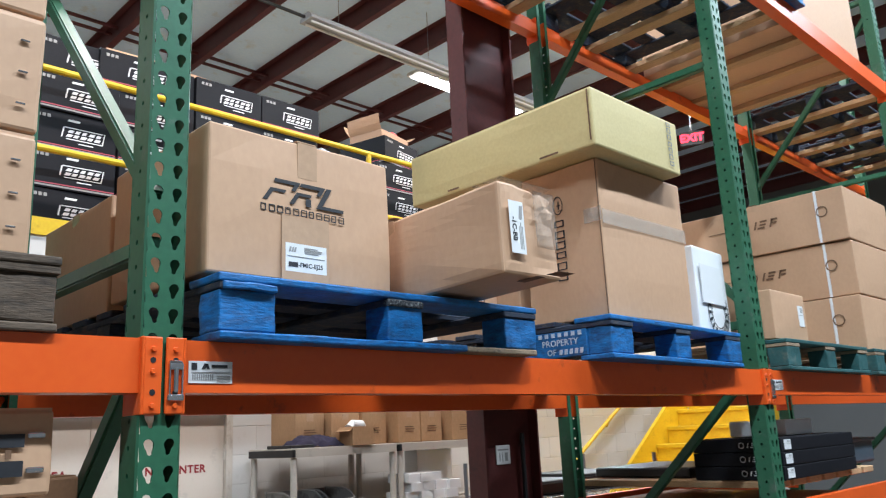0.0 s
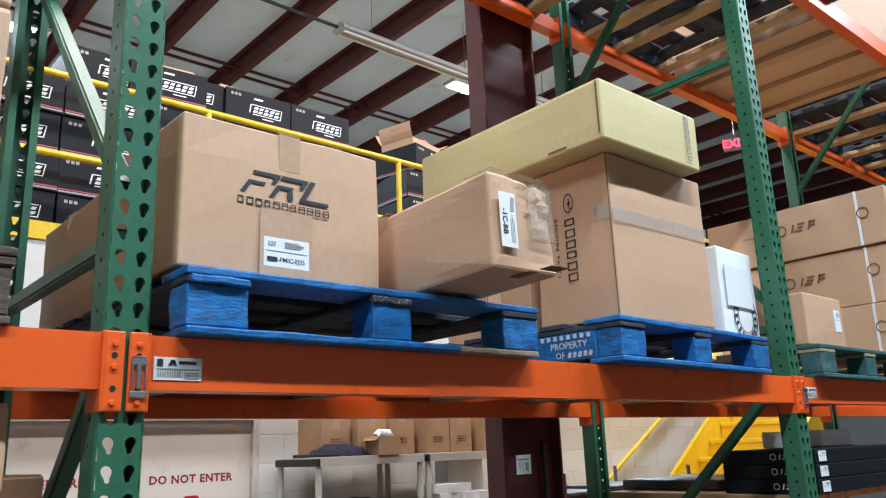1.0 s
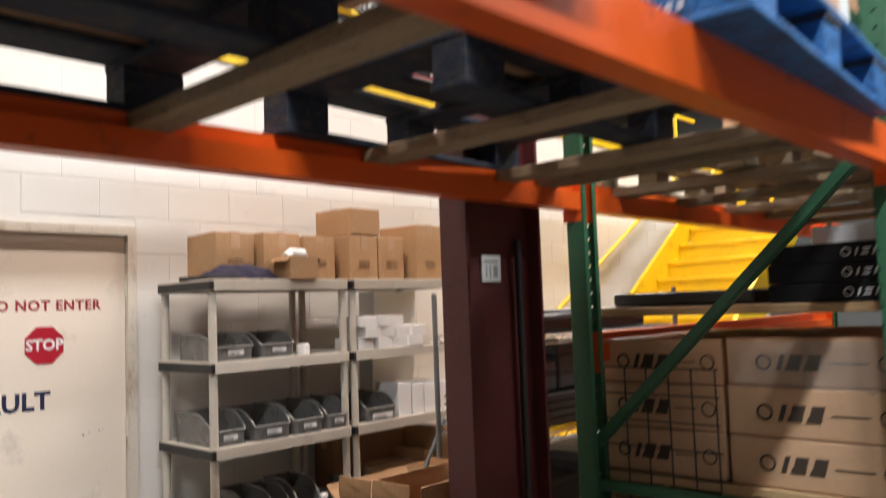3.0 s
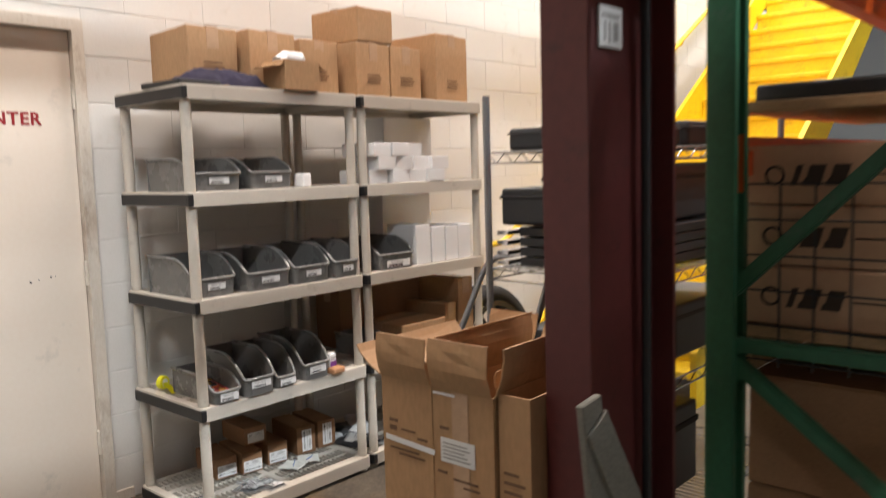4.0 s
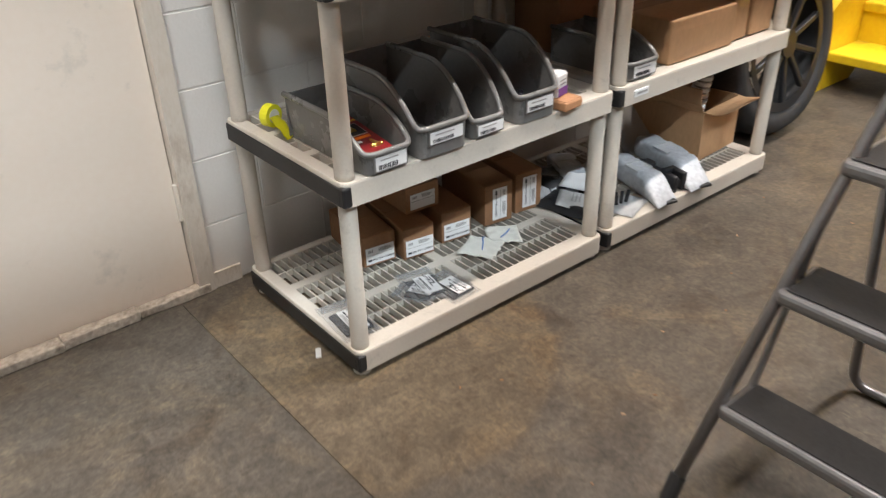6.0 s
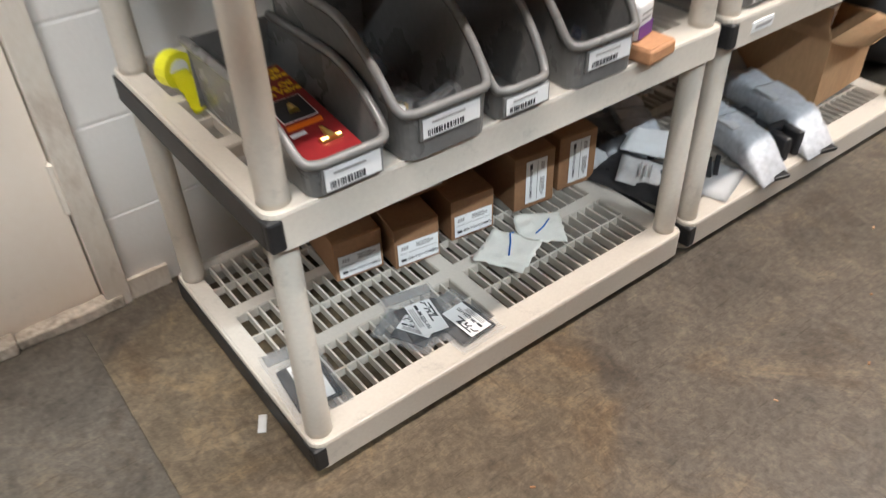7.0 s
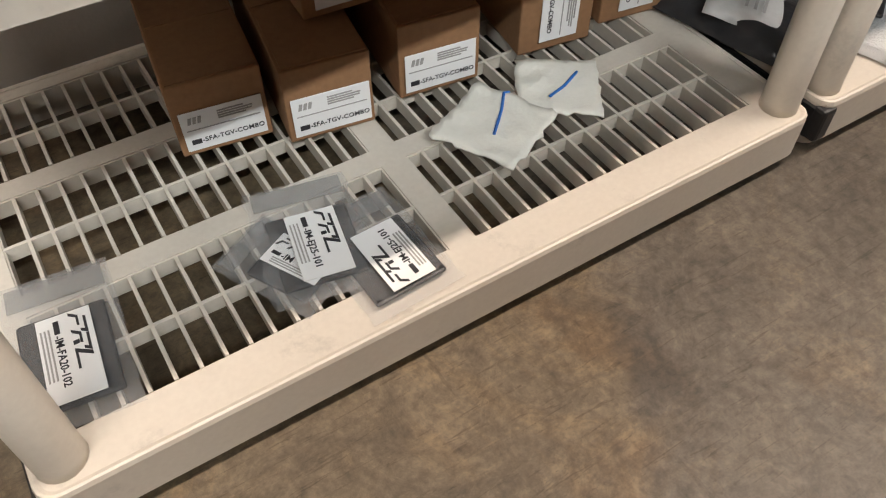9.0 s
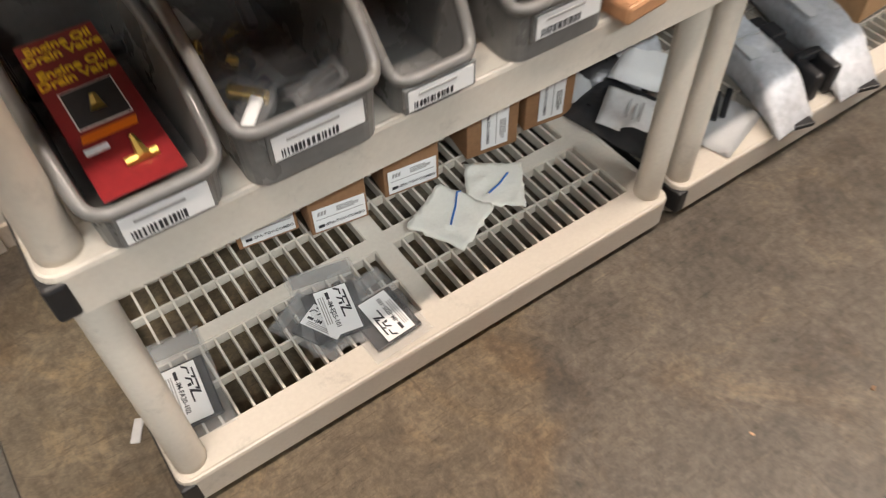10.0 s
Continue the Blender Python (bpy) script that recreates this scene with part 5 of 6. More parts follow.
for i in range(26):
    bx = rng.choice((3.464, 3.622, 3.622, 3.622, 3.940))
    px, py = bx + rng.uniform(-0.045, 0.045), 4.87 + rng.uniform(0.05, 0.24)
    if bx == 3.464:
        py = 5.07 + rng.uniform(0, 0.05)
    t = thing("bagged_sensor", "small bagged sensor lying in a grey bin", "part", (px, py, TOPS[1] + 0.012 + 0.02 * rng.random()), rng.uniform(0, 180), "small bagged parts", tilt=(rng.uniform(-25, 25), rng.uniform(-25, 25)))
    mt = rng.choice((BLACK, BLACK, CLOTH, LABEL, STEEL_GREY, BRASS))
    part("piece", slab(-0.022, -0.007, 0, 0.022, 0.007, 0.012, 0.003, 2), mt, t)
    part("bag", slab(-0.03, -0.016, -0.002, 0.034, 0.016, 0.015, 0.004, 2), POLY, t, "clear bag")

# bottom tier of the first unit: small brown boxes, bags, foam
Z1 = TOPS[0]
specs = [(3.638, 5.186, 0.106, 0.23, 0.097, 0), (3.753, 5.142, 0.104, 0.26, 0.100, 0), (3.899, 5.145, 0.106, 0.26, 0.102, 0), (4.072, 5.138, 0.106, 0.26, 0.138, 1), (4.204, 5.138, 0.104, 0.26, 0.138, 1)]
for i, (bx, by, w, d, h, upright) in enumerate(specs):
    b = carton("small brown carton with a white part label", w, d, h, (bx + 0.14 * d / 2, by + d / 2 * 0.99, Z1), -8 + rng.uniform(-1, 1), CARD_DARK, seed=80 + i, shift=0, tape="", bulge=0.0015, bevel=0.002, cuts=1, group="small labelled cartons")
    m = FRONT(0, -d / 2 - 0.0022, 0)
    if upright:
        m = m @ Matrix.Translation((0, h / 2, 0)) @ pose(0, 0, 0, 0, 0, -90)
        paper(b, -0.055, -0.025, 0.055, 0.030, m, bold="-SFA-TGV-COMBO", size=0.0092, brand=0.13)
    else:
        paper(b, -0.046, 0.008, 0.047, 0.062, m, bold="-SFA-TGV-COMBO", size=0.0088, brand=0.12)
b = carton("small brown carton lying across the others", 0.12, 0.22, 0.085, (3.83, 5.32, Z1 + 0.106), -4, CARD_DARK, seed=86, shift=0, tape="", bulge=0.001, bevel=0.002, cuts=1)
paper(b, -0.045, 0.01, 0.045, 0.06, FRONT(0, -0.1118, 0), bold="")


def parts_bag(label, at, turn, w, l, code, seed, spin=-90):
    t = thing("parts_bag", label, "bag", at, turn, group="labelled poly bags")
    bm = bmesh.new()
    nx, ny = 8, 10
    grid = {}
    r = random.Random(seed)
    for s, top in ((0, False), (1, True)):
        for i in range(nx + 1):
            for j in range(ny + 1):
                u, v = i / nx, j / ny
                k = (1 - (2 * u - 1) ** 4) * (1 - (2 * v - 1) ** 4)
                z = 0.001 + (0.010 * k + 0.006 * k * noise.noise(Vector((u * 6 + seed, v * 6, 0))) if top else 0.0)
                grid[s, i, j] = bm.verts.new((-w / 2 + w * u + 0.003 * r.uniform(-1, 1) * (u in (0, 1)), -l / 2 + l * v, z))
        for i in range(nx):
            for j in range(ny):
                q = [grid[s, i, j], grid[s, i + 1, j], grid[s, i + 1, j + 1], grid[s, i, j + 1]]
                bm.faces.new(q if top else q[::-1])
    part("film", bm, POLY, t, "clear crinkled poly film", True)
    part("gasket", slab(-w * 0.38, -l * 0.40, 0.002, w * 0.40, l * 0.19, 0.006, 0.003, 2), BLACK, t, "black part inside")
    part("header", slab(-w * 0.44, l * 0.30, 0.003, w * 0.44, l * 0.46, 0.0045, 0.0005, 1), clear_plastic("bag_header", (0.6, 0.6, 0.59), 0.35, 0.15), t, "clear sealed header strip")
    if code:
        lw, ll = w * 0.47, l * 0.54
        m = UP(0.004, -l * 0.13, 0.0135, spin)
        lab = part("label", slab(-ll / 2, -lw / 2, 0, ll / 2, lw / 2, 0.001, 0.0003, 1, m), LABEL, t, "white paper label")
        up = m @ Matrix.Translation((0, 0, 0.0012))
        slant_logo(lab, -ll * 0.42, lw * 0.10, ll * 0.62, lw * 0.30, up)
        marks([(-ll * 0.42, -lw * 0.19, -ll * 0.27, -lw * 0.09)], up, PRINT, lab)
        lettering(code, 0.0105, up @ Matrix.Translation((-ll * 0.25, -lw * 0.14, 0)), PRINT, lab, align="LEFT")
        marks([(-ll * 0.35, -lw * (0.30 + 0.07 * i), ll * 0.25, -lw * (0.27 + 0.07 * i)) for i in range(3)], up, PRINT_GREY, lab)
    return t


parts_bag("clear poly bag with a white part label on the shelf", (3.403, 5.009, Z1), -6, 0.105, 0.185, "-IM-FA20-102", 1)
parts_bag("clear poly bag with a white part label on the shelf", (3.655, 5.004, Z1 + 0.004), -11.5, 0.112, 0.165, "-IM-EJ25-101", 2)
parts_bag("clear poly bag with a white part label on the shelf", (3.706, 4.951, Z1 + 0.002), 3, 0.105, 0.155, "-IM-EJ25-101", 3, 90)
parts_bag("clear poly bag under the labelled bags", (3.618, 4.99, Z1 - 0.001), 28, 0.085, 0.125, "-IM", 4)

foam = thing("foam_pouch", "two thin white foam pouches marked with blue ink", "packaging", (3.338, 4.862, Z1), 0)
for i, (fx, fy, ft, fw) in enumerate(((0.574, 0.181, 26, 0.112), (0.682, 0.200, -34, 0.104))):
    bm = bmesh.new()
    n = 12
    g = [[bm.verts.new((-fw / 2 + fw * a / n + 0.005 * noise.noise(Vector((a * .5, b_ * .6, i))), -fw / 2 + fw * b_ / n + 0.005 * noise.noise(Vector((a * .8, b_ * .5, i + 5))), 0.006 + 0.003 * (1 - i) + 0.006 * noise.noise(Vector((a * 0.4, b_ * 0.4, i * 3))))) for b_ in range(n + 1)] for a in range(n + 1)]
    for a in range(n):
        for b_ in range(n):
            bm.faces.new((g[a][b_], g[a + 1][b_], g[a + 1][b_ + 1], g[a][b_ + 1]))
    ext = bmesh.ops.extrude_face_region(bm, geom=bm.faces[:])
    for v in [e for e in ext["geom"] if isinstance(e, bmesh.types.BMVert)]:
        v.co.z += 0.0025
    bm.transform(pose(fx, fy, 0, 0, 0, ft))
    part("sheet", bm, FOAM, foam, "", True)
for line in (((0.621, 0.217, 0.0125), (0.614, 0.219, 0.0135), (0.594, 0.195, 0.0135), (0.561, 0.163, 0.0135)), ((0.716, 0.206, 0.0115), (0.711, 0.204, 0.0115), (0.687, 0.193, 0.0115), (0.659, 0.186, 0.0115))):
    part("ink_stroke", bar(line, 0.0019, 5), BLUE_INK, foam, "blue pen stroke")

# bottom tier between the units and in the second unit
def foam_sleeve(label, at, turn, w, l, h, seed):
    """A soft square sleeve, pinched to a lip at its front end."""
    t = thing("wrapped_part", label, "package", at, turn, group="parts in white sleeves")
    bm = bmesh.new()
    n, k = 16, 20
    rings = []
    for i in range(n + 1):
        v = i / n
        lip = min(1.0, 0.10 + v * 3.2)
        ring = []
        for j in range(k):
            a = 2 * math.pi * j / k
            c, s = math.cos(a), math.sin(a)
            c, s = math.copysign(abs(c) ** 0.55, c), math.copysign(abs(s) ** 0.55, s)
            up = noise.noise(Vector((i * 0.55, j * 0.7, seed * 3.1)))
            ring.append(bm.verts.new(((w / 2) * c * (1.12 - 0.12 * lip + 0.10 * up), -l / 2 + l * v + 0.02 * c * (1 - lip), h * 0.45 * lip + 0.004 + h * 0.5 * s * lip * (1 + (0.22 * up if s > 0 else 0)) * (1 - 0.12 * v))))
        rings.append(ring)
    for a, b_ in zip(rings, rings[1:]):
        for j in range(k):
            bm.faces.new((a[j], a[(j + 1) % k], b_[(j + 1) % k], b_[j]))
    bm.faces.new(rings[0][::-1])
    bm.faces.new(rings[-1])
    low = min(v.co.z for v in bm.verts)
    for v in bm.verts:
        v.co.z -= low
    part("sleeve", bm, SLEEVE, t, "white foam sleeve", True)
    part("fold", slab(-w * 0.42, -l * 0.02, h * 0.90, w * 0.40, l * 0.20, h * 0.935, 0.004, 2, pose(0, 0, 0, 2, 0, 6)), BUBBLE, t, "flap of clear film")
    part("black_end", slab(-w * 0.05, -l / 2 - 0.004, 0.004, w * 0.45, -l / 2 + 0.03, 0.014, 0.003, 2, pose(0, 0, 0, 0, 0, 0)), BLACK, t, "black part showing")
    return t


foam_sleeve("part in a creased white foam sleeve", (4.605, 4.985, Z1), -16, 0.088, 0.285, 0.085, 1)
foam_sleeve("part in a creased white foam sleeve", (4.800, 5.005, Z1), -17, 0.100, 0.33, 0.090, 2)
foam_sleeve("part in a creased white foam sleeve behind the others", (4.475, 5.20, Z1), -30, 0.10, 0.24, 0.060, 3)

t = thing("black_bracket", "glossy black moulded bracket between white sleeves", "part", (4.700, 4.99, Z1), -10)
part("arm", slab(-0.028, -0.095, 0.004, 0.028, 0.12, 0.040, 0.008, 2), BLACK, t)
part("hook", slab(-0.032, -0.110, 0, -0.012, -0.035, 0.062, 0.006, 2), BLACK, t)
part("hook", slab(0.012, -0.105, 0, 0.034, -0.045, 0.066, 0.006, 2), BLACK, t)
part("bridge", slab(-0.03, -0.055, 0.05, 0.032, -0.035, 0.068, 0.005, 2), BLACK, t)
part("clip", slab(-0.020, 0.03, 0.036, 0.018, 0.075, 0.058, 0.005, 2), BLACK, t)

t = thing("clear_bag", "clear poly bag standing behind the white sleeves", "bag", (4.90, 5.16, Z1), -20)
bm = bmesh.new()
rows_ = [[bm.verts.new((-0.13 + 0.26 * u / 8 * (1 - 0.07 * v) + 0.01 * v, 0.02 * noise.noise(Vector((u * 0.6, v * 0.5, 3))) + 0.028 * v, 0.004 + 0.030 * v)) for u in range(9)] for v in range(8)]
for a, b_ in zip(rows_, rows_[1:]):
    for j in range(8):
        bm.faces.new((a[j], a[j + 1], b_[j + 1], b_[j]))
bmesh.ops.solidify(bm, geom=bm.faces[:], thickness=0.003)
part("film", bm, clear_plastic("clear_film", (0.8, 0.82, 0.84), 0.38, 0.1), t, "", True)


def packet(label, at, turn, w, l, h, tilt, mat, seed):
    """A soft flat packet with wrinkled faces and a printed front."""
    t = thing("paper_packet", label, "packet", at, turn, "paper packets", tilt=tilt)
    bm = bmesh.new()
    n = 8
    g = {}
    for s in (0, 1):
        for i in range(n + 1):
            for j in range(n + 1):
                u, v = i / n, j / n
                e = (1 - (2 * u - 1) ** 6) * (1 - (2 * v - 1) ** 6)
                g[s, i, j] = bm.verts.new(((u - 0.5) * w + 0.004 * noise.noise(Vector((v * 4, seed, s))), (v - 0.5) * l, (0.15 * h if not s else h * (0.2 + 0.8 * e * (1 + 0.35 * noise.noise(Vector((u * 4 + seed, v * 4, 1))))))))
        for i in range(n):
            for j in range(n):
                q = [g[s, i, j], g[s, i + 1, j], g[s, i + 1, j + 1], g[s, i, j + 1]]
                bm.faces.new(q if s else q[::-1])
    for i in range(n):
        for a, b_ in (((i, 0), (i + 1, 0)), ((i + 1, n), (i, n)), ((n, i), (n, i + 1)), ((0, i + 1), (0, i))):
            bm.faces.new((g[0, a[0], a[1]], g[0, b_[0], b_[1]], g[1, b_[0], b_[1]], g[1, a[0], a[1]]))
    part("cover", bm, mat, t, "", True)
    return t


PAPER_GREY = material("grey_paper", (0.50, 0.495, 0.485), 0.6, vary=0.10, scale=18, grain=60, bump=0.5)
BLACK_FILM = material("black_film", (0.025, 0.025, 0.027), 0.3, vary=0.3, scale=18, grain=40, bump=0.9)
packet("crumpled black poly packet on the shelf", (4.335, 5.06, Z1), 12, 0.16, 0.22, 0.028, (0, 0), BLACK_FILM, 1)
packet("crumpled black poly packet on the shelf", (4.40, 5.22, Z1), -20, 0.16, 0.20, 0.045, (0, 0), BLACK_FILM, 2)
packet("plain white paper packet lying on a black one", (4.435, 5.115, Z1 + 0.030), 32, 0.115, 0.13, 0.024, (4, 0), LABEL, 3)
p = packet("grey printed paper packet lying on a black one", (4.325, 5.045, Z1 + 0.026), 34, 0.10, 0.11, 0.012, (9, -6), PAPER_GREY, 4)
marks([(-0.028, -0.02 + 0.012 * i, 0.022 - 0.008 * (i % 2), -0.016 + 0.012 * i) for i in range(3)], UP(0, 0, 0.0175), PRINT_GREY, p)
packet("small clear packet beside the brown cartons", (4.285, 5.20, Z1), 20, 0.09, 0.14, 0.035, (0, 0), BUBBLE, 5)
packet("thin frosted film sheet on the shelf", (4.47, 4.935, Z1), 18, 0.15, 0.09, 0.006, (0, 0), BUBBLE, 6)
for i in range(3):
    t = thing("black_gasket", "thin black gasket strip lying on the shelf", "gasket", (4.47 + 0.022 * i, 4.985 - 0.006 * i, Z1 + 0.0055), 40 - 4 * i, "black gaskets")
    part("strip", slab(-0.045, -0.006, 0, 0.045, 0.006, 0.006, 0.002, 1), BLACK, t)


def open_carton(label, dx, dy, dz, at, turn=0.0, mat=CARD, flaps=((0, 60), (1, 60), (2, 60), (3, 60)), fl=None, tk=0.004, group="", contents=True):
    """An open carton: four walls, a base and hinged flaps. flaps: (side, degrees out from upright); sides -x, -y, +x, +y."""
    t = thing("open_carton", label, "box", at, turn, group)
    hx, hy = dx / 2, dy / 2
    bm = bmesh.new()
    ring = lambda i, z: [bm.verts.new((sx * (hx - i), sy * (hy - i), z)) for sx, sy in ((-1, -1), (1, -1), (1, 1), (-1, 1))]
    o0, o1, i1, i0 = ring(0, 0), ring(0, dz), ring(tk, dz), ring(tk, tk)
    for p, q in ((o0, o1), (o1, i1), (i1, i0)):
        for k in range(4):
            bm.faces.new((p[k], p[(k + 1) % 4], q[(k + 1) % 4], q[k]))
    bm.faces.new(o0[::-1])
    bm.faces.new(i0)
    bmesh.ops.recalc_face_normals(bm, faces=bm.faces[:])
    part("body", bm, mat, t)
    f = fl or min(dx, dy) / 2
    for side, deg in flaps:
        ln = (dy if side in (0, 2) else dx) - 0.004
        n = 5
        bm = bmesh.new()
        rows = []
        for i in range(n + 1):
            v = f * i / n
            bend = 0.010 * math.sin(v / f * math.pi)
            rows.append([(bm.verts.new((-ln / 2 + ln * j / 4 * 1.0, bend + 0.004 * noise.noise(Vector((i, j, side + dx))), v)), bm.verts.new((-ln / 2 + ln * j / 4, bend + tk * 0.8 + 0.004 * noise.noise(Vector((i, j, side + dx))), v))) for j in range(5)])
        for i in range(n):
            for j in range(4):
                bm.faces.new((rows[i][j][0], rows[i][j + 1][0], rows[i + 1][j + 1][0], rows[i + 1][j][0]))
                bm.faces.new((rows[i][j][1], rows[i + 1][j][1], rows[i + 1][j + 1][1], rows[i][j + 1][1]))
        for j in range(4):
            bm.faces.new((rows[n][j][0], rows[n][j + 1][0], rows[n][j + 1][1], rows[n][j][1]))
        for i in range(n):
            for j in (0, 4):
                bm.faces.new((rows[i][j][0], rows[i + 1][j][0], rows[i + 1][j][1], rows[i][j][1]))
        bmesh.ops.recalc_face_normals(bm, faces=bm.faces[:])
        # hinge along the top of the wall, leaning out by deg
        m = {0: pose(-hx, 0, dz, 0, 0, 90), 1: pose(0, -hy, dz, 0, 0, 180), 2: pose(hx, 0, dz, 0, 0, -90), 3: pose(0, hy, dz, 0, 0, 0)}[side] @ pose(0, 0, 0, -deg, 0, 0)
        bm.transform(m)
        part("flap", bm, mat, t)
    return t


t = open_carton("open brown carton lying on the bottom shelf", 0.26, 0.30, 0.19, (5.06, 5.15, Z1), 4, CARD_KRAFT, ((1, 75), (0, 20)), 0.10)
coil = thing("ribbed_part", "white ribbed plastic sleeve standing in an open carton", "part", (5.01, 5.10, Z1 + 0.005), 0, tilt=(6, 4))
for k in range(9):
    part("rib", bar([(0, 0, 0.10 + 0.022 * k), (0, 0, 0.112 + 0.022 * k)], 0.034, 14), WHITE_CARD, coil)
part("core", bar([(0, 0, 0), (0, 0, 0.29)], 0.026, 12), STEEL_GREY, coil, "dark grey core")
b = carton("brown carton on the shelf beside an open one", 0.34, 0.36, 0.135, (4.72, 5.08, TOPS[1]), 0, CARD_KRAFT, seed=90, shift=0)
b = carton("brown carton standing on the shelf", 0.10, 0.30, 0.20, (4.95, 5.07, TOPS[1]), 3, CARD_KRAFT, seed=91, shift=0, tape="y")
b = carton("tall brown carton at the end of the shelf", 0.13, 0.34, 0.33, (5.09, 5.09, TOPS[1]), 0, CARD_KRAFT, seed=92, shift=0, tape="y")
b = carton("dark brown carton at the back of the shelf", 0.62, 0.2, 0.32, (4.70, 5.31, TOPS[1]), 0, CARD_DARK, seed=93, shift=0)

# white boxes
rng = random.Random(21)
for i in range(11):
    r_, c = divmod(i, 4)
    carton("small plain white cardboard box in a stack", 0.125, 0.22, 0.065, (4.41 + 0.135 * c + 0.03 * (r_ % 2) + rng.uniform(-.008, .008), 4.99 + rng.uniform(-0.02, 0.02), TOPS[3] + 0.067 * r_), rng.uniform(-5, 5), WHITE_CARD, seed=100 + i, shift=0, tape="", bulge=0.001, bevel=0.002, cuts=1, group="small white boxes")
for i, (bx, bw, bh) in enumerate(((4.72, 0.11, 0.21), (4.84, 0.10, 0.19), (4.95, 0.10, 0.185), (5.06, 0.10, 0.19))):
    carton("upright plain white cardboard box", bw, 0.22, bh, (bx, 5.00, TOPS[2]), rng.uniform(-3, 3), WHITE_CARD, seed=115 + i, shift=0, tape="", bulge=0.001, bevel=0.002, cuts=1, group="upright white boxes")
carton("large white cardboard box standing behind", 0.40, 0.16, 0.36, (5.0, 5.33, TOPS[3]), 0, WHITE_CARD, seed=120, shift=0, tape="", bulge=0.002)
carton("large white cardboard box standing behind", 0.40, 0.14, 0.36, (4.98, 5.33, TOPS[2]), 0, WHITE_CARD, seed=121, shift=0, tape="", bulge=0.002)

# on top of the units
Z5 = TOPS[4]
for i, (x0, x1, y0, dep, h, lbl) in enumerate(((3.50, 3.74, 5.06, 0.34, 0.27, "brown carton with printed marks on top of the shelving"), (3.76, 4.02, 5.02, 0.36, 0.275, "brown carton with printed marks on top of the shelving"), (4.09, 4.32, 5.06, 0.32, 0.27, "brown carton on top of the shelving"), (4.38, 4.62, 5.0, 0.34, 0.28, "brown carton with faint print on top of the shelving"), (4.64, 4.86, 5.0, 0.34, 0.28, "brown carton with faint print on top of the shelving"), (4.92, 5.2, 4.96, 0.34, 0.37, "tall brown carton with faint print on top of the shelving"))):
    b = carton(lbl, x1 - x0, dep, h, ((x0 + x1) / 2, y0 + dep / 2, Z5), rng.uniform(-3, 3), CARD_KRAFT, seed=130 + i, shift=0, tape="y", group="cartons on the shelving")
    marks([(-0.05, 0.08 + 0.018 * k, 0.04 + 0.01 * (k % 2), 0.086 + 0.018 * k) for k in range(3)], FRONT(0, -dep / 2 - 0.005, 0), PRINT_BROWN, b)
b = carton("brown carton stacked on another carton", 0.25, 0.34, 0.17, (4.52, 5.17, Z5 + 0.286), 2, CARD_KRAFT, seed=140, shift=0)
t = open_carton("small open carton stuffed with white paper", 0.19, 0.16, 0.13, (3.92, 4.92, Z5), 0, CARD_KRAFT, ((0, 120), (2, 120)), 0.06)
part("paper", bar([(-0.07, 0, 0.12), (-0.02, 0.02, 0.15), (0.03, -0.02, 0.145), (0.07, 0.02, 0.12)], 0.032, 9), LABEL, t, "crumpled white paper")
cloth = thing("folded_cloth", "crumpled dark purple cloth on the shelf top", "cloth", (3.60, 5.0, Z5), 0)
bm = bmesh.new()
n = 18
g = [[bm.verts.new((-0.22 + 0.44 * a / n, -0.09 + 0.2 * b_ / n, max(0.002, 0.072 * (1 - (2 * a / n - 1) ** 4) * (1 - (2 * b_ / n - 1) ** 4) + 0.03 * noise.noise(Vector((a * .45, b_ * .5, 2)))))) for b_ in range(n + 1)] for a in range(n + 1)]
for a in range(n):
    for b_ in range(n):
        bm.faces.new((g[a][b_], g[a + 1][b_], g[a + 1][b_ + 1], g[a][b_ + 1]))
part("folds", bm, CLOTH, cloth, "", True)
t = thing("black_tray", "flat black plastic tray on the shelf top", "tray", (3.43, 4.98, Z5), 3)
part("tray", slab(-0.09, -0.08, 0, 0.11, 0.2, 0.022, 0.005, 2), BLACK, t)

# ---- carton stack beside the column ----


def tall_carton(label, y0, y1, z0, z1, x0=3.02, dx=0.40, strap=None, seed=0):
    b = carton(label, dx, y1 - y0, z1 - z0, (x0 + dx / 2, (y0 + y1) / 2, z0), 0, CARD_KRAFT, seed=seed, shift=0, tape="", bulge=0.003, group="stacked tall cartons")
    m = LEFT(-dx / 2 - 0.0045, 0, 0)
    w = (y1 - y0) / 2
    if strap:
        part("strap", slab(-w + 0.002, strap, 0, w - 0.002, strap + 0.014, 0.0012, 0.0003, 1, m), STRAP, b, "white tape strip")
    marks([(-w * 0.7, 0.10 + 0.025 * k, w * (0.1 + 0.2 * (k % 3)), 0.106 + 0.025 * k) for k in range(4)], m, PRINT_BROWN, b)
    return b


t = open_carton("open empty carton with its flaps raised on a stack", 0.40, 0.172, 0.335, (3.22, 3.358, 0.645), 0, CARD_KRAFT, ((0, 6), (3, 55), (1, 4), (2, 25)), 0.115, group="stacked tall cartons")
m = LEFT(-0.2012, 0, 0)
part("strap", slab(-0.084, 0.168, 0, 0.084, 0.182, 0.0012, 0.0003, 1, m @ pose(0, 0, 0, 0, 0, -3)), STRAP, t, "white tape strip")
marks([(-0.06, 0.20, -0.035, 0.212), (-0.06, 0.222, -0.03, 0.230), (-0.02, 0.205, 0.03, 0.209), (0.035, 0.19, 0.07, 0.196), (-0.06, 0.152, 0.04, 0.157), (-0.03, 0.14, 0.06, 0.145)], m, PRINT_BROWN, t)
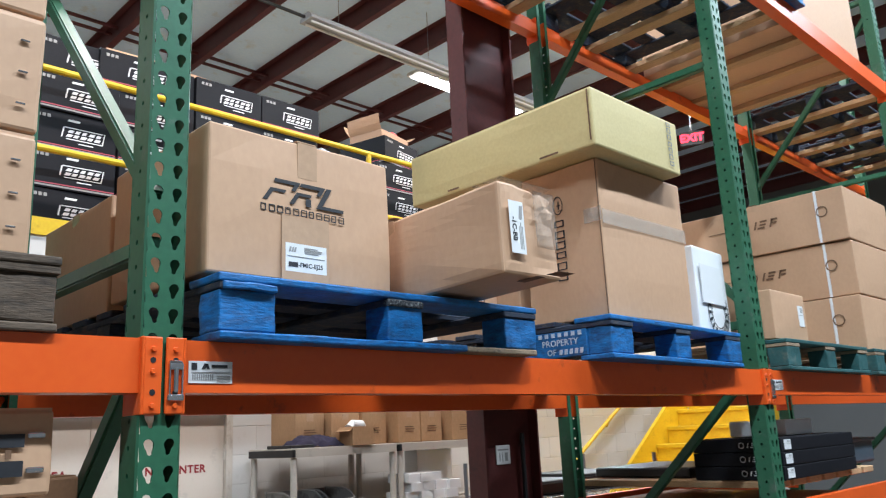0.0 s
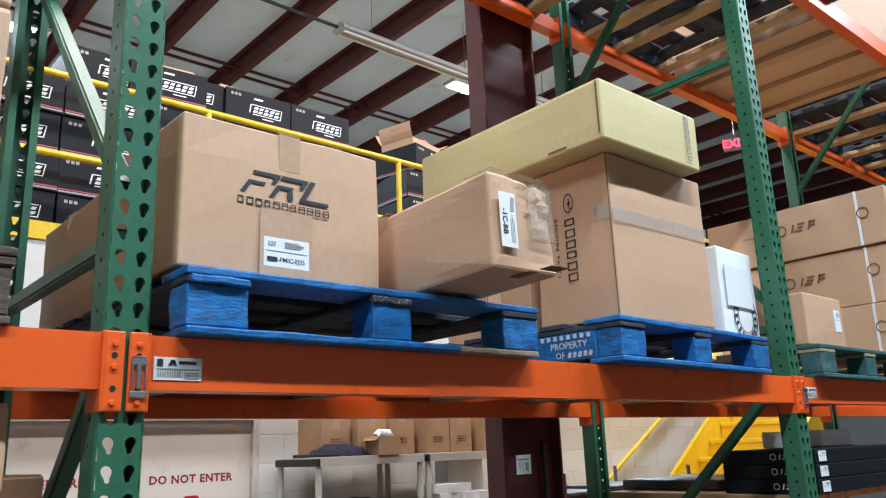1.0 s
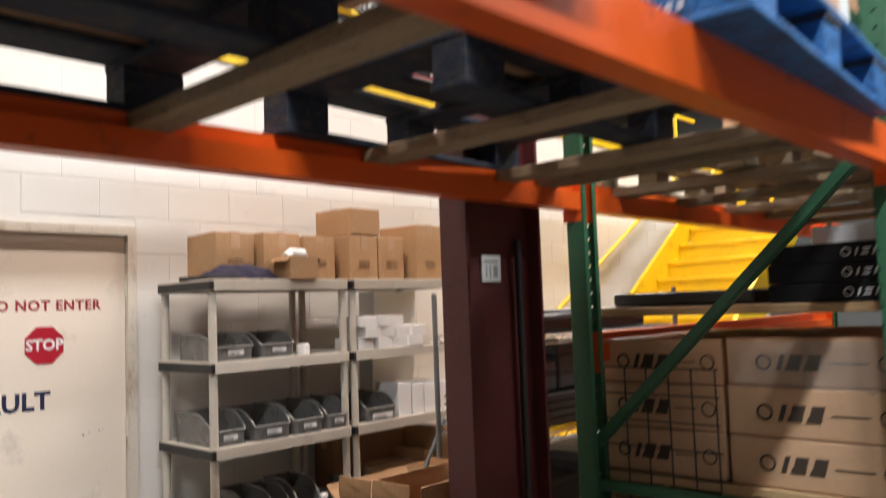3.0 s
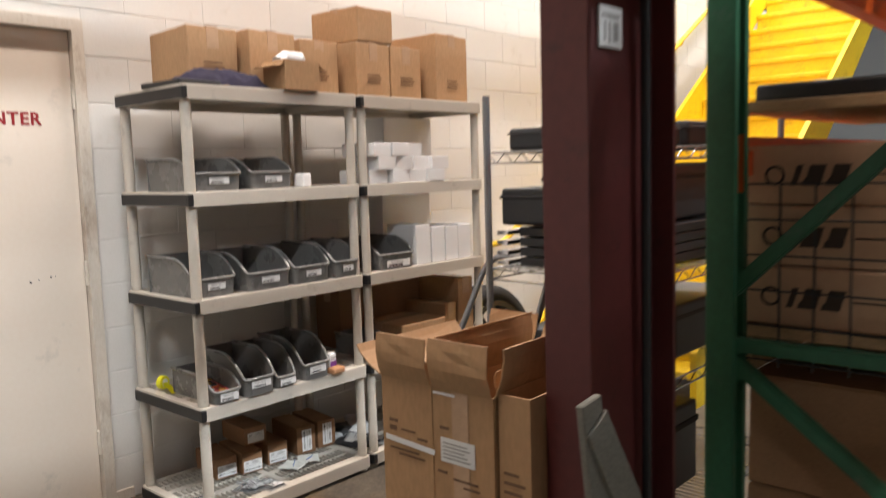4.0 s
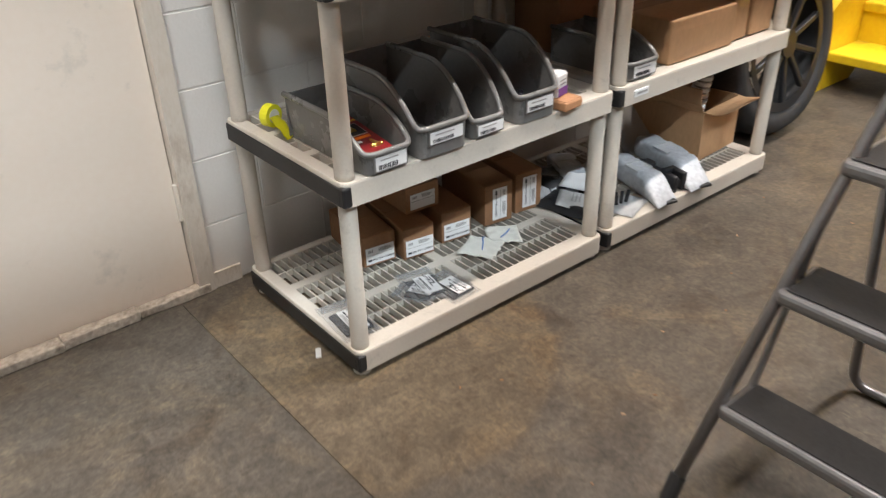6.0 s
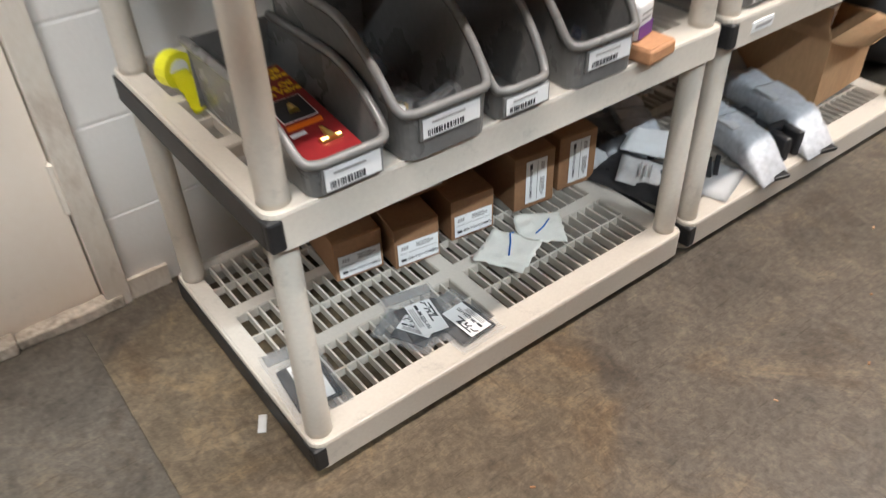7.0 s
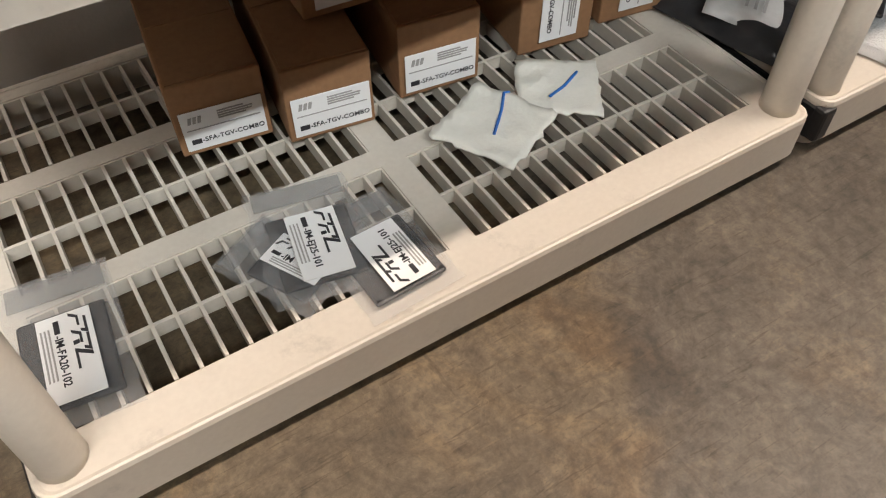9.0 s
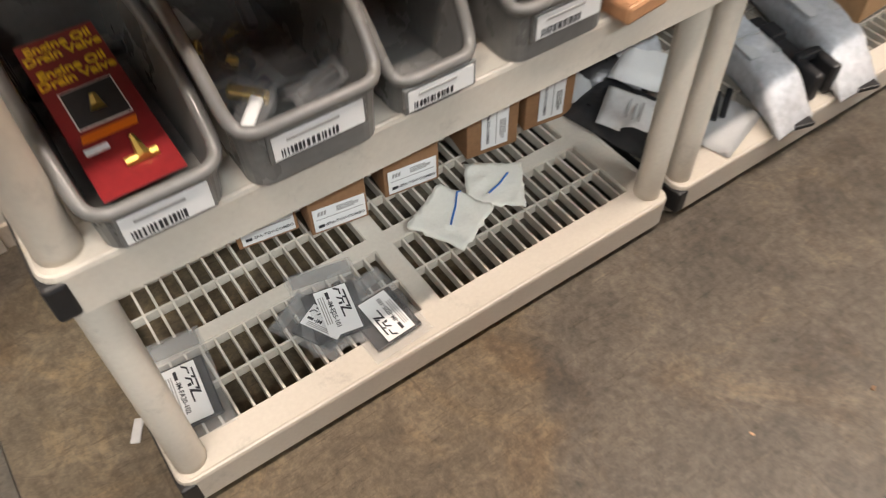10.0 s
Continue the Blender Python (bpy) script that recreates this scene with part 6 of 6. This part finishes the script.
t = open_carton("open empty carton with a white address label", 0.40, 0.186, 0.335, (3.222, 3.178, 0.645), 0, CARD_KRAFT, ((0, 5), (3, -6), (1, 14), (2, 45)), 0.12, group="stacked tall cartons")
lab = part("label", slab(-0.068, 0.155, 0, 0.038, 0.215, 0.001, 0.0003, 1, m), LABEL, t, "white paper label")
marks([(-0.06, 0.165 + 0.009 * k, 0.025 - 0.01 * (k % 3), 0.168 + 0.009 * k) for k in range(5)], m @ Matrix.Translation((0, 0, 0.0011)), PRINT_GREY, lab)
part("tape", slab(-0.03, 0.0, 0, 0.02, 0.33, 0.0006, 0.0002, 1, m), TAPE, t, "brown packing tape")
part("strap", slab(-0.090, 0.318, 0, -0.02, 0.324, 0.001, 0.0003, 1, m), STRAP, t, "white tape strip")
marks([(-0.08, 0.125, -0.05, 0.132), (-0.03, 0.115, 0.045, 0.121), (0.0, 0.1, 0.05, 0.106), (-0.07, 0.235, -0.04, 0.242)], m, PRINT_BROWN, t)
t = open_carton("open tall carton standing against the column", 0.36, 0.088, 0.97, (3.212, 3.034, 0.021), 0, CARD_KRAFT, ((3, 4),), 0.05, group="stacked tall cartons")
marks([(-0.03, 0.72 + 0.022 * k, 0.012 + 0.008 * (k % 3), 0.727 + 0.022 * k) for k in range(4)], LEFT(-0.1812, 0, 0), PRINT_BROWN, t)
tall_carton("tan carton in the stack under an open one", 3.275, 3.446, 0.232, 0.640, strap=0.33, seed=201)
tall_carton("tan carton in the stack under an open one", 3.088, 3.268, 0.232, 0.640, strap=0.36, seed=202)
tall_carton("tan carton at the foot of the stack", 3.275, 3.446, 0.001, 0.226, strap=0.15, seed=203)
tall_carton("tan carton at the foot of the stack", 3.088, 3.268, 0.001, 0.226, seed=204)

# ---- step ladder ----
lad = thing("step_ladder", "grey tubular steel folding step ladder with three treads", "ladder", (0, 0, 0))
RAIL = lambda z: 3.607 + 0.475 * z
L0, L1 = 4.124, 3.700
part("front_rail", bar(arc_pts([(RAIL(0.02), L0, 0.02), (RAIL(0.75), 4.05, 0.75), (RAIL(1.14), 3.985, 1.145), (RAIL(1.14), 3.675, 1.145), (RAIL(0.75), 3.69, 0.75), (RAIL(0.02), L1 - 0.02, 0.02)], 0.09, 7), 0.0125, 12), STEEL_GREY, lad, "", True)
for y0 in (L0, L1 - 0.02):
    part("rubber_foot", bar([(RAIL(0) - 0.003, y0, 0.0), (RAIL(0.05), y0, 0.05)], 0.017, 10), RUBBER, lad, "black rubber foot")
part("rear_leg", bar(arc_pts([(4.07, 4.045, 0.68), (4.23, 4.045, 0.013), (4.23, 3.725, 0.013), (4.07, 3.735, 0.68)], 0.045, 6), 0.011, 10), STEEL_GREY, lad, "", True)
for y0 in (4.072, 3.725):
    part("tread_link", bar([(3.945, y0, 0.665), (3.785, y0 + (0.014 if y0 > 4 else -0.008), 0.205)], 0.008, 8), STEEL_GREY, lad)
for z, dep in ((0.225, 0.125), (0.457, 0.145), (0.695, 0.245)):
    x0 = RAIL(z) - 0.032
    yl = L0 - 0.055 * z - 0.016
    tr = part("tread", slab(x0, L1 + 0.005, z - 0.034, x0 + dep, yl, z, 0.012, 3), STEEL_GREY, lad, "grey steel tread with black grip")
    part("grip_mat", slab(x0 + 0.01, L1 + 0.02, z + 0.0003, x0 + dep - 0.01, yl - 0.015, z + 0.003, 0.001, 1), RUBBER, tr, "black ribbed grip")

# ---- wire shelving ----
wr = thing("wire_shelving", "chrome wire shelving unit carrying black cases", "shelf", (0, 0, 0))
WX0, WX1, WYA, WYB = 3.772, 4.95, 3.12, 3.685
for px in (WX0, WX1):
    for py in (WYA, WYB):
        part("post", bar([(px, py, 0), (px, py, 1.735)], 0.0125, 10), STEEL_GREY, wr)
WIRE = plain_mesh("wire", bar([(0, 0, 0), (0, WYB - WYA, 0)], 0.002, 5), CHROME)
for z in (0.32, 0.80, 1.150, 1.545):
    bm = bmesh.new()
    for py in (WYA, WYB):
        for dz in (0.0, -0.035):
            sweep(bm, [(WX0, py, z + dz), (WX1, py, z + dz)], 0.0035, 6)
        n = 24
        zig = [(WX0 + (WX1 - WX0) * i / n, py, z - (0.035 if i % 2 else 0.0)) for i in range(n + 1)]
        sweep(bm, zig, 0.0025, 5)
    for px in (WX0, WX1):
        for dz in (0.0, -0.035):
            sweep(bm, [(px, WYA, z + dz), (px, WYB, z + dz)], 0.0035, 6)
    shelf = part("wire_shelf", bm, CHROME, wr)
    for i in range(1, 40):
        o = new("wire", WIRE)
        o.parent, o.location = shelf, (WX0 + (WX1 - WX0) * i / 40, WYA, z + 0.003)
for i in range(4):
    zz = 1.165 + 0.034 * i
    t = thing("flat_bar", "grey steel flat bar laid along the wire shelf", "metal bar", (WX0 + 0.03, WYB - 0.06, zz), 0, "flat bars")
    part("bar", slab(0, 0, 0, 1.1, 0.05, 0.014, 0.002, 1), CHROME, t)
    t = thing("black_case", "flat black case between grey bars on a wire shelf", "case", (WX0 + 0.06, WYA + 0.06, zz - 0.005), 0, "flat black cases")
    part("shell", slab(0, 0, 0, 1.0, 0.42, 0.029, 0.004, 2), BLACK, t)
for i, (cx, cz, w, h) in enumerate(((3.81, 1.30, 0.23, 0.125), (4.06, 1.30, 0.44, 0.195), (4.56, 1.30, 0.34, 0.17), (3.86, 1.552, 0.40, 0.075), (4.32, 1.552, 0.5, 0.09), (3.90, 0.808, 0.30, 0.12), (4.22, 0.808, 0.34, 0.19), (4.58, 0.808, 0.34, 0.17), (3.9, 0.328, 0.5, 0.3))):
    t = thing("black_case", "black plastic equipment case on a wire shelf", "case", (cx, 3.22, cz), 0, "black cases")
    part("shell", slab(0, 0, 0, w, 0.44, h, 0.012, 3), BLACK, t)
    part("lid", slab(-0.004, -0.004, h * 0.72, w + 0.004, 0.444, h * 0.80, 0.003, 1), RUBBER, t)

# ---- wheel leaning by the shelves ----
wh = thing("wheel", "black alloy wheel with tyre leaning by the shelving", "wheel", (5.56, 5.16, 0.372), 0, tilt=(-8, 0))
bm = bmesh.new()
R, W, N = 0.372, 0.24, 40
prof = [(R - 0.10, -W / 2 + 0.01), (R - 0.03, -W / 2), (R - 0.008, -W / 2 + 0.03), (R, -W / 4), (R, W / 4), (R - 0.008, W / 2 - 0.03), (R - 0.03, W / 2), (R - 0.10, W / 2 - 0.01)]
rings = [[bm.verts.new((r * math.cos(2 * math.pi * i / N), y, r * math.sin(2 * math.pi * i / N))) for i in range(N)] for r, y in prof]
for a, b_ in zip(rings, rings[1:] + rings[:1]):
    for i in range(N):
        bm.faces.new((a[i], b_[i], b_[(i + 1) % N], a[(i + 1) % N]))
bmesh.ops.recalc_face_normals(bm, faces=bm.faces[:])
part("tyre", bm, RUBBER, wh, "black tyre", True)
rim = part("rim", ring_bm(0.27, 0.235, pose(0, -0.115, 0, 90, 0, 0), 40), BLACK, wh, "dark alloy rim")
for i in range(10):
    a = math.radians(36 * i)
    bm = slab(-0.012, -0.012, 0.03, 0.012, 0.012, 0.25, 0.004, 1)
    bm.transform(pose(0, -0.10, 0) @ Matrix.Rotation(a, 4, "Y"))
    part("spoke", bm, BLACK, wh)
part("hub", bar([(0, -0.12, 0), (0, -0.06, 0)], 0.055, 18), BLACK, wh)

# ---- yellow stairs up to the mezzanine ----
st = thing("staircase", "safety yellow painted steel staircase up to the mezzanine", "stairs", (0, 0, 0), kind="structure")
SX, RISE, RUN, SY0, SY1 = 6.25, 0.188, 0.268, 4.05, 5.19
for i in range(18):
    x0 = SX + RUN * i
    z = 0.19 + RISE * i
    if z > MZ + 0.02:
        break
    part("tread", slab(x0 - 0.02, SY0, z - 0.045, x0 + RUN + 0.01, SY1, z, 0.008, 2), YELLOW, st)
    if i:
        part("riser", slabs((x0, SY0, z - RISE, x0 + 0.006, SY1, z - 0.045)), YELLOW, st)
for y0 in (SY0 - 0.045, SY1 + 0.002):
    part("stringer", plate([(SX - 0.10, 0.0), (SX - 0.10, 0.34), (SX + RUN * 17, 0.34 + RISE * 17 + 0.05), (SX + RUN * 17 + 0.28, 0.34 + RISE * 17 + 0.05), (SX + 0.28, 0.0)], y0, y0 + 0.042), YELLOW, st)
hr = thing("handrail", "yellow painted tubular handrail fixed to the wall", "handrail", (0, 5.46, 0))
part("rail", bar(arc_pts([(5.98, 0, 0.955), (6.16, 0, 0.96), (9.9, 0, 3.17)], 0.06, 4), 0.021, 10), YELLOW, hr)
for hx in (6.7, 7.9, 9.1):
    part("bracket", bar([(hx, 0, 0.96 + (hx - 6.16) * 0.591 - 0.01), (hx, 0.03, 0.96 + (hx - 6.16) * 0.591 - 0.07), (hx, 0.066, 0.96 + (hx - 6.16) * 0.591 - 0.07)], 0.009, 8), YELLOW, hr)

# ---- second bay, lower level ----
def printed_long_box(label, x0, y0, y1, z0, h, seed, mat=CARD, ink=INK, dx=0.9):
    b = carton(label, dx, y1 - y0, h, (x0 + dx / 2, (y0 + y1) / 2, z0), 0, mat, seed=seed, shift=0, tape="", bulge=0.003, group="printed long boxes")
    m = LEFT(-dx / 2 - 0.0045, 0, 0)
    w, c = (y1 - y0) / 2, h * 0.5
    s = h * 0.34
    part("printed_logo", ring_bm(s * 0.5, s * 0.36, m @ Matrix.Translation((-w * 0.55, c, 0))), ink, b)
    part("printed_logo", ring_bm(s * 0.5, s * 0.40, m @ Matrix.Translation((w * 0.78, c, 0))), ink, b)
    u = -w * 0.55 + s * 0.75
    for sx, wd in ((0.0, 0.30), (0.55, 0.85), (1.65, 0.85)):
        marks([(u + s * sx, c - s / 2, u + s * (sx + wd), c - s * 0.16, s * 0.12), (u + s * (sx + 0.12 if wd < 0.5 else sx + 0.2), c - s * 0.16, u + s * (sx + wd + (0.12 if wd < 0.5 else 0.1)), c + s / 2, s * 0.20)], m, ink, b, "printed_logo")
    marks([(u + s * 3.1, c - 0.002, w * 0.6, c + 0.002)], m, ink, b, "printed_line")
    return b


BX = 3.765
rng = random.Random(5)
for i in range(3):
    printed_long_box("long cardboard box printed with a dark logo", BX + 0.01 * i, 2.36, 2.845, 1.065 + 0.157 * i, 0.152, 220 + i)
for i in range(2):
    printed_long_box("long cardboard box printed with a dark logo", BX + 0.005, 1.80, 2.345, 1.065 + 0.160 * i, 0.155, 230 + i)
printed_long_box("long cardboard box with clear tape over its end", BX + 0.02, 1.80, 2.345, 1.3853, 0.15, 233)
for k, (fy, fz, fw, fh) in enumerate(((2.20, 1.455, 0.26, 0.15), (1.95, 1.45, 0.30, 0.16))):
    t = thing("plastic_film", "loose clear plastic film hanging over a long box", "film", (BX + 0.006, fy, fz), 0, "loose films")
    fb = wrinkled(fw, fh, 0.012, 11 + k)
    fb.transform(LEFT(0, 0, 0))
    part("sheet", fb, FILM, t, "", True)
t = thing("timber_deck", "pale timber deck under the long boxes", "pallet", (BX - 0.01, 0, 0))
part("deck_board", slab(0, 1.80, 1.03, 1.0, 2.86, 1.062, 0.003, 1), WOOD, t)
for yy in (1.80, 2.29, 2.78):
    part("runner", slab(0, yy, 0.93, 1.0, yy + 0.09, 1.0298, 0.003, 1), WOOD, t)
for i in range(3):
    carton("dark cardboard box on the floor under the rack", 0.9, 0.95, 0.30, (BX + 0.46, 2.32, 0.005 + 0.307 * i), 0, CARD_DARK, seed=240 + i, shift=0, tape="")
t = thing("timber_deck", "pale timber deck laid on the middle rack beams", "pallet", (BX - 0.012, 0, 1.617))
for i in range(7):
    part("deck_board", slab(0.14 * i * 1.25, 1.80, 0, 0.14 * i * 1.25 + 0.14, 2.84, 0.030, 0.003, 1), WOOD, t)
for i in range(3):
    b = carton("flat black box with a white printed logo", 0.85, 0.42, 0.058, (BX + 0.44, 1.98, 1.649 + 0.0605 * i), 0, BLACK_CARD, seed=250 + i, shift=0, tape="", bulge=0.001, bevel=0.003, group="flat black boxes")
    m = LEFT(-0.4265, 0, 0)
    part("printed_logo", ring_bm(0.014, 0.010, m @ Matrix.Translation((0.03, 0.029, 0))), PRINT_WHITE, b)
    marks([(0.055, 0.018, 0.06, 0.04, 0.006), (0.072, 0.018, 0.092, 0.023), (0.078, 0.027, 0.094, 0.031), (0.078, 0.035, 0.1, 0.04), (0.104, 0.018, 0.109, 0.04, 0.006), (0.112, 0.034, 0.128, 0.04)], m, PRINT_WHITE, b, "printed_logo")
    paper(b, -0.40, 0.008, -0.33, 0.05, FRONT(0, -0.2125, 0), logo=False)
t = thing("black_liner", "long flat black plastic moulding on the deck", "moulding", (BX + 0.12, 2.28, 1.649))
part("moulding", slab(0, 0, 0, 0.6, 0.55, 0.052, 0.012, 2), BLACK, t)
b = carton("white cardboard box on the black boxes", 0.3, 0.28, 0.07, (BX + 0.45, 2.0, 1.832), 0, WHITE_CARD, seed=256, shift=0, tape="")
t = thing("plastic_tote", "blue-grey plastic tote on the deck", "tote", (4.75, 1.90, 1.649))
part("tub", slab(0, 0, 0, 0.55, 0.4, 0.13, 0.015, 2), material("tote_plastic", (0.06, 0.08, 0.10), 0.45), t)
part("rim", slab(-0.012, -0.012, 0.118, 0.562, 0.412, 0.135, 0.004, 1), material("tote_rim", (0.09, 0.11, 0.13), 0.45), t)

mesh_p = thing("grid_screen", "black welded wire grid hung on the rack frame", "wire grid", (3.728, 0, 0))
for i in range(7):
    yy = 2.365 + 0.0845 * i
    part("wire", bar([(0, yy, 0.96), (0, yy, 1.435)], 0.0028, 6), BLACK, mesh_p)
for i in range(6):
    zz = 0.975 + 0.092 * i
    part("wire", bar([(0.004, 2.355, zz), (0.004, 2.885, zz)], 0.0028, 6), BLACK, mesh_p)
GREY_BOARD = material("grey_board", (0.20, 0.19, 0.165), 0.6, vary=0.2)
for lx, ly, lean, long_, wide in ((3.576, 2.785, -29, 1.08, 0.085), (3.165, 2.832, -7, 1.00, 0.075)):
    t = thing("leaning_board", "grey painted board leaning against the column", "board", (lx, ly, 0.022), 0, "leaning boards", tilt=(-3 if lean < -10 else -1, lean))
    part("plank", slab(-wide / 2, -0.009, 0, wide / 2, 0.009, long_, 0.003, 1), GREY_BOARD, t)

# ---- wheel boxes on the mezzanine ----
def wheel_box(label, x, y, z, turn=0.0, group="black wheel boxes", open_top=False):
    t = thing("wheel_box", label, "box", (x, y, z), turn, group)
    w, d, h = 0.585, 0.56, 0.280
    part("body", carton_bm(w, d, h, 0.004, 0.002, int(x * 10 + z * 7), 1), BLACK_CARD, t)
    m = FRONT(0, -d / 2 - 0.0026, 0)
    # rounded plate outline and letter bars standing in for the name
    a, c, hh = -0.06, 0.135, 0.045
    ol = 0.007
    marks([(a - 0.02, c + hh - ol, a + 0.25, c + hh, 0.012), (a + 0.005, c - hh, a + 0.25, c - hh + ol, 0.0), (a - 0.03, c - hh + 0.012, a - 0.03 + ol * 1.4, c + hh - 0.004, 0.012), (a + 0.25, c - hh, a + 0.25 + ol, c + hh, 0.014)], m, PRINT_WHITE, t, "printed_logo")
    row = []
    for i in range(5):
        u, s = a + 0.002 + 0.048 * i, 0.013
        row += [(u, c - 0.027, u + 0.037 - 0.006 * (i % 2), c - 0.005, s), (u + 0.010, c + 0.005, u + 0.045 - 0.004 * (i % 3), c + 0.027, s)]
    marks(row, m, PRINT_WHITE, t, "printed_logo")
    marks([(0.03, 0.065, 0.13, 0.073)], m, PRINT_WHITE, t, "printed_logo")
    marks([(-w / 2 + 0.004, 0.030, w / 2 - 0.004, 0.038)], m, PINK, t, "pink_stripe", "pink printed stripe")
    marks([(-w / 2 + 0.004, 0.012, w / 2 - 0.004, 0.024)], m, PRINT_GREY, t, "grey_stripe", "grey printed stripe")
    marks([(-0.25 + 0.032 * i, 0.225, -0.228 + 0.032 * i, 0.248) for i in range(3)], m, PRINT_GREY, t, "printed_symbol")
    marks([(-0.05, 0.222, 0.03, 0.238, 0.006)], m, PRINT_WHITE, t, "printed_logo")
    ml = LEFT(-w / 2 - 0.0026, 0, 0)
    marks([(-d / 2 + 0.004, 0.030, d / 2 - 0.004, 0.038)], ml, PINK, t, "pink_stripe", "pink printed stripe")
    marks([(-d / 2 + 0.004, 0.012, d / 2 - 0.004, 0.024)], ml, PRINT_GREY, t, "grey_stripe", "grey printed stripe")
    return t


wb = wheel_box("black wheel box with white logo and pink stripe", 1.53, 6.03, MZ + 0.002)
rng = random.Random(4)
for r_ in range(5):
    for c in range(8):
        if r_ == 4 and c in (0, 1, 2):
            continue
        if (r_, c) in ((0, 2),) or c == 7:
            continue
        x = 0.34 + 0.595 * c + rng.uniform(-0.004, 0.004)
        copy_thing(wb, pose(x, 6.03 + rng.uniform(-0.02, 0.02), MZ + 0.002 + 0.2845 * r_, 0, 0, rng.uniform(-1.2, 1.2)))
copy_thing(wb, pose(2.125 + 0.44, 6.0, MZ + 0.002 + 0.2845 * 4, 0, 0, -3))
for r_ in range(4):
    copy_thing(wb, pose(5.22, 6.10 + rng.uniform(-0.02, 0.02), MZ + 0.002 + 0.2845 * r_, 0, 0, rng.uniform(-2, 2)))
copy_thing(wb, pose(5.24, 6.14, MZ + 0.002 + 0.2845 * 4, 0, 0, 14))
for r_ in range(4):
    copy_thing(wb, pose(6.15, 6.25, MZ + 0.002 + 0.2845 * r_, 0, 0, rng.uniform(-2, 2)))
t = open_carton("open tan carton lying on the wheel boxes", 0.46, 0.40, 0.10, (5.24, 6.14, MZ + 0.002 + 0.2845 * 5), 14, CARD, ((0, 15), (3, 30), (2, 60)), 0.16)
cup = thing("red_ring", "bright red plastic ring on an open carton", "ring", (5.36, 6.05, MZ + 0.29 * 5 + 0.10), 0, tilt=(80, 0))
part("ring", ring_bm(0.06, 0.042, pose(0, 0, 0)), material("red_plastic", (0.6, 0.02, 0.03), 0.35), cup)
b = carton("open tan cardboard sheet lying on the wheel boxes", 0.75, 0.45, 0.03, (3.35, 6.05, MZ + 0.002 + 0.2845 * 5), 4, CARD, seed=300, shift=0, tape="")
b = carton("open tan carton on the wheel boxes", 0.45, 0.45, 0.05, (2.565, 6.03, MZ + 0.002 + 0.2845 * 5), -3, CARD, seed=301, shift=0, tape="")

# exit sign far down the hall
ex = thing("exit_sign", "lit red exit sign hung below the roof", "sign", (11.0, 5.62, 6.12), -62)
part("housing", slab(-0.17, -0.02, -0.11, 0.17, 0.02, 0.11, 0.006, 2), BLACK, ex)
lettering("EXIT", 0.17, FRONT(0, -0.022, 0), glow("exit_red", (1.0, 0.02, 0.05), 3.0), ex, bold=0.04)
part("stem", bar([(0, 0, 0.14), (0, 0, ROOF + 0.307 - 6.12)], 0.008, 6), STEEL_GREY, ex)

# litter on the floor
rng = random.Random(9)
for i in range(14):
    lx, ly = rng.uniform(3.5, 5.2), rng.uniform(4.2, 4.82)
    t = thing("litter_scrap", "tiny scrap of litter on the concrete", "litter", (lx, ly, 0.0005), rng.uniform(0, 180), "floor litter")
    part("scrap", slab(-0.003, -0.002, 0, 0.003 + 0.004 * rng.random(), 0.002, 0.002, 0.0005, 1), rng.choice((CARD_DARK, CARD_DARK, CARD)), t)
t = thing("litter_scrap", "torn scrap of white paper by the shelf foot", "litter", (3.318, 5.03, 0.0005), 60)
part("scrap", slab(-0.022, -0.006, 0, 0.020, 0.009, 0.003, 0.0012, 1), PAPER_GREY, t)

# blocks of the painted wall
bw_, bh_ = 0.397, 0.197
me = bpy.data.meshes.new("block")
bm = slab(-0.001, -0.0022, -0.001, bw_ + 0.001, 0.004, bh_ + 0.001, 0.0016, 1)
bm.to_mesh(me)
bm.free()
me.materials.append(WALL)
half_me = bpy.data.meshes.new("half_block")
bm = slab(-0.001, -0.0022, -0.001, bw_ / 2 + 0.001, 0.004, bh_ + 0.001, 0.0016, 1)
bm.to_mesh(half_me)
bm.free()
half_me.materials.append(WALL)
for r_ in range(16):
    z = 0.005 + r_ * 0.2035
    for c in range(-2, 20):
        x = DX1 + 0.052 + 0.4035 * c + (0.20175 if r_ % 2 else 0)
        if x + bw_ > DX0 - 0.05 and x < DX1 + 0.05 and z < DZ + 0.05:
            continue
        if z + bh_ > MZ - 0.105:
            continue
        o = new("block", me)
        o.parent, o.location = wall, (x, WY + 0.006, z)
    if r_ % 2 and z < DZ:
        o = new("block", half_me)
        o.parent, o.location = wall, (DX1 + 0.052, WY + 0.006, z)
